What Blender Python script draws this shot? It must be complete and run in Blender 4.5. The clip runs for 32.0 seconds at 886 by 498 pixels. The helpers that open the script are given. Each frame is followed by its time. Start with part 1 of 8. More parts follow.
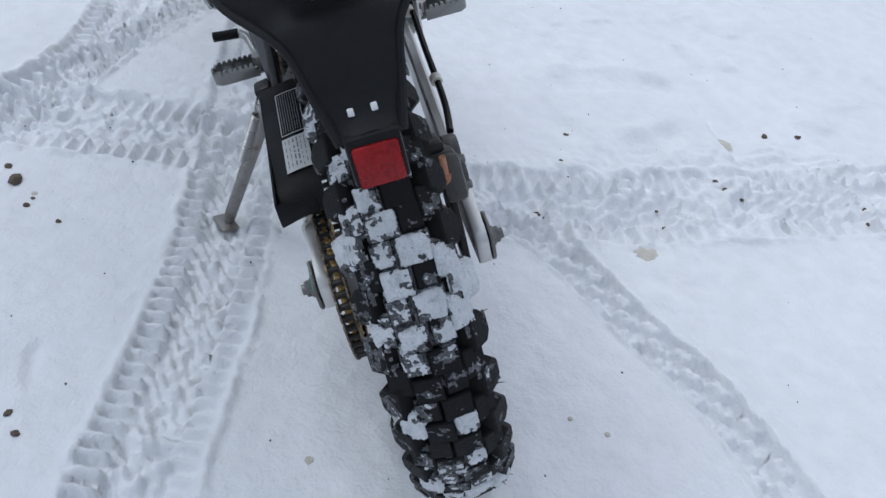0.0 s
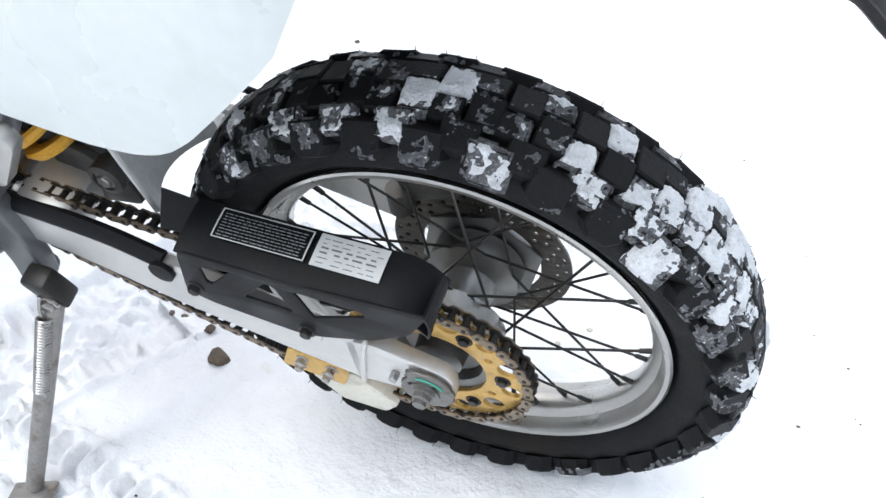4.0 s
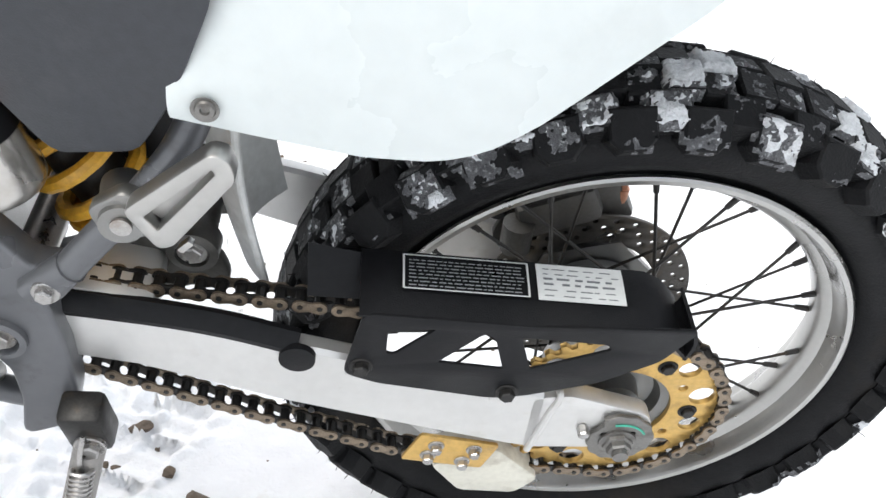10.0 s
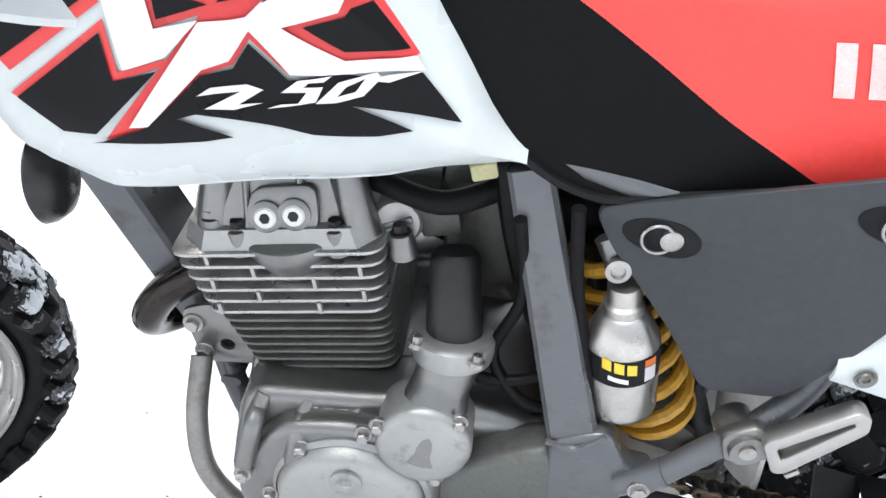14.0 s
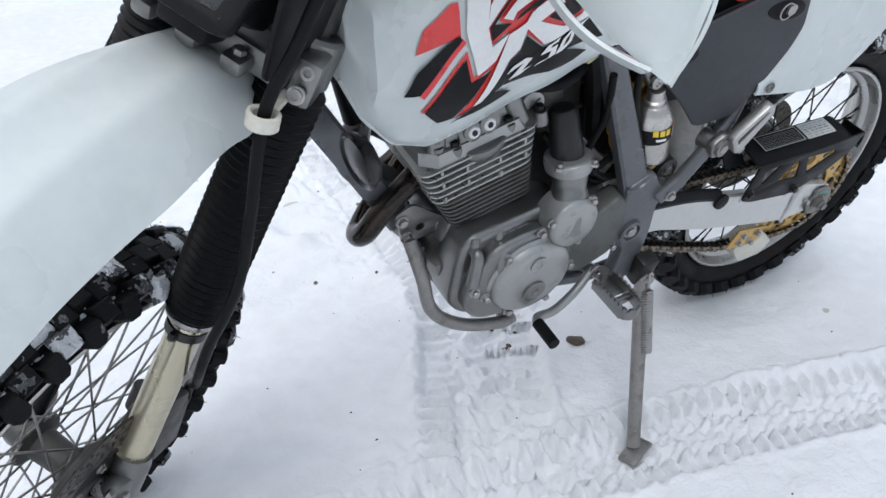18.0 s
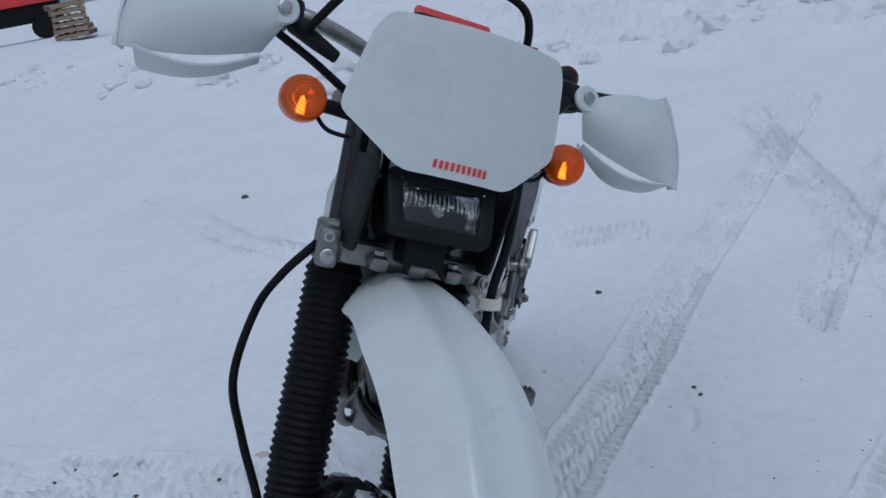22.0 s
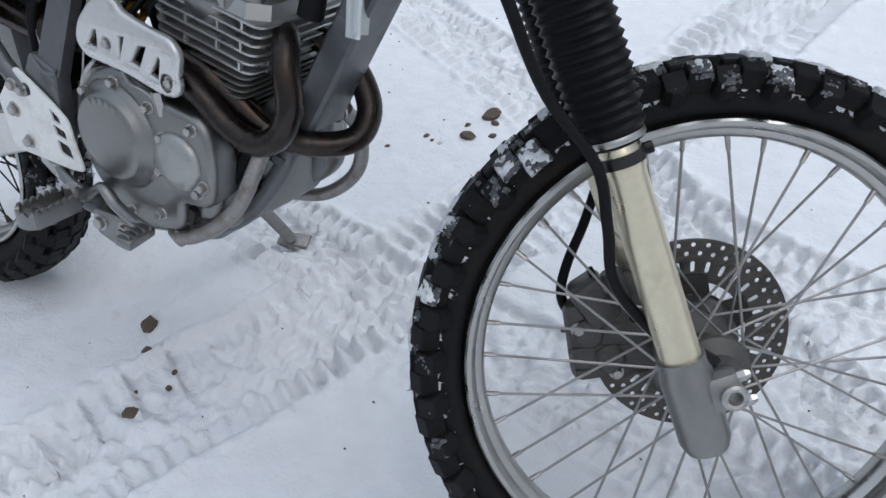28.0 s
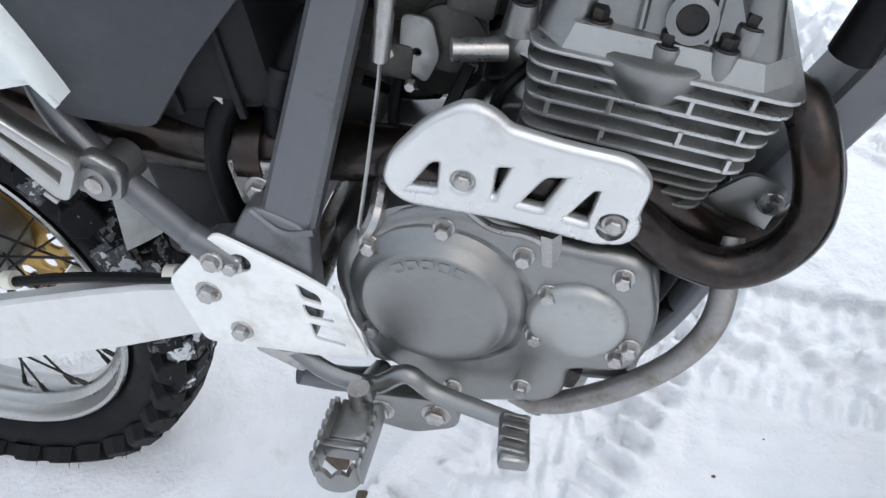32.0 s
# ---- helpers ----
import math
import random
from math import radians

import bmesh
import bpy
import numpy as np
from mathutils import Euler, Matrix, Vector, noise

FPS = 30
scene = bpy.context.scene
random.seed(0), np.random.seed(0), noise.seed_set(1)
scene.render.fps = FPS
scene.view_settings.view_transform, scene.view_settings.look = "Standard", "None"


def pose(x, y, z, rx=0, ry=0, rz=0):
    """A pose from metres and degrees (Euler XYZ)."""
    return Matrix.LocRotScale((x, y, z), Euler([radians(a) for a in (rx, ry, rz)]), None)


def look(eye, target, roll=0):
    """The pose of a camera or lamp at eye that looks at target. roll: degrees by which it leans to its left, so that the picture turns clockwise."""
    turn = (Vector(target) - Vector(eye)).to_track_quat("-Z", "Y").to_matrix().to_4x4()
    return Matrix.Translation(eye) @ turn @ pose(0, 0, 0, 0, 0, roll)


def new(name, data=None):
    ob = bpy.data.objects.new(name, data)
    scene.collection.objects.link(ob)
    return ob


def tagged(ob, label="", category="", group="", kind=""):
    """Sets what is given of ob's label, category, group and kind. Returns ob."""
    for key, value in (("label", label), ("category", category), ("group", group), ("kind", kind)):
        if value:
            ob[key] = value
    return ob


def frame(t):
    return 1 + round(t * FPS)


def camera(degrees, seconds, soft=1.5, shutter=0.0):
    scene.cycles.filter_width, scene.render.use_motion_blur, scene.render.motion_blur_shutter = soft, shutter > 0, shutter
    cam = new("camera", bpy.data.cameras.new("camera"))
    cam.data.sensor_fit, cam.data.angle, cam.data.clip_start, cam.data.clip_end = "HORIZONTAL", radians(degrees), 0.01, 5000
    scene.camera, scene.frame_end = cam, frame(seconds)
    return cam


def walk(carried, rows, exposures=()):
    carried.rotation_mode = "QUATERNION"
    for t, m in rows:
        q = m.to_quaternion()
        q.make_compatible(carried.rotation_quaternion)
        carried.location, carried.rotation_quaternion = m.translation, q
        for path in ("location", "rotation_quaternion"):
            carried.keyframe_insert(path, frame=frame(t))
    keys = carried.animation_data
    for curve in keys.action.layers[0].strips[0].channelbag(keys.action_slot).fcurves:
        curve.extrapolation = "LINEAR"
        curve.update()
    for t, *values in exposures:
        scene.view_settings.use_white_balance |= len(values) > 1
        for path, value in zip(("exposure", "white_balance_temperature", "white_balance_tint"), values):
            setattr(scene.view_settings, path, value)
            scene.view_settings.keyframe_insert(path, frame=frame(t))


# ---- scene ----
cam = camera(54.1, 32.0)
PATH = [
    (0, (-0.8827, 0.2270, 1.0838), (-0.1440, -0.0088, 0.4524), 7.57),
    (0.5, (-0.9022, 0.3673, 1.1182), (-0.1786, 0.0253, 0.5186), 6.52),
    (1, (-0.9049, 0.4829, 1.1131), (-0.2174, 0.0532, 0.5275), 7.27),
    (1.5, (-0.8082, 0.5929, 1.0710), (-0.1994, 0.0774, 0.4679), 7.18),
    (2, (-0.7062, 0.6739, 1.0730), (-0.1338, 0.1157, 0.4723), 5.77),
    (2.5, (-0.5939, 0.7314, 1.0830), (-0.0817, 0.1006, 0.5001), 4.29),
    (4.5, (-0.1678, 0.7024, 0.9166), (0.0201, -0.0609, 0.2984), -0.22),
    (5, (-0.1170, 0.6965, 0.8644), (-0.0387, -0.1311, 0.3085), -0.06),
    (5.5, (-0.0802, 0.6409, 0.7669), (-0.0811, -0.2209, 0.2594), 0.66),
    (6, (-0.0757, 0.5932, 0.7197), (-0.1038, -0.2747, 0.2238), 1.86),
    (6.5, (-0.0617, 0.5901, 0.6835), (-0.0885, -0.2832, 0.1969), 2.20),
    (7, (-0.0492, 0.5988, 0.6545), (-0.0725, -0.2707, 0.1610), 2.67),
    (7.5, (-0.0360, 0.6269, 0.6509), (-0.0495, -0.2379, 0.1489), 2.89),
    (8, (0.0026, 0.6930, 0.6811), (0.0047, -0.1785, 0.1906), 2.58),
    (8.5, (0.0397, 0.7310, 0.7463), (0.0268, -0.1503, 0.2737), 2.29),
    (9, (0.0934, 0.7358, 0.7559), (0.0482, -0.1477, 0.2895), 2.53),
    (9.5, (0.1907, 0.7369, 0.7777), (0.1116, -0.1423, 0.3077), 4.12),
    (10, (0.2461, 0.7318, 0.7979), (0.1509, -0.1452, 0.3268), 6.05),
    (10.5, (0.2969, 0.7146, 0.8143), (0.2210, -0.1677, 0.3496), 6.15),
    (11, (0.3589, 0.7181, 0.8166), (0.2974, -0.1711, 0.3631), 5.89),
    (11.5, (0.4074, 0.7278, 0.8286), (0.3481, -0.1635, 0.3789), 6.77),
    (12, (0.4584, 0.7533, 0.8332), (0.4039, -0.1452, 0.3974), 7.73),
    (12.5, (0.5431, 0.7852, 0.8340), (0.5017, -0.1226, 0.4165), 8.85),
    (13, (0.5913, 0.8046, 0.8435), (0.5802, -0.1139, 0.4482), 9.35),
    (13.5, (0.6274, 0.8146, 0.8616), (0.6330, -0.1140, 0.4905), 9.38),
    (14, (0.6633, 0.8368, 0.8842), (0.6639, -0.1015, 0.5381), 9.45),
    (14.5, (0.6921, 0.8749, 0.9628), (0.7053, -0.0675, 0.6284), 8.34),
    (16.5, (0.9509, 1.0915, 1.0918), (0.7159, 0.2114, 0.6789), 0.85),
    (17, (1.0428, 1.1368, 1.0948), (0.7153, 0.3104, 0.6367), 1.46),
    (17.5, (1.1615, 1.1237, 1.0840), (0.7864, 0.3359, 0.5953), -0.97),
    (18, (1.3351, 1.0708, 1.0860), (0.9282, 0.3135, 0.5752), -2.84),
    (18.5, (1.4928, 1.0509, 1.1114), (1.0047, 0.3228, 0.6300), -2.23),
    (19, (1.6617, 1.0679, 1.1678), (1.0710, 0.3872, 0.7345), -3.23),
    (19.5, (1.7331, 1.0293, 1.1944), (1.0610, 0.4033, 0.7988), -5.44),
    (20, (1.7879, 0.9694, 1.2130), (1.0423, 0.4200, 0.8356), -6.98),
    (20.5, (1.8833, 0.8978, 1.2418), (1.0849, 0.4088, 0.8904), -6.58),
    (21, (2.0497, 0.8442, 1.2598), (1.2135, 0.4227, 0.9087), -6.47),
    (21.5, (2.1269, 0.7572, 1.2708), (1.2655, 0.3804, 0.9300), -7.59),
    (22, (2.1288, 0.5989, 1.2524), (1.2335, 0.3145, 0.9097), -10.40),
    (22.5, (2.1722, 0.4650, 1.2490), (1.2693, 0.2414, 0.8819), -10.64),
    (23, (2.2519, 0.3274, 1.2474), (1.3469, 0.2127, 0.8377), -10.58),
    (23.5, (2.3031, 0.2143, 1.2158), (1.4178, 0.1822, 0.7519), -9.63),
    (24, (2.2480, 0.0565, 1.1581), (1.4003, 0.0936, 0.6289), -10.77),
    (24.5, (2.1970, -0.0566, 1.1250), (1.4002, 0.0573, 0.5315), -11.57),
    (25, (2.1935, -0.1632, 1.1076), (1.4347, 0.0375, 0.4880), -11.20),
    (25.5, (2.2047, -0.3037, 1.1269), (1.4847, -0.0127, 0.4968), -9.93),
    (27.5, (1.6743, -0.5114, 1.0885), (1.2034, 0.0624, 0.4184), -10.07),
    (28, (1.5609, -0.5857, 1.1086), (1.1011, -0.0225, 0.4219), -10.82),
    (28.5, (1.4046, -0.5950, 1.1288), (0.9630, -0.0660, 0.4040), -10.89),
    (29, (1.3040, -0.5975, 1.1707), (0.8833, -0.0729, 0.4305), -10.19),
    (29.5, (1.2103, -0.6083, 1.1782), (0.7984, -0.0744, 0.4397), -10.75),
    (30, (1.0741, -0.6082, 1.1742), (0.7036, -0.0478, 0.4335), -11.71),
    (30.5, (0.9623, -0.5394, 1.1490), (0.6193, 0.0260, 0.3988), -13.47),
    (31, (0.8621, -0.4307, 1.1142), (0.5264, 0.0735, 0.3185), -17.54),
    (31.5, (0.8167, -0.3971, 1.0880), (0.5314, 0.0839, 0.2590), -18.10),
    (32, (0.7927, -0.3866, 1.0890), (0.5702, 0.1175, 0.2545), -15.30),
]
EXPOSURES = [(0.0, -0.09, 5800, 8), (1.0, 0.06, 5800, 8), (2.0, 0.45, 5850, 8), (2.5, 0.68, 5900, 8), (4.5, 1.15, 6400, 8), (5.0, 1.06, 6400, 8), (6.0, 0.70, 6300, 8), (7.0, 0.66, 6250, 8), (8.0, 0.81, 6300, 8), (9.0, 0.98, 6450, 8), (10.0, 1.22, 6700, 8), (11.0, 0.61, 6600, 8), (12.0, 1.22, 6800, 8), (13.0, 1.52, 6450, 8),
             (14.5, 1.08, 6450, 8), (16.5, 0.52, 6250, 8), (17.0, 0.56, 6250, 8), (18.0, 0.34, 6150, 8), (19.0, 0.14, 6000, 8), (20.0, 0.25, 5950, 8), (21.0, -0.15, 5500, 8), (22.0, -0.72, 5400, 8), (23.0, -0.45, 5400, 8), (24.0, 0.12, 5600, 8),
             (25.0, 0.42, 5750, 8), (26.5, 0.23, 5800, 8), (28.0, 0.06, 5950, 8), (29.0, 0.28, 5950, 8), (30.0, 0.68, 6000, 8), (31.0, 0.81, 6150, 8), (32.0, 0.73, 6150, 8)]
walk(cam, [(t, look(eye, target, roll)) for t, eye, target, roll in PATH], EXPOSURES)

# ---- light ----
world = bpy.data.worlds.new("overcast_sky")
scene.world = world
world.use_nodes = True
wn, wl = world.node_tree.nodes, world.node_tree.links
sky = wn.new("ShaderNodeTexSky")
sky.sky_type = "NISHITA"
sky.sun_disc = False
sky.sun_elevation, sky.sun_rotation = radians(50), radians(120)
sky.air_density, sky.dust_density, sky.ozone_density = 1.0, 6.0, 1.0
soft_sky = wn.new("ShaderNodeMixRGB")
soft_sky.inputs[0].default_value = 0.75
soft_sky.inputs[2].default_value = (7.0, 7.35, 8.0, 1)
wl.new(sky.outputs[0], soft_sky.inputs[1])
# an overcast sky is brighter overhead than at the horizon
way = wn.new("ShaderNodeTexCoord")
split = wn.new("ShaderNodeSeparateXYZ")
rise = wn.new("ShaderNodeMapRange")
rise.inputs["To Min"].default_value, rise.inputs["To Max"].default_value = 0.52, 1.38
tone = wn.new("ShaderNodeMixRGB")
tone.blend_type, tone.inputs[0].default_value = "MULTIPLY", 1.0
wl.new(way.outputs["Generated"], split.inputs[0])
wl.new(split.outputs["Z"], rise.inputs["Value"])
wl.new(soft_sky.outputs[0], tone.inputs[1])
wl.new(rise.outputs[0], tone.inputs[2])
wl.new(tone.outputs[0], wn["Background"].inputs[0])
wn["Background"].inputs[1].default_value = 0.10
sun_data = bpy.data.lights.new("sun", "SUN")
sun_data.energy, sun_data.angle, sun_data.color = 0.9, radians(25), (1.0, 0.97, 0.93)
sun_lamp = new("sun", sun_data)
sun_lamp.matrix_world = look((2, 3, 6), (0, 0, 0))


# ---- materials ----
def material(name, color, rough=0.5, metal=0.0, vary=0.15, scale=30.0, bump=0.0, bump_scale=200.0,
             dirt=None, dirt_amount=0.0, dirt_scale=8.0, coat=0.0, spec=0.5, rough_vary=0.1, sss=0.0):
    """A surface with grain at two scales, optional stains, fine relief and uneven gloss."""
    m = bpy.data.materials.new(name)
    m.use_nodes = True
    nt = m.node_tree
    b = nt.nodes["Principled BSDF"]
    b.inputs["Metallic"].default_value = metal
    b.inputs["Roughness"].default_value = rough
    b.inputs["Specular IOR Level"].default_value = spec
    b.inputs["Coat Weight"].default_value = coat
    b.inputs["Coat Roughness"].default_value = 0.12
    if sss:
        b.inputs["Subsurface Weight"].default_value = sss
        b.inputs["Subsurface Radius"].default_value = (0.01, 0.011, 0.012)
        b.inputs["Subsurface Scale"].default_value = 0.3
    tc = nt.nodes.new("ShaderNodeTexCoord")
    n1 = nt.nodes.new("ShaderNodeTexNoise")
    n1.inputs["Scale"].default_value, n1.inputs["Detail"].default_value = scale, 6.0
    n2 = nt.nodes.new("ShaderNodeTexNoise")
    n2.inputs["Scale"].default_value, n2.inputs["Detail"].default_value = scale * 9, 3.0
    for n in (n1, n2):
        nt.links.new(tc.outputs["Object"], n.inputs["Vector"])
    add = nt.nodes.new("ShaderNodeMath")
    add.operation = "ADD"
    nt.links.new(n1.outputs["Fac"], add.inputs[0])
    nt.links.new(n2.outputs["Fac"], add.inputs[1])
    rng = nt.nodes.new("ShaderNodeMapRange")
    rng.inputs["From Min"].default_value, rng.inputs["From Max"].default_value = 0.7, 1.3
    rng.inputs["To Min"].default_value, rng.inputs["To Max"].default_value = 1 - vary, 1 + vary
    nt.links.new(add.outputs[0], rng.inputs["Value"])
    mul = nt.nodes.new("ShaderNodeMixRGB")
    mul.blend_type = "MULTIPLY"
    mul.inputs[0].default_value = 1.0
    mul.inputs[1].default_value = (*color, 1)
    nt.links.new(rng.outputs[0], mul.inputs[2])
    out = mul.outputs[0]
    if dirt:
        nd = nt.nodes.new("ShaderNodeTexNoise")
        nd.inputs["Scale"].default_value, nd.inputs["Detail"].default_value = dirt_scale, 8.0
        nd.inputs["Roughness"].default_value = 0.65
        nt.links.new(tc.outputs["Object"], nd.inputs["Vector"])
        rd = nt.nodes.new("ShaderNodeMapRange")
        rd.inputs["From Min"].default_value, rd.inputs["From Max"].default_value = 0.62 - 0.3 * dirt_amount, 0.75
        nt.links.new(nd.outputs["Fac"], rd.inputs["Value"])
        mx = nt.nodes.new("ShaderNodeMixRGB")
        mx.inputs[2].default_value = (*dirt, 1)
        nt.links.new(rd.outputs[0], mx.inputs[0])
        nt.links.new(out, mx.inputs[1])
        out = mx.outputs[0]
    nt.links.new(out, b.inputs["Base Color"])
    rr = nt.nodes.new("ShaderNodeMapRange")
    rr.inputs["From Min"].default_value, rr.inputs["From Max"].default_value = 0.35, 0.65
    rr.inputs["To Min"].default_value = max(0.02, rough - rough_vary)
    rr.inputs["To Max"].default_value = min(1.0, rough + rough_vary)
    nt.links.new(n1.outputs["Fac"], rr.inputs["Value"])
    nt.links.new(rr.outputs[0], b.inputs["Roughness"])
    if bump:
        nb = nt.nodes.new("ShaderNodeTexNoise")
        nb.inputs["Scale"].default_value, nb.inputs["Detail"].default_value = bump_scale, 5.0
        nt.links.new(tc.outputs["Object"], nb.inputs["Vector"])
        bp = nt.nodes.new("ShaderNodeBump")
        bp.inputs["Strength"].default_value, bp.inputs["Distance"].default_value = bump, 0.004
        nt.links.new(nb.outputs["Fac"], bp.inputs["Height"])
        nt.links.new(bp.outputs[0], b.inputs["Normal"])
    return m


RUBBER = material("tyre_rubber", (0.007, 0.0072, 0.008), 0.65, vary=0.3, scale=14, bump=0.3, bump_scale=420, dirt=(0.022, 0.018, 0.014), dirt_amount=0.28, dirt_scale=7, spec=0.18)
RUBBER_SOFT = material("rubber_boot", (0.005, 0.005, 0.0056), 0.5, vary=0.3, scale=20, spec=0.15)
RIM = material("rim_aluminium", (0.43, 0.425, 0.41), 0.33, 1.0, vary=0.05, scale=14, bump=0.05, dirt=(0.40, 0.385, 0.36), dirt_amount=0.15, dirt_scale=16)
ALU = material("swingarm_aluminium", (0.64, 0.635, 0.62), 0.38, 0.7, vary=0.04, scale=10, bump=0.04, dirt=(0.52, 0.50, 0.46), dirt_amount=0.15, dirt_scale=14)
CAST = material("cast_aluminium", (0.235, 0.235, 0.23), 0.34, 0.9, vary=0.05, scale=14, bump=0.10, bump_scale=600, dirt=(0.24, 0.235, 0.22), dirt_amount=0.12, dirt_scale=14, rough_vary=0.06)
# grey paint of the covers, lightened so that highlights sit in the colour
CAST_GREY = material("painted_highlit_casting", (0.37, 0.372, 0.362), 0.40, 0.7, vary=0.04, scale=14, bump=0.06, bump_scale=500, rough_vary=0.06, dirt=(0.22, 0.215, 0.20), dirt_amount=0.15, dirt_scale=40)
# besides grime, the gloom of the gaps round the intake is put into this colour
CARB = material("grimy_shaded_casting", (0.075, 0.073, 0.068), 0.5, 0.5, vary=0.15, scale=30, bump=0.1, bump_scale=300, dirt=(0.05, 0.046, 0.04), dirt_amount=0.4, dirt_scale=30)
DISC = material("brake_disc_steel", (0.085, 0.08, 0.074), 0.36, 0.85, vary=0.15, scale=30, dirt=(0.10, 0.08, 0.06), dirt_amount=0.3, dirt_scale=25)
STEEL = material("plated_steel", (0.40, 0.39, 0.38), 0.34, 0.9, vary=0.15, scale=60, dirt=(0.27, 0.23, 0.19), dirt_amount=0.2, dirt_scale=40)
SPOKE = material("spoke_steel", (0.30, 0.29, 0.28), 0.38, 0.85, vary=0.2, scale=60)
DARK_STEEL = material("dark_steel", (0.026, 0.025, 0.024), 0.45, 0.6, vary=0.3, scale=50, dirt=(0.06, 0.04, 0.025), dirt_amount=0.25, dirt_scale=40)
CHAIN = material("chain_steel", (0.26, 0.205, 0.15), 0.42, 0.8, vary=0.3, scale=80, dirt=(0.03, 0.028, 0.025), dirt_amount=0.5, dirt_scale=60)
GOLD = material("gold_anodised", (0.62, 0.40, 0.13), 0.40, 0.65, vary=0.14, scale=20, dirt=(0.25, 0.16, 0.07), dirt_amount=0.3, dirt_scale=22)
FORK_GOLD = material("fork_tube_gold", (0.62, 0.57, 0.43), 0.27, 0.8, vary=0.06, scale=12, dirt=(0.50, 0.45, 0.33), dirt_amount=0.15, dirt_scale=20)
BLACK = material("black_plastic", (0.008, 0.0083, 0.0095), 0.48, vary=0.2, scale=18, bump=0.12, bump_scale=700, dirt=(0.011, 0.011, 0.0115), dirt_amount=0.3, dirt_scale=10, spec=0.18)
BLACK_GLOSS = material("black_paint", (0.009, 0.009, 0.010), 0.32, vary=0.2, scale=18, dirt=(0.026, 0.025, 0.023), dirt_amount=0.25, dirt_scale=18)
GREY_PLASTIC = material("grey_plastic", (0.034, 0.037, 0.043), 0.44, vary=0.12, scale=16, bump=0.1, bump_scale=700, dirt=(0.055, 0.057, 0.062), dirt_amount=0.25, dirt_scale=12, spec=0.4)
FRAME = material("frame_grey_paint", (0.125, 0.129, 0.138), 0.36, 0.45, vary=0.05, scale=12, dirt=(0.07, 0.065, 0.06), dirt_amount=0.22, dirt_scale=24)
WHITE = material("white_plastic", (0.585, 0.622, 0.617), 0.32, vary=0.03, scale=7, bump=0.03, bump_scale=90, dirt=(0.53, 0.562, 0.553), dirt_amount=0.3, dirt_scale=9, sss=0.15)
WHITE_SHIELD = material("white_paint", (0.74, 0.74, 0.72), 0.38, vary=0.05, scale=14, dirt=(0.5, 0.48, 0.44), dirt_amount=0.25, dirt_scale=16)
SILVER = material("silver_shield", (0.60, 0.60, 0.59), 0.33, 0.75, vary=0.04, scale=10, dirt=(0.38, 0.37, 0.35), dirt_amount=0.12, dirt_scale=10)
RED = material("red_vinyl", (0.78, 0.055, 0.045), 0.45, vary=0.08, scale=20, bump=0.15, bump_scale=900)
RED_DECAL = material("red_decal", (0.68, 0.045, 0.045), 0.35, vary=0.06, scale=20)
BLACK_DECAL = material("black_decal", (0.005, 0.005, 0.006), 0.35, vary=0.1, scale=20, spec=0.16)
SEAT_BLACK = material("black_vinyl", (0.005, 0.005, 0.0055), 0.55, vary=0.15, scale=20, bump=0.2, bump_scale=900, spec=0.10)
FADED = material("worn_white_print", (0.70, 0.50, 0.48), 0.5, vary=0.15, scale=60)
WHITE_DECAL = material("white_decal", (0.76, 0.76, 0.75), 0.4, vary=0.05, scale=20)
YELLOW_SPRING = material("yellow_spring", (0.62, 0.33, 0.035), 0.42, vary=0.2, scale=30, dirt=(0.22, 0.12, 0.03), dirt_amount=0.35, dirt_scale=30)
YELLOW = material("yellow_decal", (0.78, 0.56, 0.04), 0.4, vary=0.06)
EXHAUST = material("heat_blued_pipe", (0.040, 0.034, 0.031), 0.26, 0.85, vary=0.3, scale=16, dirt=(0.060, 0.036, 0.026), dirt_amount=0.35, dirt_scale=14)
TUBE_GREY = material("grey_tube_paint", (0.27, 0.26, 0.25), 0.42, 0.6, vary=0.15, scale=30, dirt=(0.15, 0.12, 0.09), dirt_amount=0.3, dirt_scale=35)
MUDFLAP = material("translucent_grey_plastic", (0.48, 0.49, 0.48), 0.5, vary=0.12, scale=12, dirt=(0.33, 0.32, 0.30), dirt_amount=0.3, dirt_scale=12)
CREAM = material("aged_white_plastic", (0.62, 0.60, 0.52), 0.45, vary=0.08, scale=18, dirt=(0.35, 0.31, 0.25), dirt_amount=0.3, dirt_scale=22)
LABEL = material("label_paper", (0.62, 0.63, 0.62), 0.5, vary=0.05, scale=30)
STONE = material("frozen_mud", (0.10, 0.075, 0.055), 0.85, vary=0.4, scale=60, bump=0.6, bump_scale=120)
WOOD = material("pallet_wood", (0.30, 0.22, 0.15), 0.75, vary=0.3, scale=20, bump=0.3, bump_scale=80)


# ---- geometry helpers ----
from mathutils.geometry import tessellate_polygon


def ortho(d):
    d = Vector(d).normalized()
    a = d.orthogonal().normalized()
    return a, d.cross(a), d


def part(name, bm, mat, parent, label="", smooth=True, m=None):
    """One mesh object from a bmesh, under a thing or a part."""
    if m is not None:
        bmesh.ops.transform(bm, matrix=m, verts=bm.verts)
    bmesh.ops.recalc_face_normals(bm, faces=bm.faces)
    me = bpy.data.meshes.new(name)
    bm.to_mesh(me)
    bm.free()
    me.materials.append(mat)
    if smooth:
        me.polygons.foreach_set("use_smooth", [True] * len(me.polygons))
        me.set_sharp_from_angle(angle=radians(38))
    ob = new(name, me)
    if parent:
        ob.parent = parent
    if label:
        tagged(ob, label)
    return ob


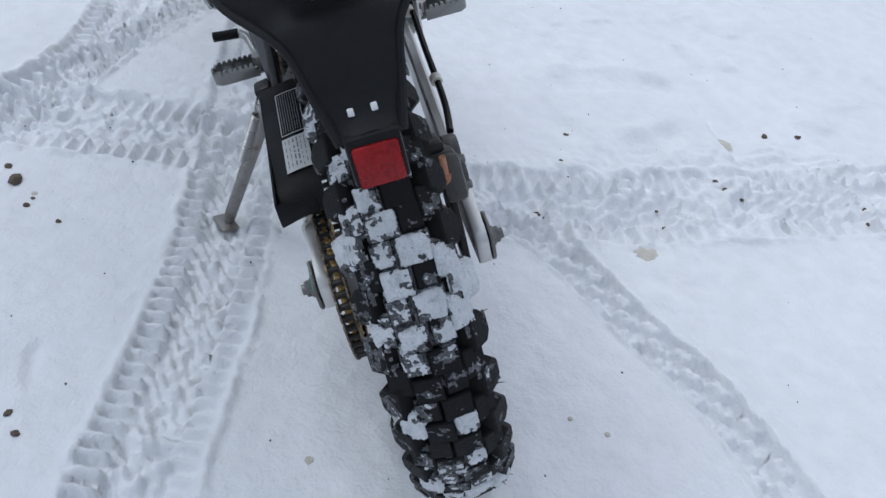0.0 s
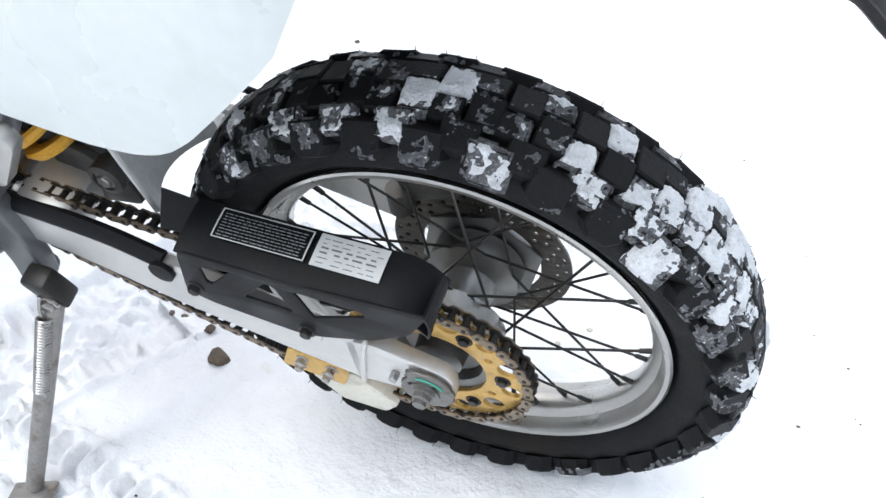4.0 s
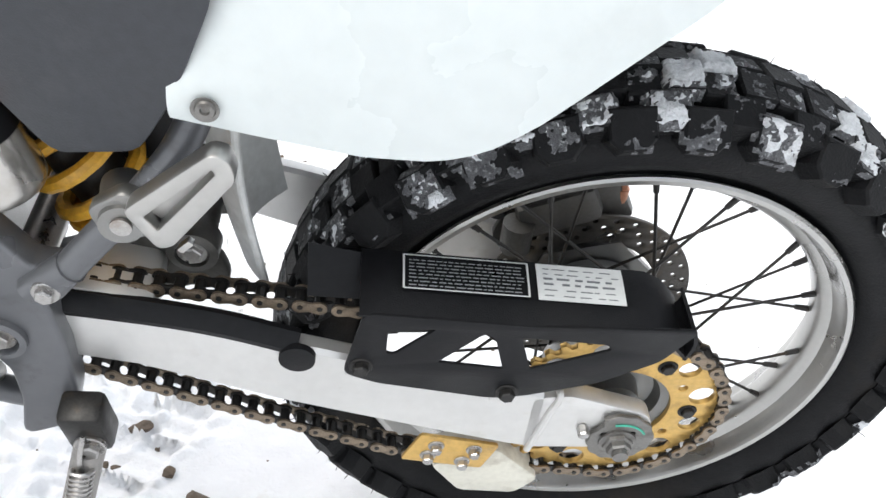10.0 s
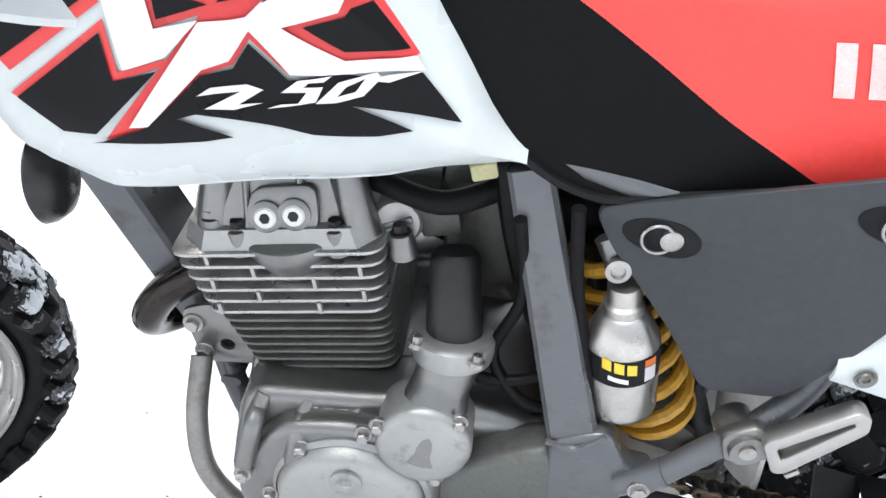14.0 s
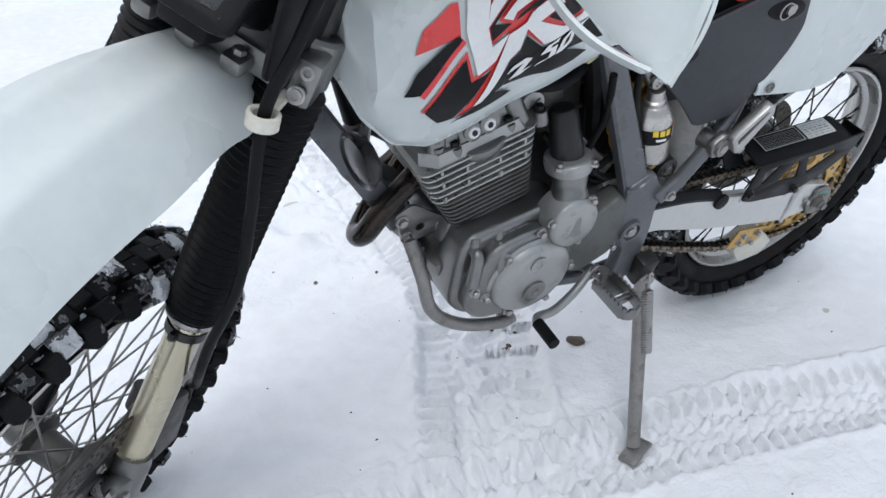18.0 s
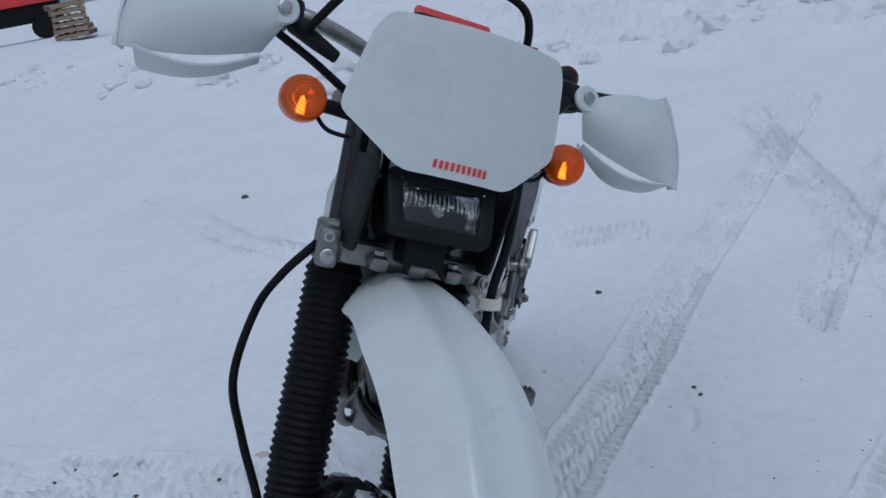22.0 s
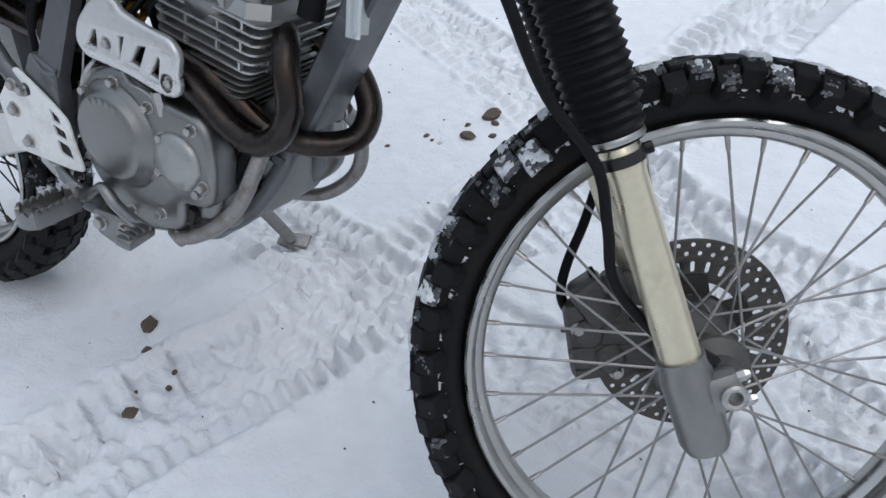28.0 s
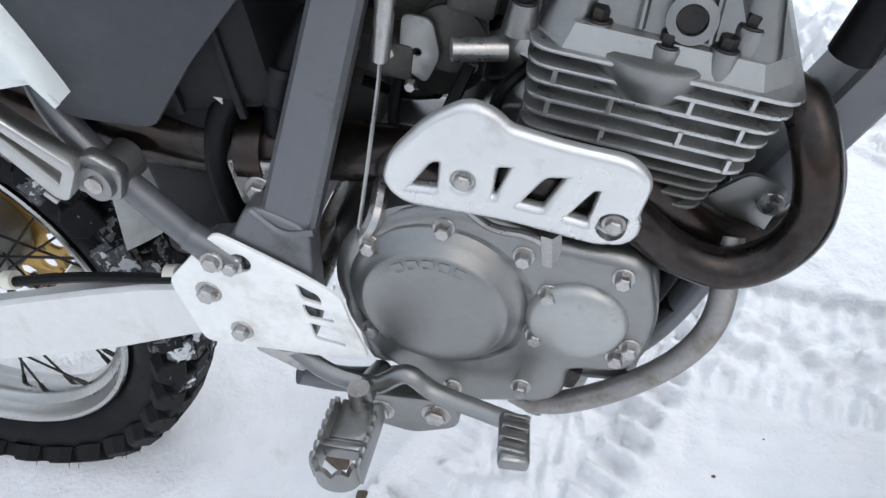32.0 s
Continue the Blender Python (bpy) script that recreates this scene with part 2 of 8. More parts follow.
def same_mesh(ob, m, parent=None):
    """Another piece on the same mesh data, at the pose m."""
    o = new(ob.name.split(".")[0], ob.data)
    o.parent = parent or ob.parent
    o.matrix_basis = m
    if "label" in ob:
        tagged(o, ob["label"])
    return o


def box(size, at=(0, 0, 0), rot=(0, 0, 0), bevel=0.0, bm=None, segs=2):
    b = bmesh.new()
    bmesh.ops.create_cube(b, size=1.0)
    bmesh.ops.scale(b, vec=size, verts=b.verts)
    if bevel:
        bmesh.ops.bevel(b, geom=b.edges[:], offset=bevel, segments=segs, affect="EDGES", profile=0.5)
    bmesh.ops.transform(b, matrix=pose(*at, *rot), verts=b.verts)
    return join(bm, b)


def join(bm, b):
    if bm is None:
        return b
    me = bpy.data.meshes.new("joined")
    b.to_mesh(me)
    b.free()
    bm.from_mesh(me)
    bpy.data.meshes.remove(me)
    return bm


def rings(loops, bm=None, close=True, cap=True):
    """Skin a row of vertex loops of equal length."""
    bm = bm or bmesh.new()
    rows = [[bm.verts.new(v) for v in loop] for loop in loops]
    n = len(rows[0])
    for a, b in zip(rows, rows[1:]):
        for i in range(n if close else n - 1):
            j = (i + 1) % n
            bm.faces.new((a[i], a[j], b[j], b[i]))
    if cap and close:
        bm.faces.new(rows[0][::-1])
        bm.faces.new(rows[-1])
    return bm


def rod(p0, p1, r0, r1=None, segs=14, bm=None):
    p0, p1 = Vector(p0), Vector(p1)
    a, b, d = ortho(p1 - p0)
    r1 = r0 if r1 is None else r1
    loops = [[p + (a * math.cos(q) + b * math.sin(q)) * r for q in [2 * math.pi * i / segs for i in range(segs)]]
             for p, r in ((p0, r0), (p1, r1))]
    return rings(loops, bm)


def lathe(profile, p0, axis, segs=32, bm=None, cap=True):
    """Turn (radius, height) pairs about an axis from p0."""
    p0 = Vector(p0)
    a, b, d = ortho(axis)
    loops = [[p0 + d * h + (a * math.cos(q) + b * math.sin(q)) * max(r, 1e-4)
              for q in [2 * math.pi * i / segs for i in range(segs)]] for r, h in profile]
    return rings(loops, bm, cap=cap)


def smooth_path(points, steps=8):
    """Catmull-Rom through the points."""
    p = [Vector(q) for q in points]
    if len(p) < 3:
        return p
    p = [2 * p[0] - p[1]] + p + [2 * p[-1] - p[-2]]
    out = []
    for i in range(1, len(p) - 2):
        for k in range(steps):
            t = k / steps
            a, b, c, d = p[i - 1], p[i], p[i + 1], p[i + 2]
            out.append(0.5 * (2 * b + (c - a) * t + (2 * a - 5 * b + 4 * c - d) * t * t + (3 * b - a - 3 * c + d) * t ** 3))
    return out + [p[-2]]


def hose(points, r, segs=10, steps=6, bm=None, radii=None, flat=1.0):
    """A tube along a smooth line; radii may vary along it."""
    pts = smooth_path(points, steps)
    loops, ref = [], None
    for i, q in enumerate(pts):
        d = (pts[min(i + 1, len(pts) - 1)] - pts[max(i - 1, 0)]).normalized()
        if ref is None:
            ref = d.orthogonal().normalized()
        ref = (ref - d * ref.dot(d)).normalized()
        o = d.cross(ref)
        rr = r
        if radii:
            u = i / (len(pts) - 1) * (len(radii) - 1)
            k = min(int(u), len(radii) - 2)
            rr = radii[k] + (radii[k + 1] - radii[k]) * (u - k)
        loops.append([q + (ref * math.cos(w) + o * math.sin(w) * flat) * rr for w in [2 * math.pi * j / segs for j in range(segs)]])
    return rings(loops, bm)


def plate(outline, holes=(), thick=0.004, bevel=0.0008, m=None, bm=None):
    """A flat sheet with holes, from an outline in x, y; it spans thick in z about 0, then goes through m."""
    cu = bpy.data.curves.new("plate", "CURVE")
    cu.dimensions, cu.fill_mode = "2D", "BOTH"
    cu.extrude, cu.bevel_depth, cu.bevel_resolution = max(thick / 2 - bevel, 1e-5), bevel, 1 if bevel < 0.004 else 3
    for loop in (outline, *holes):
        s = cu.splines.new("POLY")
        s.points.add(len(loop) - 1)
        for q, v in zip(s.points, loop):
            q.co = (v[0], v[1], 0, 1)
        s.use_cyclic_u = True
    ob = bpy.data.objects.new("plate", cu)
    me = bpy.data.meshes.new_from_object(ob)
    bpy.data.objects.remove(ob)
    bpy.data.curves.remove(cu)
    b = bmesh.new()
    b.from_mesh(me)
    bpy.data.meshes.remove(me)
    bmesh.ops.remove_doubles(b, verts=b.verts, dist=1e-5)
    if m is not None:
        bmesh.ops.transform(b, matrix=m, verts=b.verts)
    return join(bm, b)


def circle(x, y, r, n=20):
    return [(x + r * math.cos(2 * math.pi * i / n), y + r * math.sin(2 * math.pi * i / n)) for i in range(n)]


def rounded(points, r=0.006, n=3):
    """An outline with its corners rounded."""
    out, k = [], len(points)
    for i in range(k):
        p, a, b = Vector(points[i]), Vector(points[i - 1]), Vector(points[(i + 1) % k])
        da, db = (a - p), (b - p)
        q = min(r, da.length * 0.45, db.length * 0.45)
        s, e = p + da.normalized() * q, p + db.normalized() * q
        for j in range(n + 1):
            t = j / n
            out.append(tuple((1 - t) ** 2 * s + 2 * t * (1 - t) * p + t * t * e))
    return out


def side(y):
    """Lays an x, y outline into the bike's side plane at y: x ahead, y up."""
    return Matrix.Translation((0, y, 0)) @ Matrix(((1, 0, 0, 0), (0, 0, -1, 0), (0, 1, 0, 0), (0, 0, 0, 1)))


def grid_skin(f, nu, nv, bm=None, thick=0.0):
    """A sheet from f(u, v), u and v in 0..1, with thickness."""
    b = bmesh.new()
    vs = [[b.verts.new(f(i / nu, j / nv)) for j in range(nv + 1)] for i in range(nu + 1)]
    for i in range(nu):
        for j in range(nv):
            b.faces.new((vs[i][j], vs[i + 1][j], vs[i + 1][j + 1], vs[i][j + 1]))
    if thick:
        bmesh.ops.recalc_face_normals(b, faces=b.faces)
        bmesh.ops.solidify(b, geom=b.faces[:], thickness=thick)
    return join(bm, b)


def bolt(at, axis, r=0.006, h=0.006, parent=None, mat=None, washer=True, name="bolt"):
    """A hexagon-headed bolt standing out along the axis, with a washer."""
    at, axis = Vector(at), Vector(axis).normalized()
    bm = None
    if washer:
        bm = lathe([(r * 1.45, -0.003), (r * 1.45, 0.0005), (r * 1.35, 0.0013)], at, axis, 16)
        at = at + axis * 0.0012
    bm = lathe([(r, -0.001), (r, h * 0.8), (r * 0.86, h)], at, axis, 6, bm)
    return part(name, bm, mat or STEEL, parent, smooth=False)


def lerp(a, b, t):
    return a + (b - a) * t


def line1(tab, x):
    for (x0, y0), (x1, y1) in zip(tab, tab[1:]):
        if x <= x1 or (x1, y1) == tab[-1]:
            return y0 + (y1 - y0) * (x - x0) / (x1 - x0)


def curve1(table, x):
    """Smooth value at x from (x, value) pairs."""
    if x <= table[0][0]:
        return table[0][1]
    for (x0, y0), (x1, y1) in zip(table, table[1:]):
        if x <= x1:
            t = (x - x0) / (x1 - x0)
            t = t * t * (3 - 2 * t)
            return y0 + (y1 - y0) * t
    return table[-1][1]


# ---- the motorcycle's frame of reference: x ahead, y to its left, z up from the rear axle; it leans on its side stand ----
BIKE = Matrix(((0.99967, -0.00363, 0.02561, 0), (-0.00363, 0.96069, 0.27761, 0), (-0.02561, -0.27761, 0.96035, 0.3122), (0, 0, 0, 1)))
bike = tagged(new("motorcycle"), "white and red enduro motorcycle leaning on its side stand in snow", "motorcycle")
bike.matrix_world = BIKE
# front end, turned to the left: x ahead of the fork, y left along the axle, z up along the fork, from the front axle
RAKE, STEER = radians(26.0), radians(34.7)
FRONT = Matrix.Translation((1.389, 0.061, 0.027)) @ Matrix.Rotation(-RAKE, 4, "Y") @ Matrix.Rotation(STEER, 4, "Z")
# ---- snow-covered ground: one sheet, finest round the motorcycle ----
def spaced(fine0, fine1, fine, limits, far):
    """Grid lines: fine inside, coarser by steps outside, out to the horizon."""
    def run(x, way):
        out, step = [], fine
        while abs(x) < far:
            most = next((m for edge, m in limits if abs(x) < edge), step * 1.25)
            step = min(step * 1.06, most) if most <= 0.06 else step * 1.25
            x += way * step
            out.append(x)
        return out
    return np.array(run(fine0, -1)[::-1] + list(np.arange(fine0, fine1, fine)) + run(fine1, 1))


TABLES = {}


def value_noise(x, y, seed):
    """Smooth value noise on arrays, about -1 to 1."""
    if seed not in TABLES:
        TABLES[seed] = np.random.RandomState(seed).uniform(-1, 1, (256, 256))
    table = TABLES[seed]
    xi, yi = np.floor(x).astype(int), np.floor(y).astype(int)
    fx, fy = x - xi, y - yi
    fx, fy = fx * fx * (3 - 2 * fx), fy * fy * (3 - 2 * fy)
    t = lambda a, b: table[a % 256, b % 256]
    return (t(xi, yi) * (1 - fx) + t(xi + 1, yi) * fx) * (1 - fy) + (t(xi, yi + 1) * (1 - fx) + t(xi + 1, yi + 1) * fx) * fy


def strip_coords(x, y, pts):
    """Distance along and across a line of points, for arrays."""
    best = np.full(x.shape, 1e9)
    along = np.zeros(x.shape)
    across = np.full(x.shape, 1e9)
    run = 0.0
    for (x0, y0), (x1, y1) in zip(pts, pts[1:]):
        dx, dy = x1 - x0, y1 - y0
        ln = math.hypot(dx, dy)
        t = ((x - x0) * dx + (y - y0) * dy) / ln
        d = (-(x - x0) * dy + (y - y0) * dx) / ln
        tc = np.clip(t, 0, ln)
        dist = np.hypot(x - x0 - tc * dx / ln, y - y0 - tc * dy / ln)
        hit = dist < best
        best = np.where(hit, dist, best)
        along = np.where(hit, run + tc, along)
        across = np.where(hit, np.where((t < 0) | (t > ln), 1e9, d), across)
        run += ln
    return along, across


def smooth_line(pts, steps=6):
    return [(p.x, p.y) for p in smooth_path([(a, b, 0) for a, b in pts], steps)]


def tyre_track(z, x, y, pts, half, depth, pitch, style, seed):
    """Presses a rut into the sheet: steep walls, thin ridges left by the shoulder grooves, crumbs down the middle."""
    line = np.array(smooth_line(pts))
    near = np.zeros(x.shape, bool)
    for px, py in line:
        near |= (np.abs(x - px) < 0.45) & (np.abs(y - py) < 0.45)
    if not near.any():
        return z
    z = z.copy()
    z[near] = press(z[near], x[near], y[near], line, half, depth, pitch, style, seed)
    return z


def press(z, x, y, line, half, depth, pitch, style, seed):
    s, d = strip_coords(x, y, line)
    d = d + 0.004 * value_noise(x * 22, y * 22, seed + 4)
    u = np.abs(d) / half
    edge = 1 / (1 + np.exp(np.clip((u - 1) * 40, -40, 40)))
    rim_up = np.exp(-((u - 1.13) / 0.10) ** 2) * depth * 0.5
    n = value_noise(x * 46, y * 46, seed) * 0.6 + value_noise(x * 95, y * 95, seed + 1) * 0.4
    patchy = np.clip(0.8 + 0.8 * value_noise(x * 6, y * 6, seed + 2), 0.25, 1.3)
    crumbs = np.clip(value_noise(x * 42, y * 42, seed + 3) + 0.5 * value_noise(x * 85, y * 85, seed + 6), -0.6, 1.2)
    if style == "car":
        f = np.abs((s / pitch + 0.12 * np.sign(d)) % 1.0 - 0.5)
        ridge = 1 / (1 + np.exp(np.clip((f - 0.20) * 34, -40, 40)))
        outer = np.clip((u - 0.50) / 0.06, 0, 1)
        grooves = np.tanh(5 * np.sin(2 * math.pi * (s / (pitch * 1.25) + 0.8 * np.sin(7 * u + np.sign(d)))))
        tread = outer * ridge * 0.0230 * patchy + (1 - outer) * (0.0140 * crumbs + 0.0045 * grooves * np.clip(patchy, 0, 1))
    else:
        tread = 0.011 * np.tanh(3 * np.sin(2 * math.pi * s / pitch)) * np.tanh(3 * np.cos(math.pi * d / half * 1.6 + math.pi * np.floor(s / pitch))) + 0.004 * crumbs
    return z + edge * (-depth + tread + n * 0.003) + rim_up * (0.5 + 0.9 * n)


TRACKS = [
    ([(-3.2, 1.25), (-1.6, 0.80), (-0.85, 0.58), (-0.45, 0.475), (-0.08, 0.39), (0.30, 0.28), (0.70, 0.205), (1.30, 0.12), (2.1, -0.02), (4.0, -0.5)], 0.085, 0.021, 0.030, "car"),
    ([(0.20, -3.2), (0.42, -1.6), (0.47, -0.85), (0.52, -0.36), (0.70, 0.03), (0.83, 0.31), (0.97, 0.72), (1.15, 1.4), (1.6, 3.2)], 0.118, 0.021, 0.036, "car"),
    ([(0.30, 1.5), (0.62, 1.12), (1.04, 0.70), (1.25, 0.50), (1.50, 0.30), (2.1, -0.25), (3.4, -1.7)], 0.062, 0.020, 0.030, "car"),
    ([(-3.0, 1.85), (-1.2, 1.17), (-0.27, 0.885)], 0.065, 0.016, 0.030, "car"),
    ([(-3.0, 0.9), (-1.4, 1.10), (-0.38, 1.23), (0.01, 1.20), (0.42, 1.0), (0.80, 0.80), (1.08, 0.62), (1.34, 0.50), (1.9, 0.42)], 0.085, 0.022, 0.034, "car"),
    ([(-2.6, 0.2), (-1.5, -0.35), (-0.72, -0.57), (-0.28, -0.585), (-0.02, -0.545), (0.12, -0.49), (0.33, -0.42), (0.52, -0.31)], 0.042, 0.016, 0.042, "bike"),
    ([(-2.4, -2.6), (-1.4, -1.5), (-1.1, -0.6), (-1.2, 0.4)], 0.10, 0.006, 0.034, "car"),
]


def snow_height(x, y):
    z = 0.012 * value_noise(x * 0.9, y * 0.9, 1) + 0.006 * value_noise(x * 3.1, y * 3.1, 2) + 0.0030 * value_noise(x * 11, y * 11, 3)
    far = np.clip((np.hypot(x - 0.6, y) - 2.0) / 3.0, 0, 1)
    z = z * (0.45 + 1.4 * far)
    z += 0.0011 * value_noise(x * 36, y * 36, 4) + 0.0007 * value_noise(x * 80, y * 80, 5)
    # wind crust with low ripples
    w = x * 0.85 + y * 0.5
    ripple = np.clip(value_noise(w * 1.6, (y - 0.4 * x) * 9.0, 9), 0, 1) + 0.6 * np.clip(value_noise(w * 3.3, (y - 0.4 * x) * 21.0, 10), 0, 1)
    z += ripple * (0.0022 + 0.0045 * np.clip((-y - 0.6) / 0.8, 0, 1))
    # broken crust: low ledges where feet went through
    ledge = value_noise(x * 3.4, y * 4.6, 60) + 0.55 * value_noise(x * 9, y * 11, 61) + 0.2 * value_noise(x * 25, y * 25, 62)
    zone = np.exp(-((x - 1.02) / 0.50) ** 4 - ((y + 0.98) / 0.34) ** 4) + 0.7 * np.exp(-((x - 0.4) / 0.9) ** 4 - ((y + 1.75) / 0.5) ** 4) + 0.5 * np.exp(-((x + 1.3) / 0.7) ** 4 - ((y + 0.9) / 0.7) ** 4)
    z += np.clip(zone, 0, 1) * 0.016 / (1 + np.exp(np.clip(-(ledge - 0.15) * 16, -40, 40)))
    for k, (pts, half, depth, pitch, style) in enumerate(TRACKS):
        z = tyre_track(z, x, y, pts, half, depth, pitch, style, 20 + 5 * k)
    # trampled snow on the right side
    band = np.exp(-((x - 0.52) / 0.17) ** 4) * np.clip((-y - 0.28) / 0.12, 0, 1) * np.clip((y + 2.6) / 0.5, 0, 1)
    z += band * (0.015 * value_noise(x * 15, y * 15, 70) + 0.013 * np.abs(value_noise(x * 33, y * 33, 71)) + 0.003 * value_noise(x * 75, y * 75, 72))
    band = np.exp(-((x - 0.80) / 0.30) ** 4 - ((y - 0.16) / 0.18) ** 4)
    z += band * (0.009 * value_noise(x * 17, y * 17, 73) + 0.011 * np.abs(value_noise(x * 36, y * 36, 74)))
    for cx, cy, r, dp in ((0.36, -0.60, 0.10, 0.012), (0.62, -0.80, 0.16, 0.010), (0.95, -0.75, 0.20, 0.014), (1.25, -0.95, 0.22, 0.014), (0.05, -0.95, 0.18, 0.008), (0.18, 0.48, 0.05, 0.010)):
        rr = np.hypot(x - cx + 0.03 * value_noise(x * 9, y * 9, 80), y - cy + 0.03 * value_noise(x * 9, y * 9, 81)) / r
        z += dp * np.exp(-((rr - 1) / 0.22) ** 2) * value_noise(x * 12, y * 12, 82) - dp * 0.4 * np.exp(-rr ** 4)
    # ploughed bank far behind
    bx = -4.7 - 0.75 * np.clip(-y - 3.4, 0, 8) + 0.25 * value_noise(y * 0.9, y * 0 + 3.3, 90) + 0.12 * value_noise(y * 3.1, y * 0 + 1.3, 94)
    rise = np.clip((bx - x) / 1.1, 0, 1)
    lump = 0.45 + 0.5 * value_noise(x * 1.7, y * 1.7, 91) + 0.55 * np.abs(value_noise(x * 4.2, y * 4.2, 92)) + 0.3 * np.abs(value_noise(x * 8.5, y * 8.5, 93))
    z += rise ** 0.6 * 0.17 * np.clip(lump, 0, 2) + 0.10 * np.clip((bx - x) / 4, 0, 1)
    # the sheet sinks a little under each wheel and the stand's foot
    for cx, cy, r, dp in ((0.0, -0.05, 0.11, 0.010), (1.33, 0.02, 0.10, 0.010), (0.53, 0.235, 0.05, 0.008)):
        rr = np.hypot((x - cx) / 1.5, y - cy) / r
        z += -dp * np.exp(-rr ** 2) + 0.5 * dp * np.exp(-((rr - 1.5) / 0.35) ** 2)
    return z


gx = spaced(-0.75, 1.80, 0.0052, ((2.7, 0.013), (11.0, 0.06)), 90)
gy = spaced(-1.05, 1.25, 0.0052, ((1.9, 0.013), (2.6, 0.03), (9.0, 0.06)), 90)
XX, YY = np.meshgrid(gx, gy, indexing="ij")
ZZ = snow_height(XX, YY)
verts = np.stack([XX, YY, ZZ], -1).reshape(-1, 3)
nx_, ny_ = len(gx), len(gy)
idx = np.arange(nx_ * ny_).reshape(nx_, ny_)
faces = np.stack([idx[:-1, :-1], idx[1:, :-1], idx[1:, 1:], idx[:-1, 1:]], -1).reshape(-1, 4)
me = bpy.data.meshes.new("ground")
me.vertices.add(len(verts))
me.vertices.foreach_set("co", verts.ravel())
me.loops.add(faces.size)
me.loops.foreach_set("vertex_index", faces.ravel())
me.polygons.add(len(faces))
me.polygons.foreach_set("loop_start", np.arange(0, faces.size, 4))
me.polygons.foreach_set("use_smooth", np.ones(len(faces), bool))
me.update(calc_edges=True)
SNOW = material("snow", (0.76, 0.77, 0.79), 0.7, vary=0.05, scale=2.2, bump=0.45, bump_scale=150, dirt=(0.66, 0.645, 0.61), dirt_amount=-0.2, dirt_scale=4, spec=0.15)
sn = SNOW.node_tree
crust = sn.nodes.new("ShaderNodeTexNoise")      # broader crumbly relief under the fine grain
crust.inputs["Scale"].default_value, crust.inputs["Detail"].default_value, crust.inputs["Roughness"].default_value = 28.0, 7.0, 0.6
relief = sn.nodes.new("ShaderNodeBump")
relief.inputs["Strength"].default_value, relief.inputs["Distance"].default_value = 0.55, 0.012
sn.links.new(next(n for n in sn.nodes if n.bl_idname == "ShaderNodeTexCoord").outputs["Object"], crust.inputs["Vector"])
sn.links.new(crust.outputs["Fac"], relief.inputs["Height"])
sn.links.new(relief.outputs[0], next(n for n in sn.nodes if n.bl_idname == "ShaderNodeBump" and n != relief).inputs["Normal"])
me.materials.append(SNOW)
ground = tagged(new("ground", me), "packed white snow with tyre tracks", "ground", kind="structure")


def ground_z(x, y):
    return float(snow_height(np.array([[x]], float), np.array([[y]], float))[0, 0])


def clod(x, y, r, seed, mat, name, label, group, flat=0.6):
    rnd = random.Random(seed)
    b = bmesh.new()
    bmesh.ops.create_icosphere(b, subdivisions=2, radius=r)
    off = Vector((rnd.uniform(0, 50), rnd.uniform(0, 50), seed))
    for v in b.verts:
        n = noise.noise(v.co / r * 1.1 + off) * 0.45 + noise.noise(v.co / r * 2.7 + off) * 0.22
        v.co *= 1 + n
        v.co.z *= flat
        v.co.x *= 1.25
    ob = part(name, b, mat, None, smooth=False)
    ob.matrix_world = pose(x, y, ground_z(x, y) + r * flat * 0.35, 0, 0, rnd.uniform(0, 360))
    return tagged(ob, label, "stone", group)


CLODS = [(0.425, -0.065, 0.016), (0.47, -0.112, 0.008), (0.53, -0.215, 0.012), (0.552, -0.125, 0.005), (0.545, -0.145, 0.006), (0.50, -0.18, 0.004), (0.685, 0.64, 0.014), (0.70, 0.725, 0.018),
         (0.60, 0.61, 0.006), (0.54, 0.545, 0.005), (0.735, 0.66, 0.007), (0.07, 0.57, 0.006), (-0.62, 0.25, 0.010), (0.03, 0.555, 0.006), (0.62, 0.60, 0.004), (0.665, 0.675, 0.006), (0.72, 0.70, 0.008),
         (0.56, -0.95, 0.005), (0.60, -1.02, 0.004), (0.44, -1.2, 0.006), (0.50, -0.70, 0.004), (0.66, -0.52, 0.004), (-1.2, 0.62, 0.008), (-2.6, -0.4, 0.02), (-2.2, -1.9, 0.02), (-0.9, 1.9, 0.015),
         (0.51, -0.42, 0.007), (0.48, -0.425, 0.005), (0.55, -0.86, 0.005), (0.52, -0.87, 0.006), (0.49, -0.90, 0.005), (0.73, -1.09, 0.008), (0.72, -1.18, 0.007), (0.40, -1.02, 0.007), (0.385, -1.17, 0.006), (0.79, -0.58, 0.005), (0.42, -0.68, 0.006)]
for k, (x, y, r) in enumerate(CLODS):
    clod(x, y, r, k, STONE, "mud_clod", "dark brown frozen mud clod lying on the snow", "mud clods on the snow")
b = bmesh.new()
rnd = random.Random(31)
for k in range(260):     # specks of grit scattered over the snow
    x, y = rnd.uniform(-1.6, 2.0), rnd.uniform(-1.7, 1.5)
    r = rnd.uniform(0.0007, 0.0024)
    c, w = Vector((x, y, ground_z(x, y) + r * 0.2)), rnd.uniform(0, 6.283)
    rings([[c + Vector((math.cos(v + w) * r * g * 1.5, math.sin(v + w) * r * g, h * r)) for v in (0, 1.2, 2.5, 3.8, 5.0)] for g, h in ((1.0, -0.4), (0.9, 0.3), (0.3, 0.6))], b)
tagged(part("grit", b, STONE, None), "fine brown grit scattered over the snow", "grit", kind="stuff")
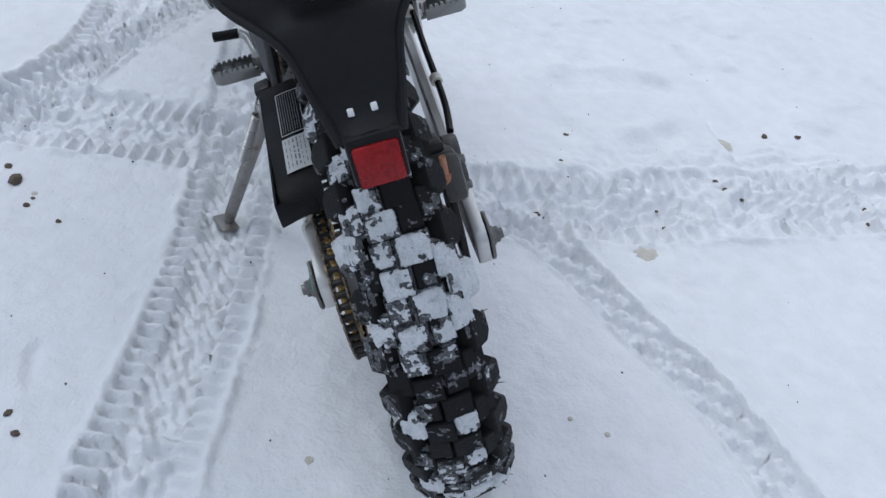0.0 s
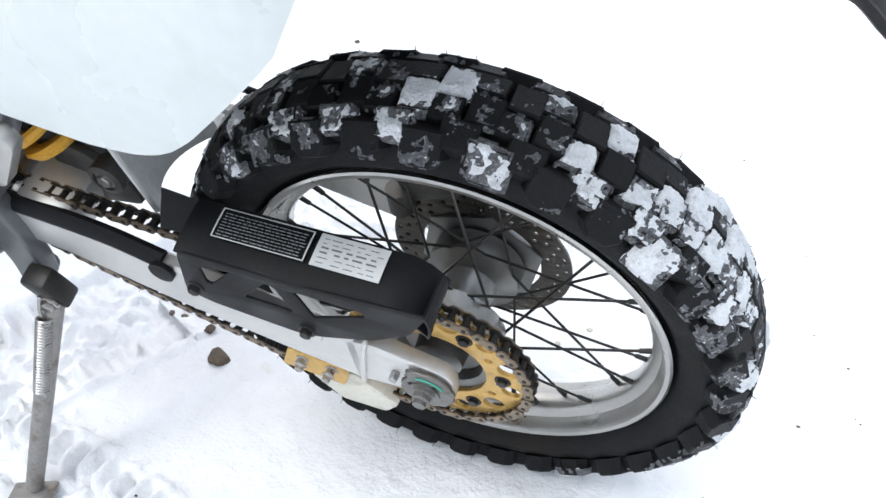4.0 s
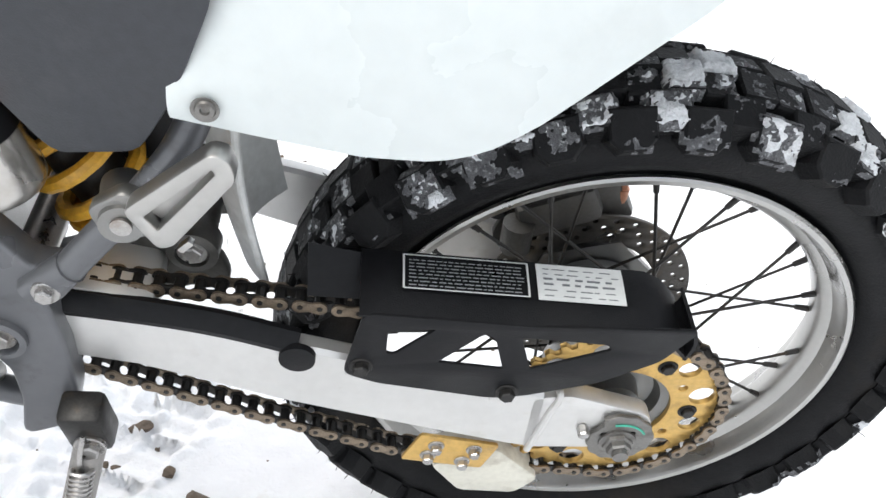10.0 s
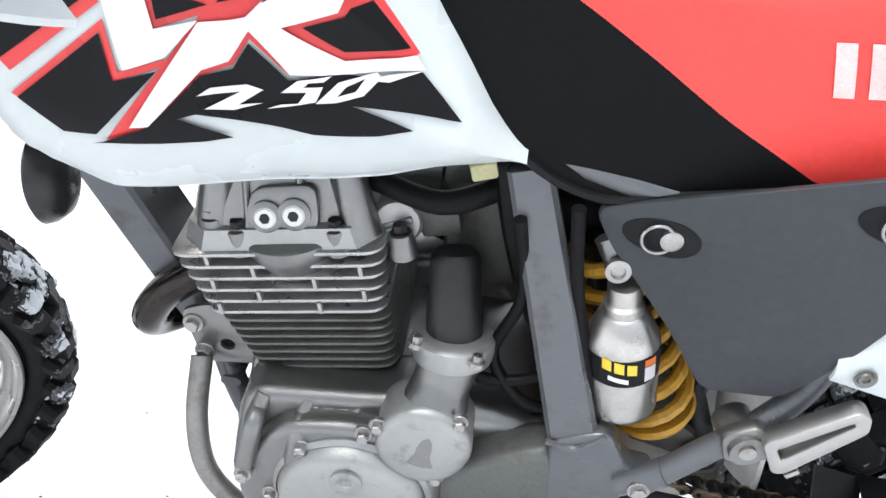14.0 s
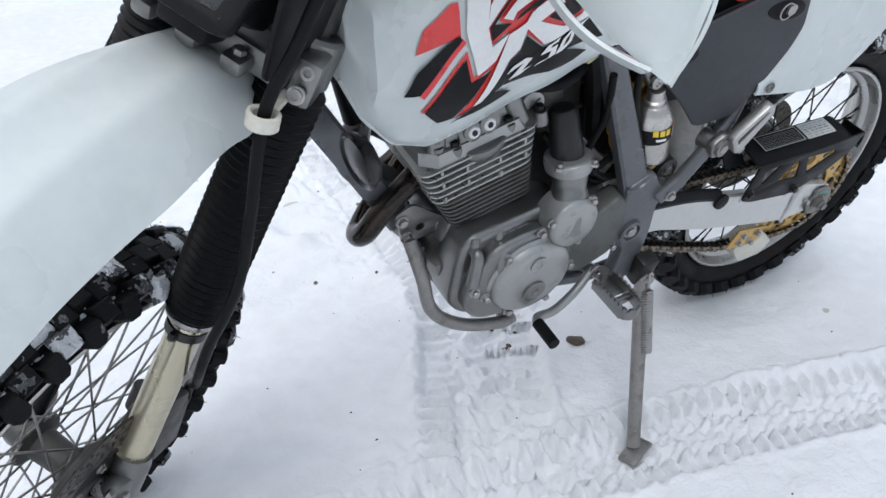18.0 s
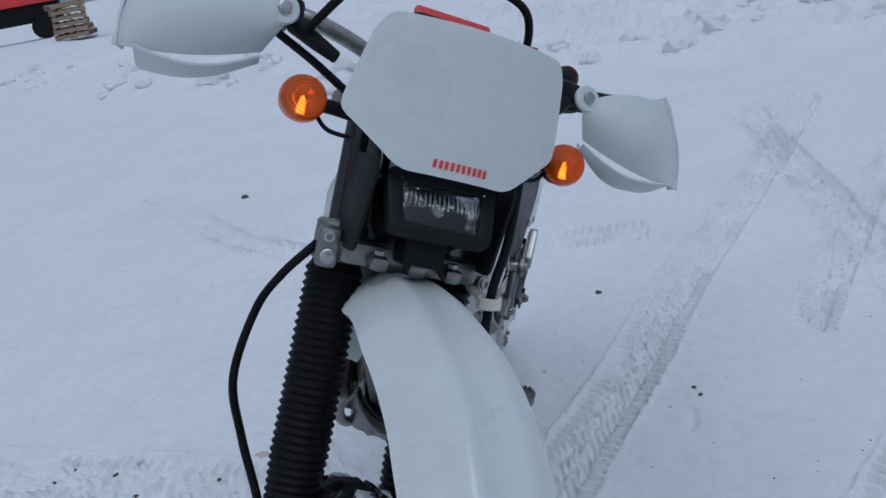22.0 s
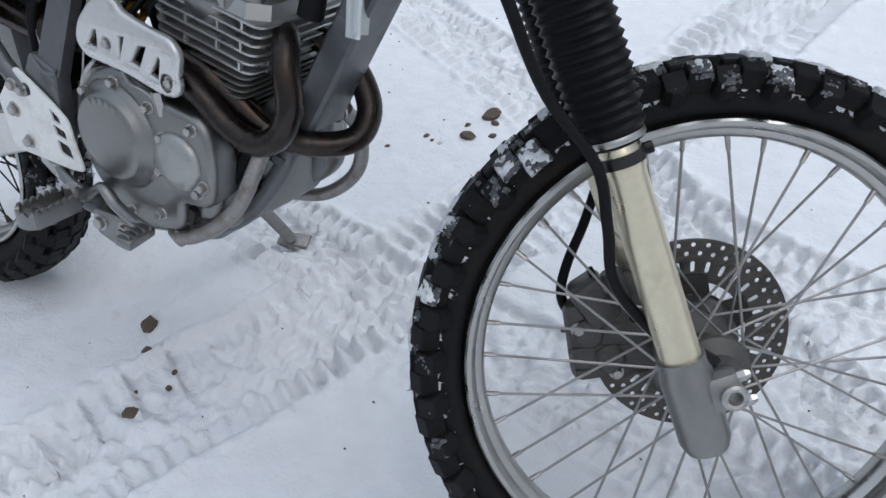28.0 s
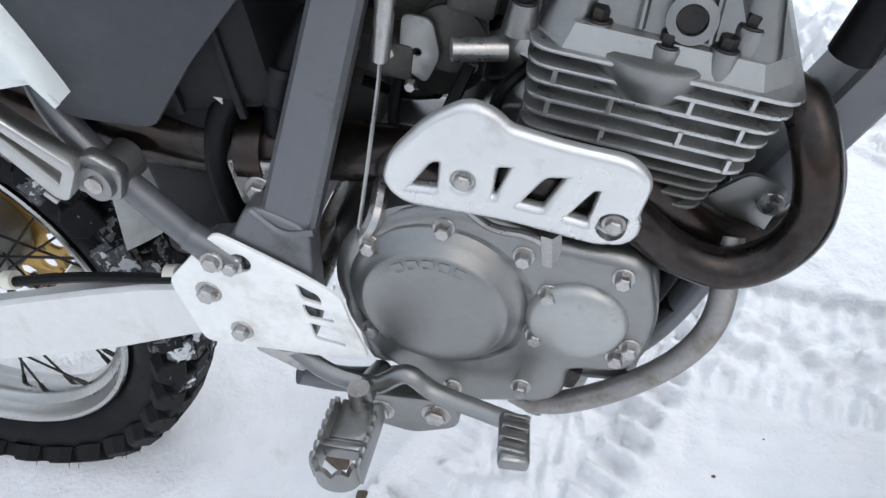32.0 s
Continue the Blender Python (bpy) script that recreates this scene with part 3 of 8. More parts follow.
STAIN = material("meltwater_stain", (0.52, 0.49, 0.43), 0.6, vary=0.15, scale=40)
for k, (x, y, r) in enumerate(((0.335, -0.595, 0.030), (-0.08, 0.135, 0.010), (-0.10, -0.34, 0.007), (-0.06, -0.29, 0.006), (0.70, -0.95, 0.03), (0.64, 0.60, 0.008))):
    b = bmesh.new()
    rows = []
    for rho in (1.0, 0.6, 0.0):
        rows.append([(rho * r * (1 + 0.35 * noise.noise(Vector((math.cos(w) * 2, math.sin(w) * 2, k)))) * math.cos(w), rho * r * math.sin(w) * (1 + 0.3 * noise.noise(Vector((math.cos(w) * 3, math.sin(w) * 3, k + 9)))), 0.0012 - 0.006 * (rho == 1.0)) for w in [2 * math.pi * j / 18 for j in range(18)]])
    rings(rows, b)
    ob = part("stain", b, STAIN, None)
    ob.matrix_world = pose(x, y, ground_z(x, y) + 0.001)
    tagged(ob, "brown frozen stain on the snow", "stain", "stains on the snow")
rnd = random.Random(77)
for k in range(110):     # lumps along the ploughed bank
    y = rnd.uniform(-11, 6)
    x = -4.85 - 0.75 * max(0, -y - 3.4) - abs(rnd.gauss(0, 1.3))
    r = rnd.uniform(0.03, 0.11) * (1.9 if rnd.random() < 0.12 else 1)
    b = bmesh.new()
    bmesh.ops.create_icosphere(b, subdivisions=3, radius=r)
    for v in b.verts:
        v.co *= 1 + 0.38 * noise.noise(v.co / r * 1.2 + Vector((k, 0, 0))) + 0.2 * noise.noise(v.co / r * 3 + Vector((k, 5, 0))) + 0.08 * noise.noise(v.co / r * 8 + Vector((k, 9, 0)))
        v.co.z *= 0.75
    ob = part("snow_lump", b, SNOW, None)
    ob.matrix_world = pose(x, y, ground_z(x, y) + r * 0.2, 0, 0, rnd.uniform(0, 360))
    tagged(ob, "rough lump of ploughed snow on the bank", "snow", "ploughed snow lumps")


def pallet(x, y, turn, tiers):
    """Wooden pallets lying on one another."""
    for t in range(tiers):
        z = ground_z(x, y) + 0.02 + 0.146 * t
        top = part("pallet", box((1.2, 0.10, 0.022), (0, 0, 0.125), bevel=0.002), WOOD, None, smooth=False)
        top.matrix_world = pose(x + 0.03 * t, y, z, 0, 0, turn + 4 * t)
        tagged(top, "weathered wooden pallet lying in the snow", "pallet", "wooden pallets")
        for k in range(5):
            if k != 2:
                part("top_board", box((1.2, 0.10, 0.022), (0, -0.35 + 0.175 * k, 0.125), bevel=0.002), WOOD, top, smooth=False)
        for k in range(3):
            part("bearer", box((0.10, 0.80, 0.078), (-0.55 + 0.55 * k, 0, 0.074), bevel=0.002), WOOD, top, smooth=False)
            part("bottom_board", box((1.2, 0.10, 0.022), (0, -0.35 + 0.35 * k, 0.022), bevel=0.002), WOOD, top, smooth=False)


pallet(-6.63, -10.88, -75, 6)
pallet(-8.2, -11.2, -70, 4)
pallet(-6.9, -12.5, -80, 3)
pallet(-17.2, -14.0, 25, 6)
# a trailer far behind the bank
tr = tagged(new("trailer"), "small red and black trailer standing far behind in the snow", "trailer")
tr.matrix_world = pose(-19.5, -17.8, ground_z(-19.5, -17.8), 0, 0, 125)
part("deck", box((3.2, 1.6, 0.42), (0, 0, 1.18), bevel=0.05), RED_DECAL, tr)
part("chassis", box((2.9, 1.4, 0.50), (0, 0, 0.72), bevel=0.05), BLACK, tr)
for x in (-0.9, 0.9):
    for y in (-0.75, 0.75):
        part("wheel", lathe([(0.16, -0.09), (0.30, -0.10), (0.32, 0), (0.30, 0.10), (0.16, 0.09), (0.02, 0.05)], (x, y, 0.32), (0, 1, 0), 28), RUBBER, tr)
# ---- wheels ----
Y_AXIS = Vector((0, 1, 0))


def turn_y(a):
    return Matrix.Rotation(a, 4, "Y")


def carcass(radius, width, rim_r, m, name, label):
    w, h = width / 2, radius - rim_r
    prof = [(rim_r - 0.006, -w * 0.48), (rim_r + 0.003, -w * 0.56), (rim_r + h * 0.14, -w * 0.76), (rim_r + h * 0.32, -w * 0.93), (rim_r + h * 0.55, -w * 0.97),
            (rim_r + h * 0.74, -w * 0.88), (rim_r + h * 0.88, -w * 0.62), (rim_r + h * 0.955, -w * 0.3), (rim_r + h * 0.97, 0)]
    prof += [(r, -y) for r, y in prof[-2::-1]]
    bm = lathe(prof, (0, 0, 0), (0, 1, 0), 96, cap=False)
    return part(name, bm, RUBBER, bike, label, m=m)


def knob_mesh(sx, sy, h, cut=0.0, flare=1.18):
    """A tread block, x along the tyre, y across, z outward; cut trims two corners into a pentagon."""
    top = [(-sx / 2, -sy / 2), (sx / 2, -sy / 2), (sx / 2, sy / 2 - cut), (sx / 2 - cut, sy / 2), (-sx / 2 + cut, sy / 2), (-sx / 2, sy / 2 - cut)] if cut else \
        [(-sx / 2, -sy / 2), (sx / 2, -sy / 2), (sx / 2, sy / 2), (-sx / 2, sy / 2)]
    loops = [[(x * flare, y * flare, -0.006) for x, y in top], [(x * 1.03, y * 1.03, h * 0.85) for x, y in top], [(x * 0.93, y * 0.93, h) for x, y in top]]
    return rings(loops)


def tyre_knobs(tyre, radius, width, rim_r, m, pitches, rows):
    """rows: (angle share, across, size along, size across, height, cut, tilt, lift)."""
    made = {}
    spots = []
    w, h = width / 2, radius - rim_r
    for k in range(pitches):
        for ri, (share, across, sx, sy, hh, cut, tilt, lift) in enumerate(rows):
            a = 2 * math.pi * (k + share) / pitches
            y = across * w
            r = rim_r + h * lift
            q = m @ turn_y(a) @ Matrix.Translation((0, y, r)) @ Matrix.Rotation(-radians(tilt), 4, "X")
            if y > 0:
                q = q @ Matrix.Diagonal((1, 1, 1, 1))
            else:
                q = q @ Matrix.Rotation(math.pi, 4, "Z") if cut else q
            key = ri
            if key not in made:
                made[key] = part("tread_block", knob_mesh(sx, sy, hh, cut), RUBBER, tyre, smooth=False)
                made[key].matrix_basis = q
            else:
                same_mesh(made[key], q)
            spots.append((q, sx, sy, hh, a, across))
    return spots


def sheet(name, pts, quads, mat, label):
    """A thin loose layer as one object."""
    me = bpy.data.meshes.new(name)
    me.from_pydata(pts, [], quads)
    me.materials.append(mat)
    me.polygons.foreach_set("use_smooth", [True] * len(me.polygons))
    ob = new(name, me)
    ob.matrix_world = BIKE
    return tagged(ob, label, "snow", kind="stuff")


def rough(p, k):
    """Uneven field at three sizes, for the ragged edge of snow."""
    return 0.42 * noise.noise(p * (38 * k)) + 0.34 * noise.noise(p * (120 * k)) + 0.24 * noise.noise(p * (310 * k))


def snow_caps(name, spots, cover, seed, label, frost_label):
    """Clumps of packed snow on tread blocks, thinning out into frost, hanging over the blocks' edges."""
    rnd = random.Random(seed)
    n = 20
    layers = {"clump": ([], []), "frost": ([], [])}
    for q, sx, sy, hh, a, across in spots:
        bias = cover(a, across, rnd)
        cx, cy = rnd.uniform(-0.3, 0.3), rnd.uniform(-0.3, 0.3)
        grid = []
        for i in range(n + 1):
            for j in range(n + 1):
                u, v = lerp(-0.64, 0.64, i / n), lerp(-0.64, 0.64, j / n)
                out = max(abs(u), abs(v)) - 0.47
                z = hh - (0.0 if out < 0 else 0.055 * min(out, 0.17))
                p = q @ Vector((u * sx, v * sy, z))
                c = bias + 0.95 * rough(p, 1.0) - 0.45 * max(0.0, math.hypot(u - cx, v - cy) - 0.35) - 1.6 * max(0.0, out)
                grid.append((u, v, z, c))
        for key, low, high in (("clump", -0.03, 9.0), ("frost", -0.26, 0.10)):
            pts, quads = layers[key]
            ids = {}
            for i in range(n):
                for j in range(n):
                    four = [i * (n + 1) + j, (i + 1) * (n + 1) + j, (i + 1) * (n + 1) + j + 1, i * (n + 1) + j + 1]
                    if any(low < grid[f][3] < high for f in four):
                        for f in four:
                            if f not in ids:
                                u, v, z, c = grid[f]
                                lift = max(-0.0010, min(0.0004, 0.008 * (c + 0.24))) if key == "frost" else (0.0040 * min(1.0, 2.6 * c) ** 0.6 if c > 0 else max(-0.0016, 0.020 * c))
                                p = Vector((u * sx, v * sy, z + lift))
                                if key == "clump":
                                    p.z += min(1.0, max(0.2, 6 * c)) * (0.0013 * noise.noise((q @ p) * 420) + 0.0008 * noise.noise((q @ p) * 900))
                                ids[f] = len(pts)
                                pts.append(tuple(q @ p))
                        quads.append([ids[f] for f in four])
    sheet(name, *layers["clump"], SNOW_CLUMP, label)
    sheet("frost_on_" + name.split("_on_")[1], *layers["frost"], FROST, frost_label)


def groove_snow(name, radius, width, rim_r, m, cover, seed, label):
    """Snow packed between the blocks, lying on the carcass in ragged streaks."""
    w, h = width / 2, radius - rim_r
    prof = [(-0.97, 0.55), (-0.88, 0.74), (-0.62, 0.88), (-0.3, 0.955), (0.0, 0.97), (0.3, 0.955), (0.62, 0.88), (0.88, 0.74), (0.97, 0.55)]
    na, ny = 900, 26
    pts, quads, ids = [], [], {}
    field = {}
    off = Vector((seed, seed * 0.7, 0))
    for i in range(na):
        a = 2 * math.pi * i / na
        for j in range(ny + 1):
            t = lerp(-0.97, 0.97, j / ny)
            r = rim_r + h * line1(prof, t)
            p = Vector((r * math.sin(a), t * w, r * math.cos(a)))
            c = cover(a, t) + 0.9 * rough(p + off, 0.8) + 0.35 * noise.noise((p + off) * 14)
            field[i, j] = (a, t, r, c)
    for i in range(na):
        for j in range(ny):
            four = [(i, j), ((i + 1) % na, j), ((i + 1) % na, j + 1), (i, j + 1)]
            if any(field[f][3] > 0 for f in four):
                for f in four:
                    if f not in ids:
                        a, t, r, c = field[f]
                        r += 0.012 * min(1.0, 2.2 * c) ** 0.7 if c > 0 else max(-0.003, 0.03 * c)
                        p = Vector((r * math.sin(a), t * w * (1 + 0.05 * min(1, c * 2)), r * math.cos(a)))
                        r2 = 1 + 0.006 * noise.noise(p * 260)
                        ids[f] = len(pts)
                        pts.append(tuple(m @ Vector((p.x * r2, p.y, p.z * r2))))
                quads.append([ids[f] for f in four])
    sheet(name, pts, quads, SNOW_CLUMP, label)


def spew_hairs(tyre, spots, m, base, count):
    """Fine moulding whiskers on the edge blocks."""
    rnd = random.Random(base)
    bm = bmesh.new()
    side_spots = [s for s in spots if abs(s[5]) > 0.5]
    for s in rnd.sample(side_spots, min(count, len(side_spots))):
        q, sx, sy, hh = s[:4]
        x, y = rnd.choice((-1, 1)) * sx * 0.42, rnd.uniform(-0.4, 0.4) * sy
        p = q @ Vector((x, y, hh * 0.9))
        e = q @ Vector((x + rnd.uniform(-0.003, 0.003), y + rnd.uniform(-0.002, 0.002), hh + rnd.uniform(0.005, 0.009)))
        rod(p, e, 0.0006, 0.0003, 4, bm)
    ob = part("moulding_whiskers", bm, RUBBER, tyre)
    return tagged(ob, "fine rubber moulding whiskers", kind="stuff")


SNOW_CLUMP = material("packed_snow", (0.74, 0.76, 0.78), 0.75, vary=0.14, scale=60, bump=0.9, bump_scale=420, dirt=(0.36, 0.37, 0.39), dirt_amount=0.25, dirt_scale=80, spec=0.2)
FROST = material("frosted_rubber", (0.11, 0.112, 0.118), 0.8, vary=0.5, scale=140, bump=0.8, bump_scale=700, dirt=(0.56, 0.575, 0.59), dirt_amount=0.30, dirt_scale=260, spec=0.15)


def rim(rim_r, half, m, name, label, depth=0.022):
    d = depth
    prof = [(rim_r - 0.001, -half), (rim_r + 0.0015, -half - 0.0025), (rim_r - 0.001, -half - 0.0045), (rim_r - 0.006, -half - 0.0035), (rim_r - 0.0085, -half + 0.001),
            (rim_r - 0.0095, -half + 0.006), (rim_r - d * 0.55, -half * 0.66), (rim_r - d * 0.62, -half * 0.56), (rim_r - d * 0.98, -half * 0.44), (rim_r - d - 0.003, -half * 0.30), (rim_r - d - 0.004, 0)]
    prof += [(r, -y) for r, y in prof[-2::-1]]
    prof += [(rim_r - d + 0.010, half * 0.4), (rim_r - d + 0.010, -half * 0.4), prof[0]]
    return part(name, lathe(prof, (0, 0, 0), (0, 1, 0), 96, cap=False), RIM, bike, label, m=m)


def spokes(rim_ob, rim_r, hub_r, hub_half, m, angles, cross, mat):
    """angles: (place round the rim in degrees, side, way round the hub)."""
    r_in = rim_r - 0.026
    for deg, s, d in angles:
        a = radians(deg)
        tip = Vector((r_in * math.sin(a), 0.006 * s, r_in * math.cos(a)))
        b = a + d * cross
        root = Vector((hub_r * math.sin(b), hub_half * s, hub_r * math.cos(b)))
        way = (root - tip).normalized()
        part("spoke", rod(root, tip, 0.0017, 0.0017, 6), mat, rim_ob, m=m)
        part("nipple", rod(tip - way * 0.006, tip + way * 0.013, 0.0034, 0.0028, 8), STEEL if mat is SPOKE else DARK_STEEL, rim_ob, m=m)


def drilled_disc(r_out, r_in, rows, y, m, name, thick=0.004, label="", mat=None, wave=0.0, slots=()):
    n = 72
    outer = [((r_out + wave * math.cos(18 * 2 * math.pi * i / n)) * math.cos(2 * math.pi * i / n), (r_out + wave * math.cos(18 * 2 * math.pi * i / n)) * math.sin(2 * math.pi * i / n)) for i in range(n)]
    holes = [circle(0, 0, r_in, 48)]
    for r, count, hr, shift in rows:
        for k in range(count):
            a = 2 * math.pi * (k + shift) / count
            holes.append(circle(r * math.cos(a), r * math.sin(a), hr, 10))
    for r0, r1, count, hw, shift in slots:
        for k in range(count):
            a = 2 * math.pi * (k + shift) / count
            ca, sa = math.cos(a), math.sin(a)
            holes.append(rounded([(u * ca - v * sa, u * sa + v * ca) for u, v in ((r0, -hw), (r1, -hw), (r1, hw), (r0, hw))], hw * 0.9, 2))
    return part(name, plate(outer, holes, thick, 0.0006), mat or DISC, bike, label, m=m @ side(y))


ID4 = Matrix.Identity(4)
# rear wheel
rear_tyre = carcass(0.309, 0.098, 0.2425, ID4, "rear_tyre", "black knobbly rear tyre with packed snow on its blocks")
REAR_ROWS = [
    (0.00, 0.20, 0.029, 0.030, 0.0155, 0, 8, 0.865), (0.06, -0.26, 0.027, 0.024, 0.0155, 0, -10, 0.86),
    (0.50, -0.18, 0.029, 0.032, 0.0155, 0, -7, 0.865), (0.56, 0.30, 0.026, 0.024, 0.0155, 0, 12, 0.855),
    (0.25, 0.60, 0.033, 0.026, 0.015, 0, 30, 0.79), (0.25, -0.60, 0.033, 0.026, 0.015, 0, -30, 0.79),
    (0.75, 0.78, 0.036, 0.032, 0.015, 0.009, 52, 0.70), (0.75, -0.78, 0.036, 0.032, 0.015, 0.009, -52, 0.70),
]
rear_spots = tyre_knobs(rear_tyre, 0.321, 0.114, 0.2425, ID4, 34, REAR_ROWS)
spew_hairs(rear_tyre, rear_spots, ID4, 3, 110)
def rear_cover(a, across, r):
    if 1.9 < a < 3.5:
        return -0.8
    if 0.0 < a % (2 * math.pi) < 1.9:      # the forward side is nearly bare
        return r.uniform(-0.55, -0.12) if r.random() < 0.85 else r.uniform(-0.10, 0.10)
    return r.uniform(-0.05, 0.36) if r.random() < (0.58 if abs(across) < 0.5 else 0.34 if abs(across) < 0.7 else 0.05) else r.uniform(-0.50, -0.16)


snow_caps("snow_on_rear_tyre", rear_spots, rear_cover, 11, "packed snow stuck to the tread blocks of the rear tyre", "thin frost on the tread blocks of the rear tyre")
groove_snow("snow_between_rear_blocks", 0.309, 0.098, 0.2425, ID4, lambda a, t: -0.36 - 0.5 * max(0, abs(t) - 0.5) - (0.5 if 1.9 < a < 3.5 else 0), 5, "snow packed between the tread blocks of the rear tyre")
rear_rim = rim(0.2425, 0.034, ID4, "rear_rim", "brushed aluminium rim with a dull grey sheen")
spokes(rear_rim, 0.2425, 0.052, 0.032, ID4, [(-2.0 - 45 * g + o, sd, d) for g in range(8) for o, sd, d in ((0, 1, -1), (-10.7, -1, -1), (-21.0, 1, 1), (-30.8, -1, 1))], 1.15, DARK_STEEL)
# hub, cush drive and sprocket
part("rear_hub", lathe([(0.012, -0.06), (0.055, -0.058), (0.056, -0.03), (0.034, -0.02), (0.030, 0.0), (0.036, 0.02), (0.060, 0.028), (0.062, 0.05), (0.020, 0.052)], (0, 0, 0), (0, 1, 0), 40), CAST, bike, "cast aluminium hub")
part("sprocket_carrier", lathe([(0.063, 0.046), (0.064, 0.078), (0.058, 0.082), (0.050, 0.078), (0.046, 0.066), (0.030, 0.064), (0.028, 0.085), (0.016, 0.086)], (0, 0, 0), (0, 1, 0), 40), CAST, bike)
TEETH = 42
outer = []
for k in range(TEETH):
    for da, r in ((0.0, 0.1005), (0.22, 0.1015), (0.36, 0.108), (0.64, 0.108), (0.78, 0.1015)):
        a = 2 * math.pi * (k + da) / TEETH
        outer.append((r * math.cos(a), r * math.sin(a)))
holes = [circle(0, 0, 0.058, 40)]
for k in range(12):
    a = 2 * math.pi * (k + 0.5) / 12
    holes.append(circle(0.087 * math.cos(a), 0.087 * math.sin(a), 0.0135 if k % 2 else 0.0115, 18))
for k in range(6):
    a = 2 * math.pi * k / 6 + 0.55
    holes.append(circle(0.071 * math.cos(a), 0.071 * math.sin(a), 0.0055, 10))
sprocket = part("sprocket", plate(outer, holes, 0.006, 0.0008), GOLD, bike, "gold anodised rear sprocket with round lightening holes", m=side(0.086))
for k in range(6):
    a = 2 * math.pi * k / 6 + 0.02
    bolt((0.076 * math.cos(a), 0.089, 0.076 * math.sin(a)), Y_AXIS, 0.0065, 0.004, sprocket, DARK_STEEL)
# rear brake
DULL = material("dull_plated_steel", (0.20, 0.195, 0.185), 0.42, 0.8, vary=0.12, scale=40, dirt=(0.09, 0.08, 0.07), dirt_amount=0.3, dirt_scale=50)
CALIPER = material("weathered_casting", (0.085, 0.083, 0.079), 0.5, 0.5, vary=0.15, scale=30, bump=0.15, bump_scale=300, dirt=(0.09, 0.082, 0.072), dirt_amount=0.4, dirt_scale=30)
drilled_disc(0.110, 0.074, ((0.103, 30, 0.0036, 0), (0.093, 30, 0.0036, 0.5), (0.083, 15, 0.0036, 0)), -0.066, ID4, "rear_brake_disc", 0.004, "drilled steel rear brake disc")
part("disc_carrier", lathe([(0.079, -0.070), (0.079, -0.062), (0.030, -0.060), (0.030, -0.072)], (0, 0, 0), (0, 1, 0), 6), CAST, bike)
bm = box((0.084, 0.045, 0.044), (0.048, -0.082, 0.110), (0, 24, 0), 0.010)
rod((0.088, -0.060, 0.100), (0.088, -0.060, 0.066), 0.016, bm=bm)
box((0.055, 0.030, 0.062), (0.005, -0.090, 0.112), (0, 30, 0), 0.008, bm)
rear_caliper = part("rear_brake_caliper", bm, CALIPER, bike, "dirty cast aluminium rear brake caliper")
part("caliper_bracket", plate(rounded([(-0.020, -0.030), (0.035, -0.035), (0.110, 0.060), (0.095, 0.100), (0.030, 0.110), (-0.010, 0.060)], 0.012), [circle(0, 0, 0.012), circle(0.075, 0.058, 0.008), circle(0.045, 0.03, 0.010)], 0.009, 0.001), DARK_STEEL, bike, m=side(-0.086))
for p in ((0.082, -0.106, 0.094), (0.020, -0.106, 0.125), (-0.004, -0.106, 0.100)):
    bolt(p, -Y_AXIS, 0.006, 0.007, rear_caliper, DULL)
for x, z in ((0.060, 0.118), (0.028, 0.100)):
    part("piston_boss", lathe([(0.019, -0.01), (0.019, 0.006), (0.016, 0.010), (0.010, 0.0105), (0.009, 0.006), (0, 0.006)], (x, -0.104, z), (0, -1, 0), 24), CALIPER, rear_caliper)
part("pad_cover", box((0.085, 0.030, 0.012), (0.050, -0.076, 0.140), (0, 24, 0), 0.004), DARK_STEEL, rear_caliper)
part("slider_boot", lathe([(0.010, 0), (0.013, 0.004), (0.010, 0.008), (0.013, 0.012), (0.010, 0.016)], (0.108, -0.084, 0.088), (-0.3, -1, 0.4), 16), RUBBER_SOFT, rear_caliper)
rod_bm = rod((-0.014, -0.082, 0.128), (-0.014, -0.082, 0.160), 0.0045, bm=rod((-0.014, -0.082, 0.100), (-0.014, -0.082, 0.132), 0.007))
part("bleed_screw", rod_bm, material("copper_cap", (0.42, 0.20, 0.12), 0.5, 0.3), rear_caliper)
# axle, snail adjusters
for s in (1, -1):
    bm = rod((0, s * 0.100, 0), (0, s * 0.143, 0), 0.0080, 0.0074, segs=16)
    lathe([(0.0145, 0), (0.0140, 0.004), (0.0115, 0.005), (0.0115, 0.010), (0.0100, 0.012)], (0, s * 0.1265, 0), (0, s, 0), 6, bm)
    part("axle_nut", bm, DULL, bike, smooth=False)
    spiral = []
    for k in range(48):
        a = 2 * math.pi * k / 48
        r = 0.024 + 0.012 * k / 48 + (0.0014 if k % 4 < 2 else 0)
        spiral.append((r * math.cos(a + 2.2) * -1, r * math.sin(a + 2.2)))
    adj = part("chain_adjuster", plate(spiral, [circle(0, 0, 0.0096), circle(0.014, 0.009, 0.0045, 10), circle(-0.012, 0.012, 0.004, 10)], 0.005, 0.001), DULL, bike, "notched steel snail cam chain adjuster", m=side(s * 0.1225))
    bolt((0.034, s * 0.120, 0.012), (0, s, 0), 0.0055, 0.009, adj, STEEL, washer=False)
    part("adjuster_washer", lathe([(0.0175, 0.0), (0.0175, 0.0022), (0.012, 0.003)], (0, s * 0.125, 0), (0, s, 0), 24), DULL, bike)
part("torque_mark", hose([(0.026 * math.cos(radians(a)), 0.1258, 0.026 * math.sin(radians(a))) for a in (75, 95, 115, 135, 150)], 0.0011, 6, 3), material("green_paint_mark", (0.05, 0.35, 0.25), 0.5), bike)

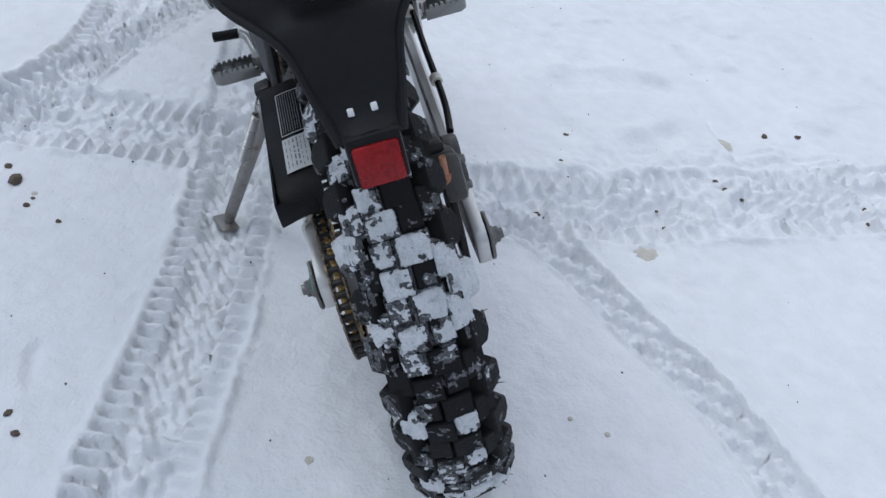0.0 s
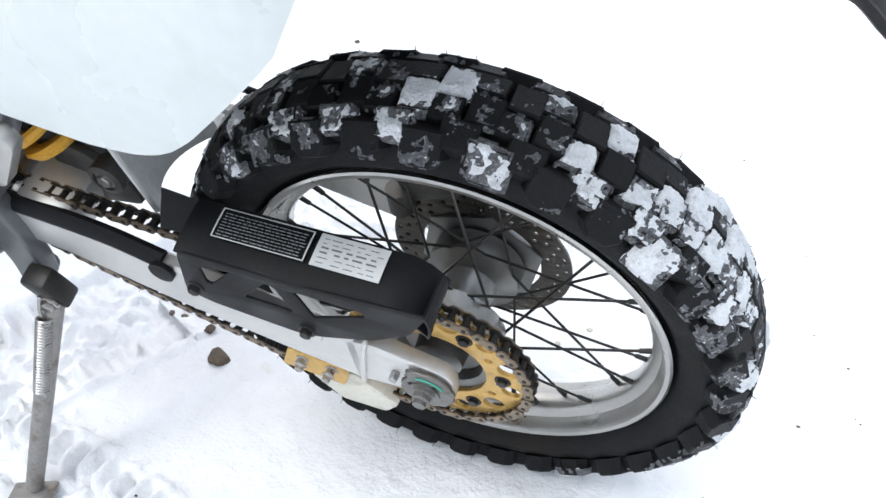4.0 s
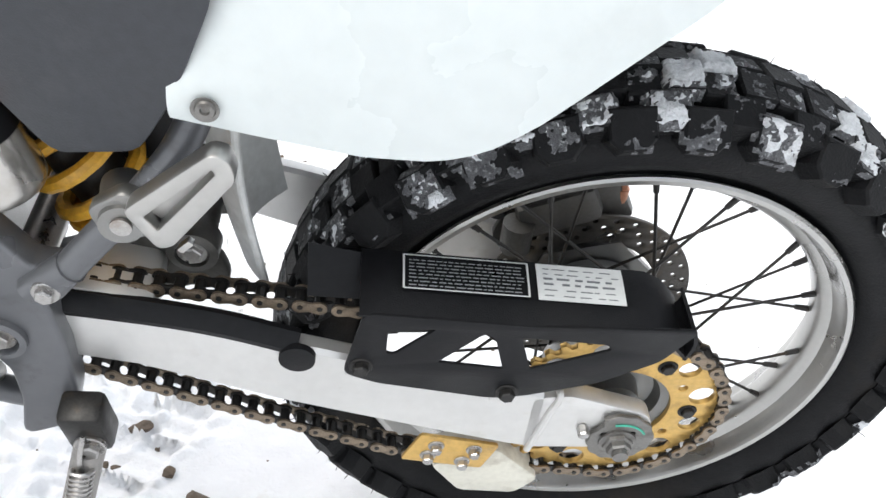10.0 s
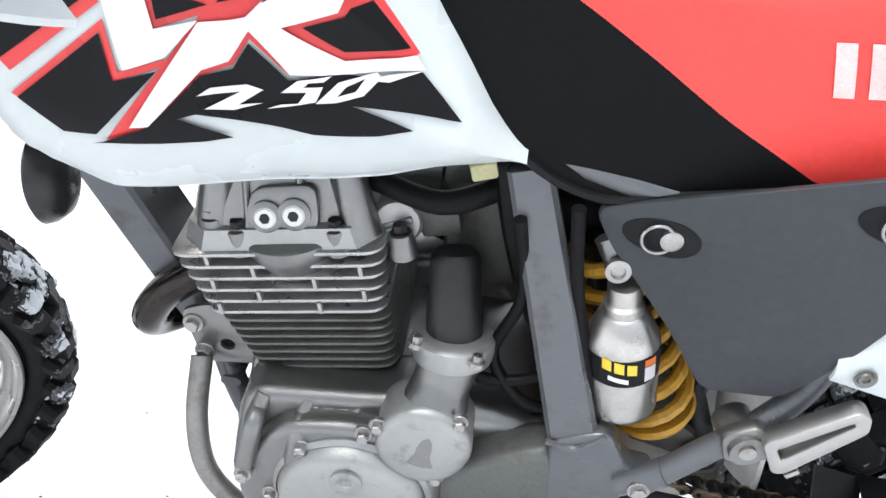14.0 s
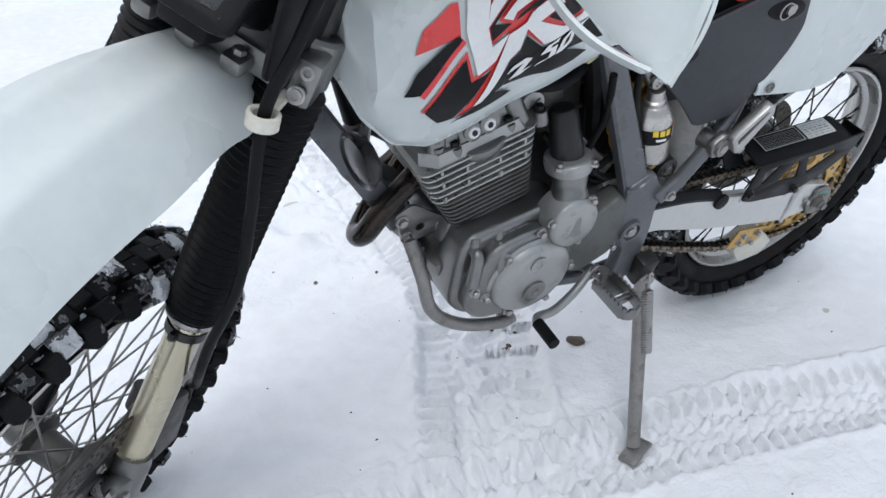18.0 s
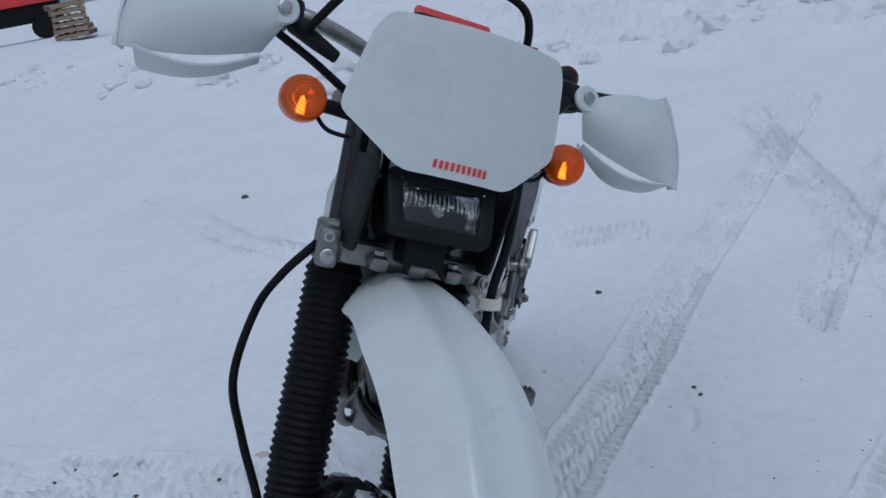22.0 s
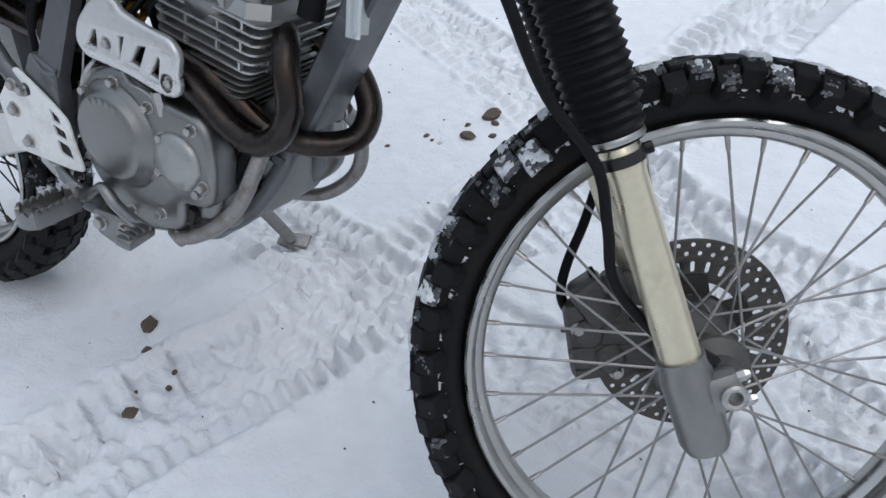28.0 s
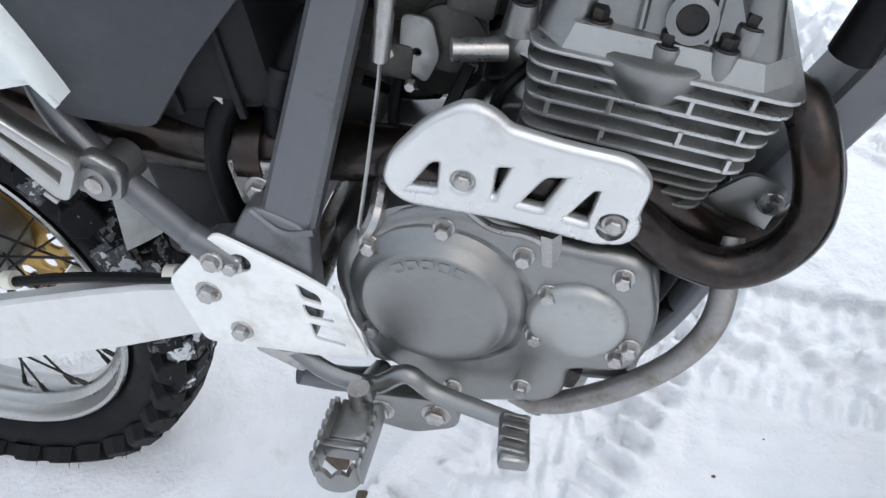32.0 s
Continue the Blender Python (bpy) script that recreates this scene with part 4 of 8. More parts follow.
# ---- swingarm ----
SW_TOP = [(-0.0, 0.04), (0.076, 0.057), (0.145, 0.075), (0.289, 0.117), (0.35, 0.134), (0.398, 0.143), (0.52, 0.163)]
SW_BOT = [(-0.0, -0.03), (0.081, -0.026), (0.198, 0.008), (0.305, 0.042), (0.418, 0.087), (0.52, 0.11)]


for s in (1, -1):
    loops = []
    for x in (0.076, 0.10, 0.16, 0.23, 0.30, 0.36, 0.42, 0.50):
        t, b = line1(SW_TOP, x), line1(SW_BOT, x)
        yo, yi, c = 0.118, 0.099, 0.004
        loops.append([(x, s * yo, b + c), (x, s * yo, t - c), (x, s * (yo - c), t), (x, s * (yi + c), t), (x, s * yi, t - c), (x, s * yi, b + c), (x, s * (yi + c), b), (x, s * (yo - c), b)])
    arm = part("swingarm", rings(loops), ALU, bike, "bare aluminium swingarm, scuffed and dull")
    bm = plate(rounded([(0.085, 0.052), (0.052, 0.056), (-0.022, 0.030), (-0.030, 0.015), (-0.028, -0.020), (0.085, -0.022)], 0.006), [rounded([(0.022, -0.009), (0.022, 0.011), (-0.016, 0.011), (-0.016, -0.009)], 0.007)], 0.018, 0.0015)
    part("axle_plate", bm, ALU, arm, m=side(s * 0.109))
    part("weld_bead", hose([(0.080, s * 0.118, -0.027), (0.074, s * 0.119, 0.005), (0.068, s * 0.119, 0.035), (0.062, s * 0.118, 0.057), (0.066, s * 0.106, 0.060)], 0.0035, 8, 5), ALU, arm)
part("swingarm_crossmember", box((0.07, 0.215, 0.06), (0.44, 0, 0.135), (0, -14, 0), 0.010), ALU, bike)
part("swingarm_pivot", rod((0.511, -0.120, 0.143), (0.511, 0.133, 0.143), 0.016), STEEL, bike)

# chain run: a closed line of pitch-long steps
pitch = 0.015875
line = []
R_REAR, FC, R_FR = 0.1062, Vector((0.575, 0, 0.144)), 0.0333
for k in range(0, 61):
    a = radians(-98 - k * (360 - 98 - 97) / 60)
    line.append(Vector((R_REAR * math.cos(a), 0, R_REAR * math.sin(a))))
line.append(FC + Vector((R_FR * math.cos(radians(97)), 0, R_FR * math.sin(radians(97)))))
for k in range(1, 13):
    a = radians(97 - k * (97 + 65) / 12)
    line.append(FC + Vector((R_FR * math.cos(a), 0, R_FR * math.sin(a))))
line += [Vector((0.438, 0, 0.036)), Vector((0.32, 0, -0.020)), Vector((0.209, 0, -0.068)), Vector((0.10, 0, -0.094)), line[0]]
lengths = [0.0]
for a, b in zip(line, line[1:]):
    lengths.append(lengths[-1] + (b - a).length)
n_links = int(lengths[-1] / pitch) // 2 * 2


def on_line(s):
    s = s % lengths[-1]
    for i in range(len(lengths) - 1):
        if s <= lengths[i + 1]:
            return line[i].lerp(line[i + 1], (s - lengths[i]) / max(1e-9, lengths[i + 1] - lengths[i]))
    return line[-1]


step = lengths[-1] / n_links
CHAIN_Y = 0.087
bm = bmesh.new()
pins = [on_line(k * step) for k in range(n_links)]
for p in pins:
    rod(p + Vector((0, CHAIN_Y - 0.006, 0)), p + Vector((0, CHAIN_Y + 0.006, 0)), 0.0048, segs=8, bm=bm)
    rod(p + Vector((0, CHAIN_Y - 0.0105, 0)), p + Vector((0, CHAIN_Y + 0.0105, 0)), 0.0026, segs=6, bm=bm)
chain = part("chain", bm, DARK_STEEL, bike, "oily roller chain with gold-grey side plates")


def link_mesh(gap, thick):
    b = bmesh.new()
    for s in (1, -1):
        loop = []
        for k in range(8):
            a = math.pi / 2 + math.pi * k / 7
            loop.append((-pitch / 2 + 0.0066 * math.cos(a), 0.0066 * math.sin(a)))
        loop = loop[:4] + loop[4:]
        right = [(-x, -z) for x, z in loop]
        full = loop + [(0, -0.0048)] + right + [(0, 0.0048)]
        rings([[(x, s * gap - thick / 2, z) for x, z in full], [(x, s * gap + thick / 2, z) for x, z in full]], b)
    return b


outer_link = inner_link = None
for k in range(n_links):
    a, b = pins[k], pins[(k + 1) % n_links]
    d = b - a
    q = Matrix.Translation((a + b) / 2 + Vector((0, CHAIN_Y, 0))) @ Matrix.Rotation(-math.atan2(d.z, d.x), 4, "Y")
    if k % 2:
        if outer_link is None:
            outer_link = part("link", link_mesh(0.0088, 0.002), CHAIN, chain, smooth=False)
            outer_link.matrix_basis = q
        else:
            same_mesh(outer_link, q)
    elif inner_link is None:
        inner_link = part("link", link_mesh(0.0064, 0.002), DARK_STEEL, chain, smooth=False)
        inner_link.matrix_basis = q
    else:
        same_mesh(inner_link, q)

# chain guard: pierced side, folded top with two stickers, rounded tail
guard_side = rounded([(0.236, 0.176), (0.252, 0.104), (0.225, 0.092), (0.128, 0.074), (0.100, 0.078), (0.040, 0.098), (-0.006, 0.128), (-0.027, 0.163), (-0.026, 0.166), (0.10, 0.166)], 0.008)
guard_holes = [rounded(h, 0.004, 2) for h in ([(0.218, 0.158), (0.178, 0.162), (0.212, 0.128), (0.219, 0.130)], [(0.142, 0.158), (0.132, 0.153), (0.121, 0.112), (0.178, 0.120)],
                                               [(0.113, 0.155), (0.040, 0.148), (0.036, 0.140), (0.100, 0.112)])]
guard = part("chain_guard", plate(guard_side, guard_holes, 0.0035, 0.0008), BLACK, bike, "black plastic chain guard with slanted cut-outs", m=side(0.131))


def guard_top(u, v):
    x = 0.240 - 0.268 * u
    z0 = 0.176 + (0.158 - 0.176) * u
    y = 0.1325 - 0.062 * v
    tail = max(0, (u - 0.86) / 0.14)
    return Vector((x, y, z0 + 0.010 * math.sin(v * math.pi * 0.5) - 0.026 * tail * tail))


part("guard_top", grid_skin(guard_top, 16, 6, thick=0.003), BLACK, guard)
part("guard_tail", grid_skin(lambda u, v: Vector((-0.027 - 0.004 * math.sin(math.pi * v), 0.1325 - 0.05 * u, 0.165 - 0.035 * v * (1 - 0.4 * u))), 6, 5, thick=0.003), BLACK, guard)
part("guard_flap", grid_skin(lambda u, v: Vector((0.236 + 0.046 * u, 0.074 + 0.026 * v, 0.184 + 0.010 * u - 0.026 * v - 0.008 * u * v)), 6, 5, thick=0.003), BLACK, guard)


def sticker(name, u0, u1, v0, v1, mat, lift, parent, label=""):
    def f(a, b):
        return guard_top(u0 + (u1 - u0) * a, v0 + (v1 - v0) * b) + Vector((0, 0.0, lift))
    return part(name, grid_skin(f, 10, 4, thick=0.0003), mat, parent, label)


dark_label = sticker("warning_label", 0.12, 0.505, 0.36, 0.93, BLACK_DECAL, 0.0030, guard, "black warning label with fine white print")
light_label = sticker("tyre_label", 0.525, 0.795, 0.36, 0.93, LABEL, 0.0030, guard, "silver-white tyre pressure label with fine grey print")
INK = material("label_ink", (0.16, 0.17, 0.18), 0.5)
INK_LIGHT = material("label_print", (0.30, 0.31, 0.32), 0.5)
for v in (0.385, 0.905):
    sticker("border_line", 0.125, 0.50, v - 0.008, v + 0.008, LABEL, 0.0035, dark_label)
for u in (0.125, 0.498):
    sticker("border_line", u - 0.003, u + 0.003, 0.385, 0.905, LABEL, 0.0035, dark_label)
rnd = random.Random(5)
for k in range(8):
    v = 0.43 + 0.055 * k
    u = 0.14
    while u < 0.47:
        e = min(0.485, u + rnd.uniform(0.008, 0.03))
        sticker("print_bar", u, e, v, v + 0.013, INK_LIGHT, 0.0034, dark_label)
        u = e + rnd.uniform(0.004, 0.007)
for k in range(6):
    v = 0.42 + 0.083 * k
    u = 0.545
    while u < 0.76:
        e = min(0.78, u + rnd.uniform(0.012, 0.04))
        sticker("print_bar", u, e, v, v + (0.03 if k in (2, 3) else 0.014), INK, 0.0034, light_label)
        u = e + rnd.uniform(0.006, 0.03)
for p in ((0.238, 0.133, 0.114), (0.115, 0.133, 0.083)):
    bolt(p, Y_AXIS, 0.0068, 0.006, guard, DARK_STEEL)
    part("bracket", box((0.024, 0.006, 0.016), (p[0], 0.128, p[2] - 0.012), (0, -15, 0), 0.002), ALU, guard)
# chain guide
guide = part("chain_guide", plate(rounded([(0.180, -0.020), (0.105, -0.036), (0.119, -0.074), (0.197, -0.060)], 0.003), [], 0.004, 0.0008), GOLD, bike, "gold chain guide bracket with four bolts", m=side(0.108))
part("guide_block", plate(rounded([(0.165, -0.080), (0.105, -0.052), (0.058, -0.102), (0.078, -0.128), (0.135, -0.124)], 0.006), [], 0.036, 0.002), CREAM, guide, "milky plastic chain slider", m=side(0.087))
for x, z in ((0.165, -0.036), (0.128, -0.042), (0.172, -0.052), (0.138, -0.062)):
    bolt((x, 0.1105, z), Y_AXIS, 0.0055, 0.007, guide, STEEL)
part("chain_slider", hose([(0.53, 0.110, 0.166), (0.46, 0.110, 0.157), (0.36, 0.110, 0.138), (0.29, 0.112, 0.117)], 0.0075, 8, 6, flat=1.5), BLACK, bike, "black rubber chain slider over the swingarm")
part("slider_boss", lathe([(0.015, 0), (0.015, 0.006), (0.008, 0.007)], (0.29, 0.118, 0.108), (0, 1, 0), 20), BLACK, bike)
# ---- frame ----
def bar(a, b, w, h, twist=(0, 1, 0), bevel=0.004, bm=None, w2=None, h2=None):
    """A square-section tube from a to b: w across (along twist), h the other way."""
    a, b, y = Vector(a), Vector(b), Vector(twist)
    d = (b - a).normalized()
    y = (y - d * y.dot(d)).normalized()
    z = d.cross(y)
    w2, h2 = w2 or w, h2 or h
    loops = []
    for p, ww, hh in ((a, w, h), (b, w2, h2)):
        c = bevel
        u, v = ww / 2, hh / 2
        loops.append([p + y * s + z * t for s, t in ((-u + c, -v), (u - c, -v), (u, -v + c), (u, v - c), (u - c, v), (-u + c, v), (-u, v - c), (-u, -v + c))])
    return rings(loops, bm)


frame_part = part("frame", bar((1.06, 0, 0.56), (0.868, 0, 0.215), 0.062, 0.038, w2=0.070), FRAME, bike, "grey painted steel frame with square tubes")
part("backbone", bar((1.05, 0, 0.60), (0.62, 0, 0.50), 0.05, 0.06), FRAME, frame_part)
part("head_tube", rod((1.105, 0.0, 0.565), (1.045, 0.0, 0.70), 0.030, segs=20), FRAME, frame_part)
for s in (1, -1):
    part("side_tube", bar((0.5985, s * 0.082, 0.474), (0.520, s * 0.120, 0.235), 0.024, 0.034, w2=0.026, h2=0.044), FRAME, frame_part)
    part("seam", hose([(0.545, s * 0.134, 0.238), (0.520, s * 0.136, 0.236), (0.497, s * 0.134, 0.254)], 0.003, 6, 4), FRAME, frame_part)
    low = [(0.468, 0.128), (0.472, 0.070), (0.484, 0.030), (0.522, 0.014), (0.511, 0.060), (0.510, 0.102)] if s > 0 else [(0.470, 0.112), (0.490, 0.092), (0.515, 0.100)]
    part("pivot_plate", plate(rounded([(0.537, 0.236), (0.496, 0.254), (0.472, 0.215), (0.448, 0.212), (0.450, 0.196), (0.472, 0.184), *low, (0.527, 0.136), (0.531, 0.175)], 0.008), [], 0.026, 0.004), FRAME, frame_part, m=side(s * 0.122))
    part("pivot_ring", lathe([(0.021, 0.0), (0.021, 0.006), (0.016, 0.007), (0.014, 0.001), (0.0, 0.001)], (0.511, s * (0.134 if s > 0 else 0.126), 0.143), (0, s, 0), 28), FRAME, frame_part)
    if s > 0:
        bolt((0.511, s * 0.136, 0.143), (0, s, 0), 0.009, 0.005, frame_part, STEEL)
    part("cradle_tube", hose([(0.862, s * 0.024, 0.235), (0.848, s * 0.036, 0.165), (0.800, s * 0.056, 0.085), (0.735, s * 0.064, 0.040), (0.640, s * 0.070, 0.018), (0.540, s * 0.092, 0.014), (0.490, s * 0.112, 0.040)], 0.0125, 12, 6), FRAME, frame_part)
    # engine guard rail outside the cradle
    rail = [(0.868, 0.060, 0.205), (0.864, 0.096, 0.160), (0.855, 0.108, 0.106), (0.828, 0.112, 0.066), (0.780, 0.114, 0.030), (0.724, 0.118, 0.012), (0.700, 0.116, 0.012)] if s > 0 else [(0.852, 0.066, 0.215), (0.849, 0.100, 0.165), (0.828, 0.108, 0.120), (0.786, 0.110, 0.077), (0.738, 0.110, 0.046), (0.708, 0.106, 0.036), (0.690, 0.098, 0.034)]
    part("engine_guard", hose([(x, s * y, z) for x, y, z in rail], 0.0105, 12, 6), TUBE_GREY, frame_part, "bent steel engine guard rail, paint worn")
    part("guard_clamp", box((0.018, 0.020, 0.026), (0.712, s * 0.104, rail[5][2]), (0, 20, 0), 0.004), TUBE_GREY, frame_part)
    # lower subframe strut with passenger peg
    strut = part("subframe_strut", hose([(0.458, s * 0.137, 0.204), (0.419, s * 0.136, 0.250), (0.392, s * 0.134, 0.279), (0.374, s * 0.131, 0.300), (0.358, s * 0.126, 0.320), (0.346, s * 0.120, 0.342), (0.337, s * 0.112, 0.368), (0.330, s * 0.105, 0.41)], 0.0115, 16, 5), FRAME, frame_part, "grey subframe strut")
    part("strut_lug", rod((0.475, s * 0.135, 0.198), (0.440, s * 0.137, 0.225), 0.011, 0.013, 12), FRAME, frame_part)
    bolt((0.459, s * 0.147, 0.207), (0, s, 0), 0.007, 0.005, strut, STEEL)
    lug = part("peg_bracket", rod((0.397, s * 0.118, 0.283), (0.391, s * 0.158, 0.285), 0.0165, 0.0145, 22), CAST, strut)
    part("peg_pin", lathe([(0.007, 0), (0.007, 0.0022), (0, 0.0026)], (0.391, s * 0.158, 0.285), (0, s, 0), 16), STEEL, strut)
    part("bracket_web", plate(rounded([(0.402, 0.268), (0.410, 0.292), (0.388, 0.306), (0.368, 0.292), (0.372, 0.276)], 0.005), [], 0.014, 0.003), CAST, strut, m=side(s * 0.147))
    peg = part("passenger_peg", plate(rounded([(0.384, 0.303), (0.368, 0.274), (0.360, 0.276), (0.316, 0.332), (0.319, 0.346), (0.328, 0.349)], 0.004), [rounded([(0.376, 0.300), (0.367, 0.285), (0.324, 0.336), (0.328, 0.342)], 0.003)], 0.017, 0.002), RIM, strut, "folded cast aluminium passenger peg", m=side(s * 0.157))
    part("peg_rib", bar((0.370, s * 0.150, 0.294), (0.326, s * 0.150, 0.339), 0.010, 0.0135, bevel=0.001), RIM, peg)
    part("peg_tooth", box((0.012, 0.006, 0.005), (0.352, s * 0.160, 0.272), (0, 45, 0), 0.001), RIM, peg)
    part("upper_subframe", hose([(0.60, s * 0.085, 0.49), (0.42, s * 0.100, 0.47), (0.20, s * 0.085, 0.515), (-0.05, s * 0.06, 0.545)], 0.011, 10, 5), FRAME, frame_part)
part("cradle_crossmember", bar((0.700, -0.09, 0.020), (0.700, 0.09, 0.020), 0.02, 0.012, twist=(1, 0, 0)), FRAME, frame_part)
part("cradle_crossmember", bar((0.845, -0.05, 0.165), (0.845, 0.05, 0.165), 0.02, 0.012, twist=(1, 0, 0)), FRAME, frame_part)

COVER = material("dull_grey_cover", (0.12, 0.125, 0.118), 0.5, 0.4, vary=0.12, scale=30, bump=0.1, bump_scale=300, dirt=(0.08, 0.076, 0.068), dirt_amount=0.3, dirt_scale=30)
# ---- engine ----
engine = part("engine_case", box((0.250, 0.205, 0.175), (0.668, 0.0, 0.140), (0, -4, 0), 0.022, segs=3), CAST, bike, "cast aluminium single-cylinder engine, dusty and oxidised")
bm = box((0.105, 0.13, 0.10), (0.775, 0.02, 0.125), (0, 20, 0), 0.02)
part("front_case", bm, CAST, engine)
part("upper_case", box((0.15, 0.15, 0.05), (0.745, 0.0, 0.196), (0, -7, 0), 0.012), CAST, engine)
part("oil_sump", box((0.18, 0.16, 0.05), (0.665, -0.005, 0.045), (0, -4, 0), 0.014), CAST, engine)
AX = Vector((0.19, 0, 0.98)).normalized()   # cylinder's axis, leaning ahead
FWD = Vector((0.98, 0, -0.19)).normalized()
BASE = Vector((0.738, 0.0, 0.225))


def on_cyl(f, y, h):
    return BASE + FWD * f + Vector((0, y, 0)) + AX * h


def fin(h, l0, l1, w, thick, mat, name="fin", c=0.016):
    pts = rounded([(-l0, -w), (l1, -w), (l1, w), (-l0, w)], c, 4)
    m = Matrix.Translation(BASE + AX * h) @ Matrix(((FWD.x, 0, AX.x, 0), (0, 1, 0, 0), (FWD.z, 0, AX.z, 0), (0, 0, 0, 1)))
    return part(name, plate(pts, [], thick, thick * 0.35), mat, engine, m=m)


part("cylinder", bar(on_cyl(-0.002, 0, -0.02), on_cyl(0.010, 0, 0.15), 0.135, 0.105, bevel=0.02), DARK_STEEL, engine, "dark cylinder barrel")
FIN_DARK = material("dull_fin_aluminium", (0.15, 0.15, 0.14), 0.55, 0.6, vary=0.2, scale=40, dirt=(0.10, 0.085, 0.07), dirt_amount=0.35, dirt_scale=25)
FIN_BRIGHT = material("machined_fin_aluminium", (0.46, 0.46, 0.45), 0.36, 0.85, vary=0.12, scale=50, dirt=(0.30, 0.29, 0.27), dirt_amount=0.25, dirt_scale=30)
for k in range(8):
    t = k / 7
    fin(0.004 + 0.0098 * k, lerp(0.060, 0.062, t), lerp(0.068, 0.088, t), lerp(0.082, 0.088, t), 0.0032, FIN_DARK)
for k in range(6):
    t = k / 5
    fin(0.084 + 0.0128 * k, lerp(0.060, 0.066, t), lerp(0.096, 0.112, t), lerp(0.090, 0.095, t), 0.0036, FIN_BRIGHT)
for s in (1, -1):      # short webs between the head fins, staggered
    for k in range(5):
        for f in ((-0.045, 0.045) if k % 2 else (-0.005, 0.082)):
            part("fin_web", bar(on_cyl(f, s * 0.0905, 0.085 + 0.0128 * k), on_cyl(f, s * 0.0915, 0.097 + 0.0128 * k), 0.007, 0.0035, bevel=0.0005), FIN_BRIGHT, engine)
part("head_core", bar(on_cyl(0.020, 0, 0.08), on_cyl(0.022, 0, 0.155), 0.155, 0.150, bevel=0.02), CAST, engine)
# lighter than the cases below: the head's highlights are put into its colour
head = part("cylinder_head", bar(on_cyl(0.020, 0, 0.146), on_cyl(0.020, 0, 0.166), 0.186, 0.172, bevel=0.020, w2=0.172, h2=0.160), CAST_GREY, engine, "cast cylinder head cover, lightened to stand for its highlights")
part("rocker_cover", bar(on_cyl(0.018, 0, 0.160), on_cyl(0.010, 0, 0.212), 0.160, 0.142, bevel=0.018, w2=0.124, h2=0.104), CAST, head)
part("cover_crown", bar(on_cyl(0.010, 0, 0.206), on_cyl(0.008, 0, 0.228), 0.112, 0.096, bevel=0.014, w2=0.088, h2=0.078), CAST, head)
for s in (1, -1):
    # the camshaft bulge breaks out over the upper fins
    part("cam_bulge", lathe([(0.006, -0.052), (0.020, -0.044), (0.032, -0.030), (0.0405, -0.014), (0.0440, -0.003), (0.0435, 0.002), (0.040, 0.0045), (0, 0.0055)], on_cyl(0.014, s * 0.060, 0.150), AX, 44), CAST, head)
    for f in (-0.046, 0.078):
        part("corner_pillar", rod(on_cyl(f, s * 0.070, 0.150), on_cyl(f * 0.86, s * 0.058, 0.208), 0.0175, 0.013, 20), CAST, head)
    for f in (0.0, 0.044):
        part("cover_rib", bar(on_cyl(f, s * 0.079, 0.168), on_cyl(f - 0.002, s * 0.063, 0.212), 0.008, 0.006, twist=(0, 1, 0), bevel=0.002), CAST, head)
bosses = {-1: ((0.696, 0.072, 0.402), (0.744, 0.076, 0.394), (0.788, 0.082, 0.382), (0.824, 0.080, 0.380), (0.838, 0.072, 0.392)), 1: ((0.822, 0.080, 0.376), (0.742, 0.080, 0.390), (0.845, 0.074, 0.380), (0.690, 0.076, 0.392))}
for s, spots in bosses.items():
    for x, y, z in spots:
        p = Vector((x, s * y, z))
        part("bolt_boss", rod(p - AX * 0.022, p, 0.0120, 0.0098, 18), CAST, head)
        bolt(p, AX, 0.0062, 0.007, head, DARK_STEEL)
part("washer_panel", plate(rounded([(-0.030, -0.017), (0.030, -0.017), (0.024, 0.018), (-0.024, 0.018)], 0.009), [], 0.008, 0.003), CAST, head, m=Matrix.Translation((0.786, 0.076, 0.398)) @ Matrix(((-0.97, 0, 0, 0), (0, -0.25, 0.97, 0), (0.22, 0.97, 0.25, 0), (0, 0, 0, 1))))
for p in ((0.798, 0.086, 0.394), (0.775, 0.086, 0.400)):
    eye = part("sealing_washer", lathe([(0.0090, -0.012), (0.0090, 0.0), (0.0074, 0.0018), (0.0042, 0.0014), (0.0040, -0.003), (0, -0.003)], p, (0, 1, 0.25), 24), WHITE_DECAL, head, "white sealing washer")
    part("socket", lathe([(0.0046, 0), (0.0046, 0.0004)], (p[0], p[1] + 0.0012, p[2]), (0, 1, 0.25), 6), DARK_STEEL, eye)
    part("washer_seat", lathe([(0.0135, -0.010), (0.0135, -0.002), (0.0115, -0.001)], p, (0, 1, 0.25), 24), CAST, head)
knob = part("adjuster_knob", lathe([(0.021, -0.03), (0.021, 0.0), (0.018, 0.004), (0.006, 0.0045), (0, 0.0045)], (0.694, 0.062, 0.393), (0, 1, 0.15), 28), CAST_GREY, head)
part("knob_slot", box((0.026, 0.004, 0.006), (0.694, 0.066, 0.3935), (0, 25, 0), 0.001), CAST, knob)
part("tappet_port", lathe([(0.016, 0.0), (0.016, 0.006), (0.010, 0.007), (0.009, -0.004), (0, -0.004)], (0.801, -0.078, 0.398), (0, -1, 0.25), 24), CAST, head)
part("port_bore", lathe([(0.0088, 0), (0.0088, 0.001)], (0.801, -0.0805, 0.3985), (0, -1, 0.25), 20), DARK_STEEL, head)
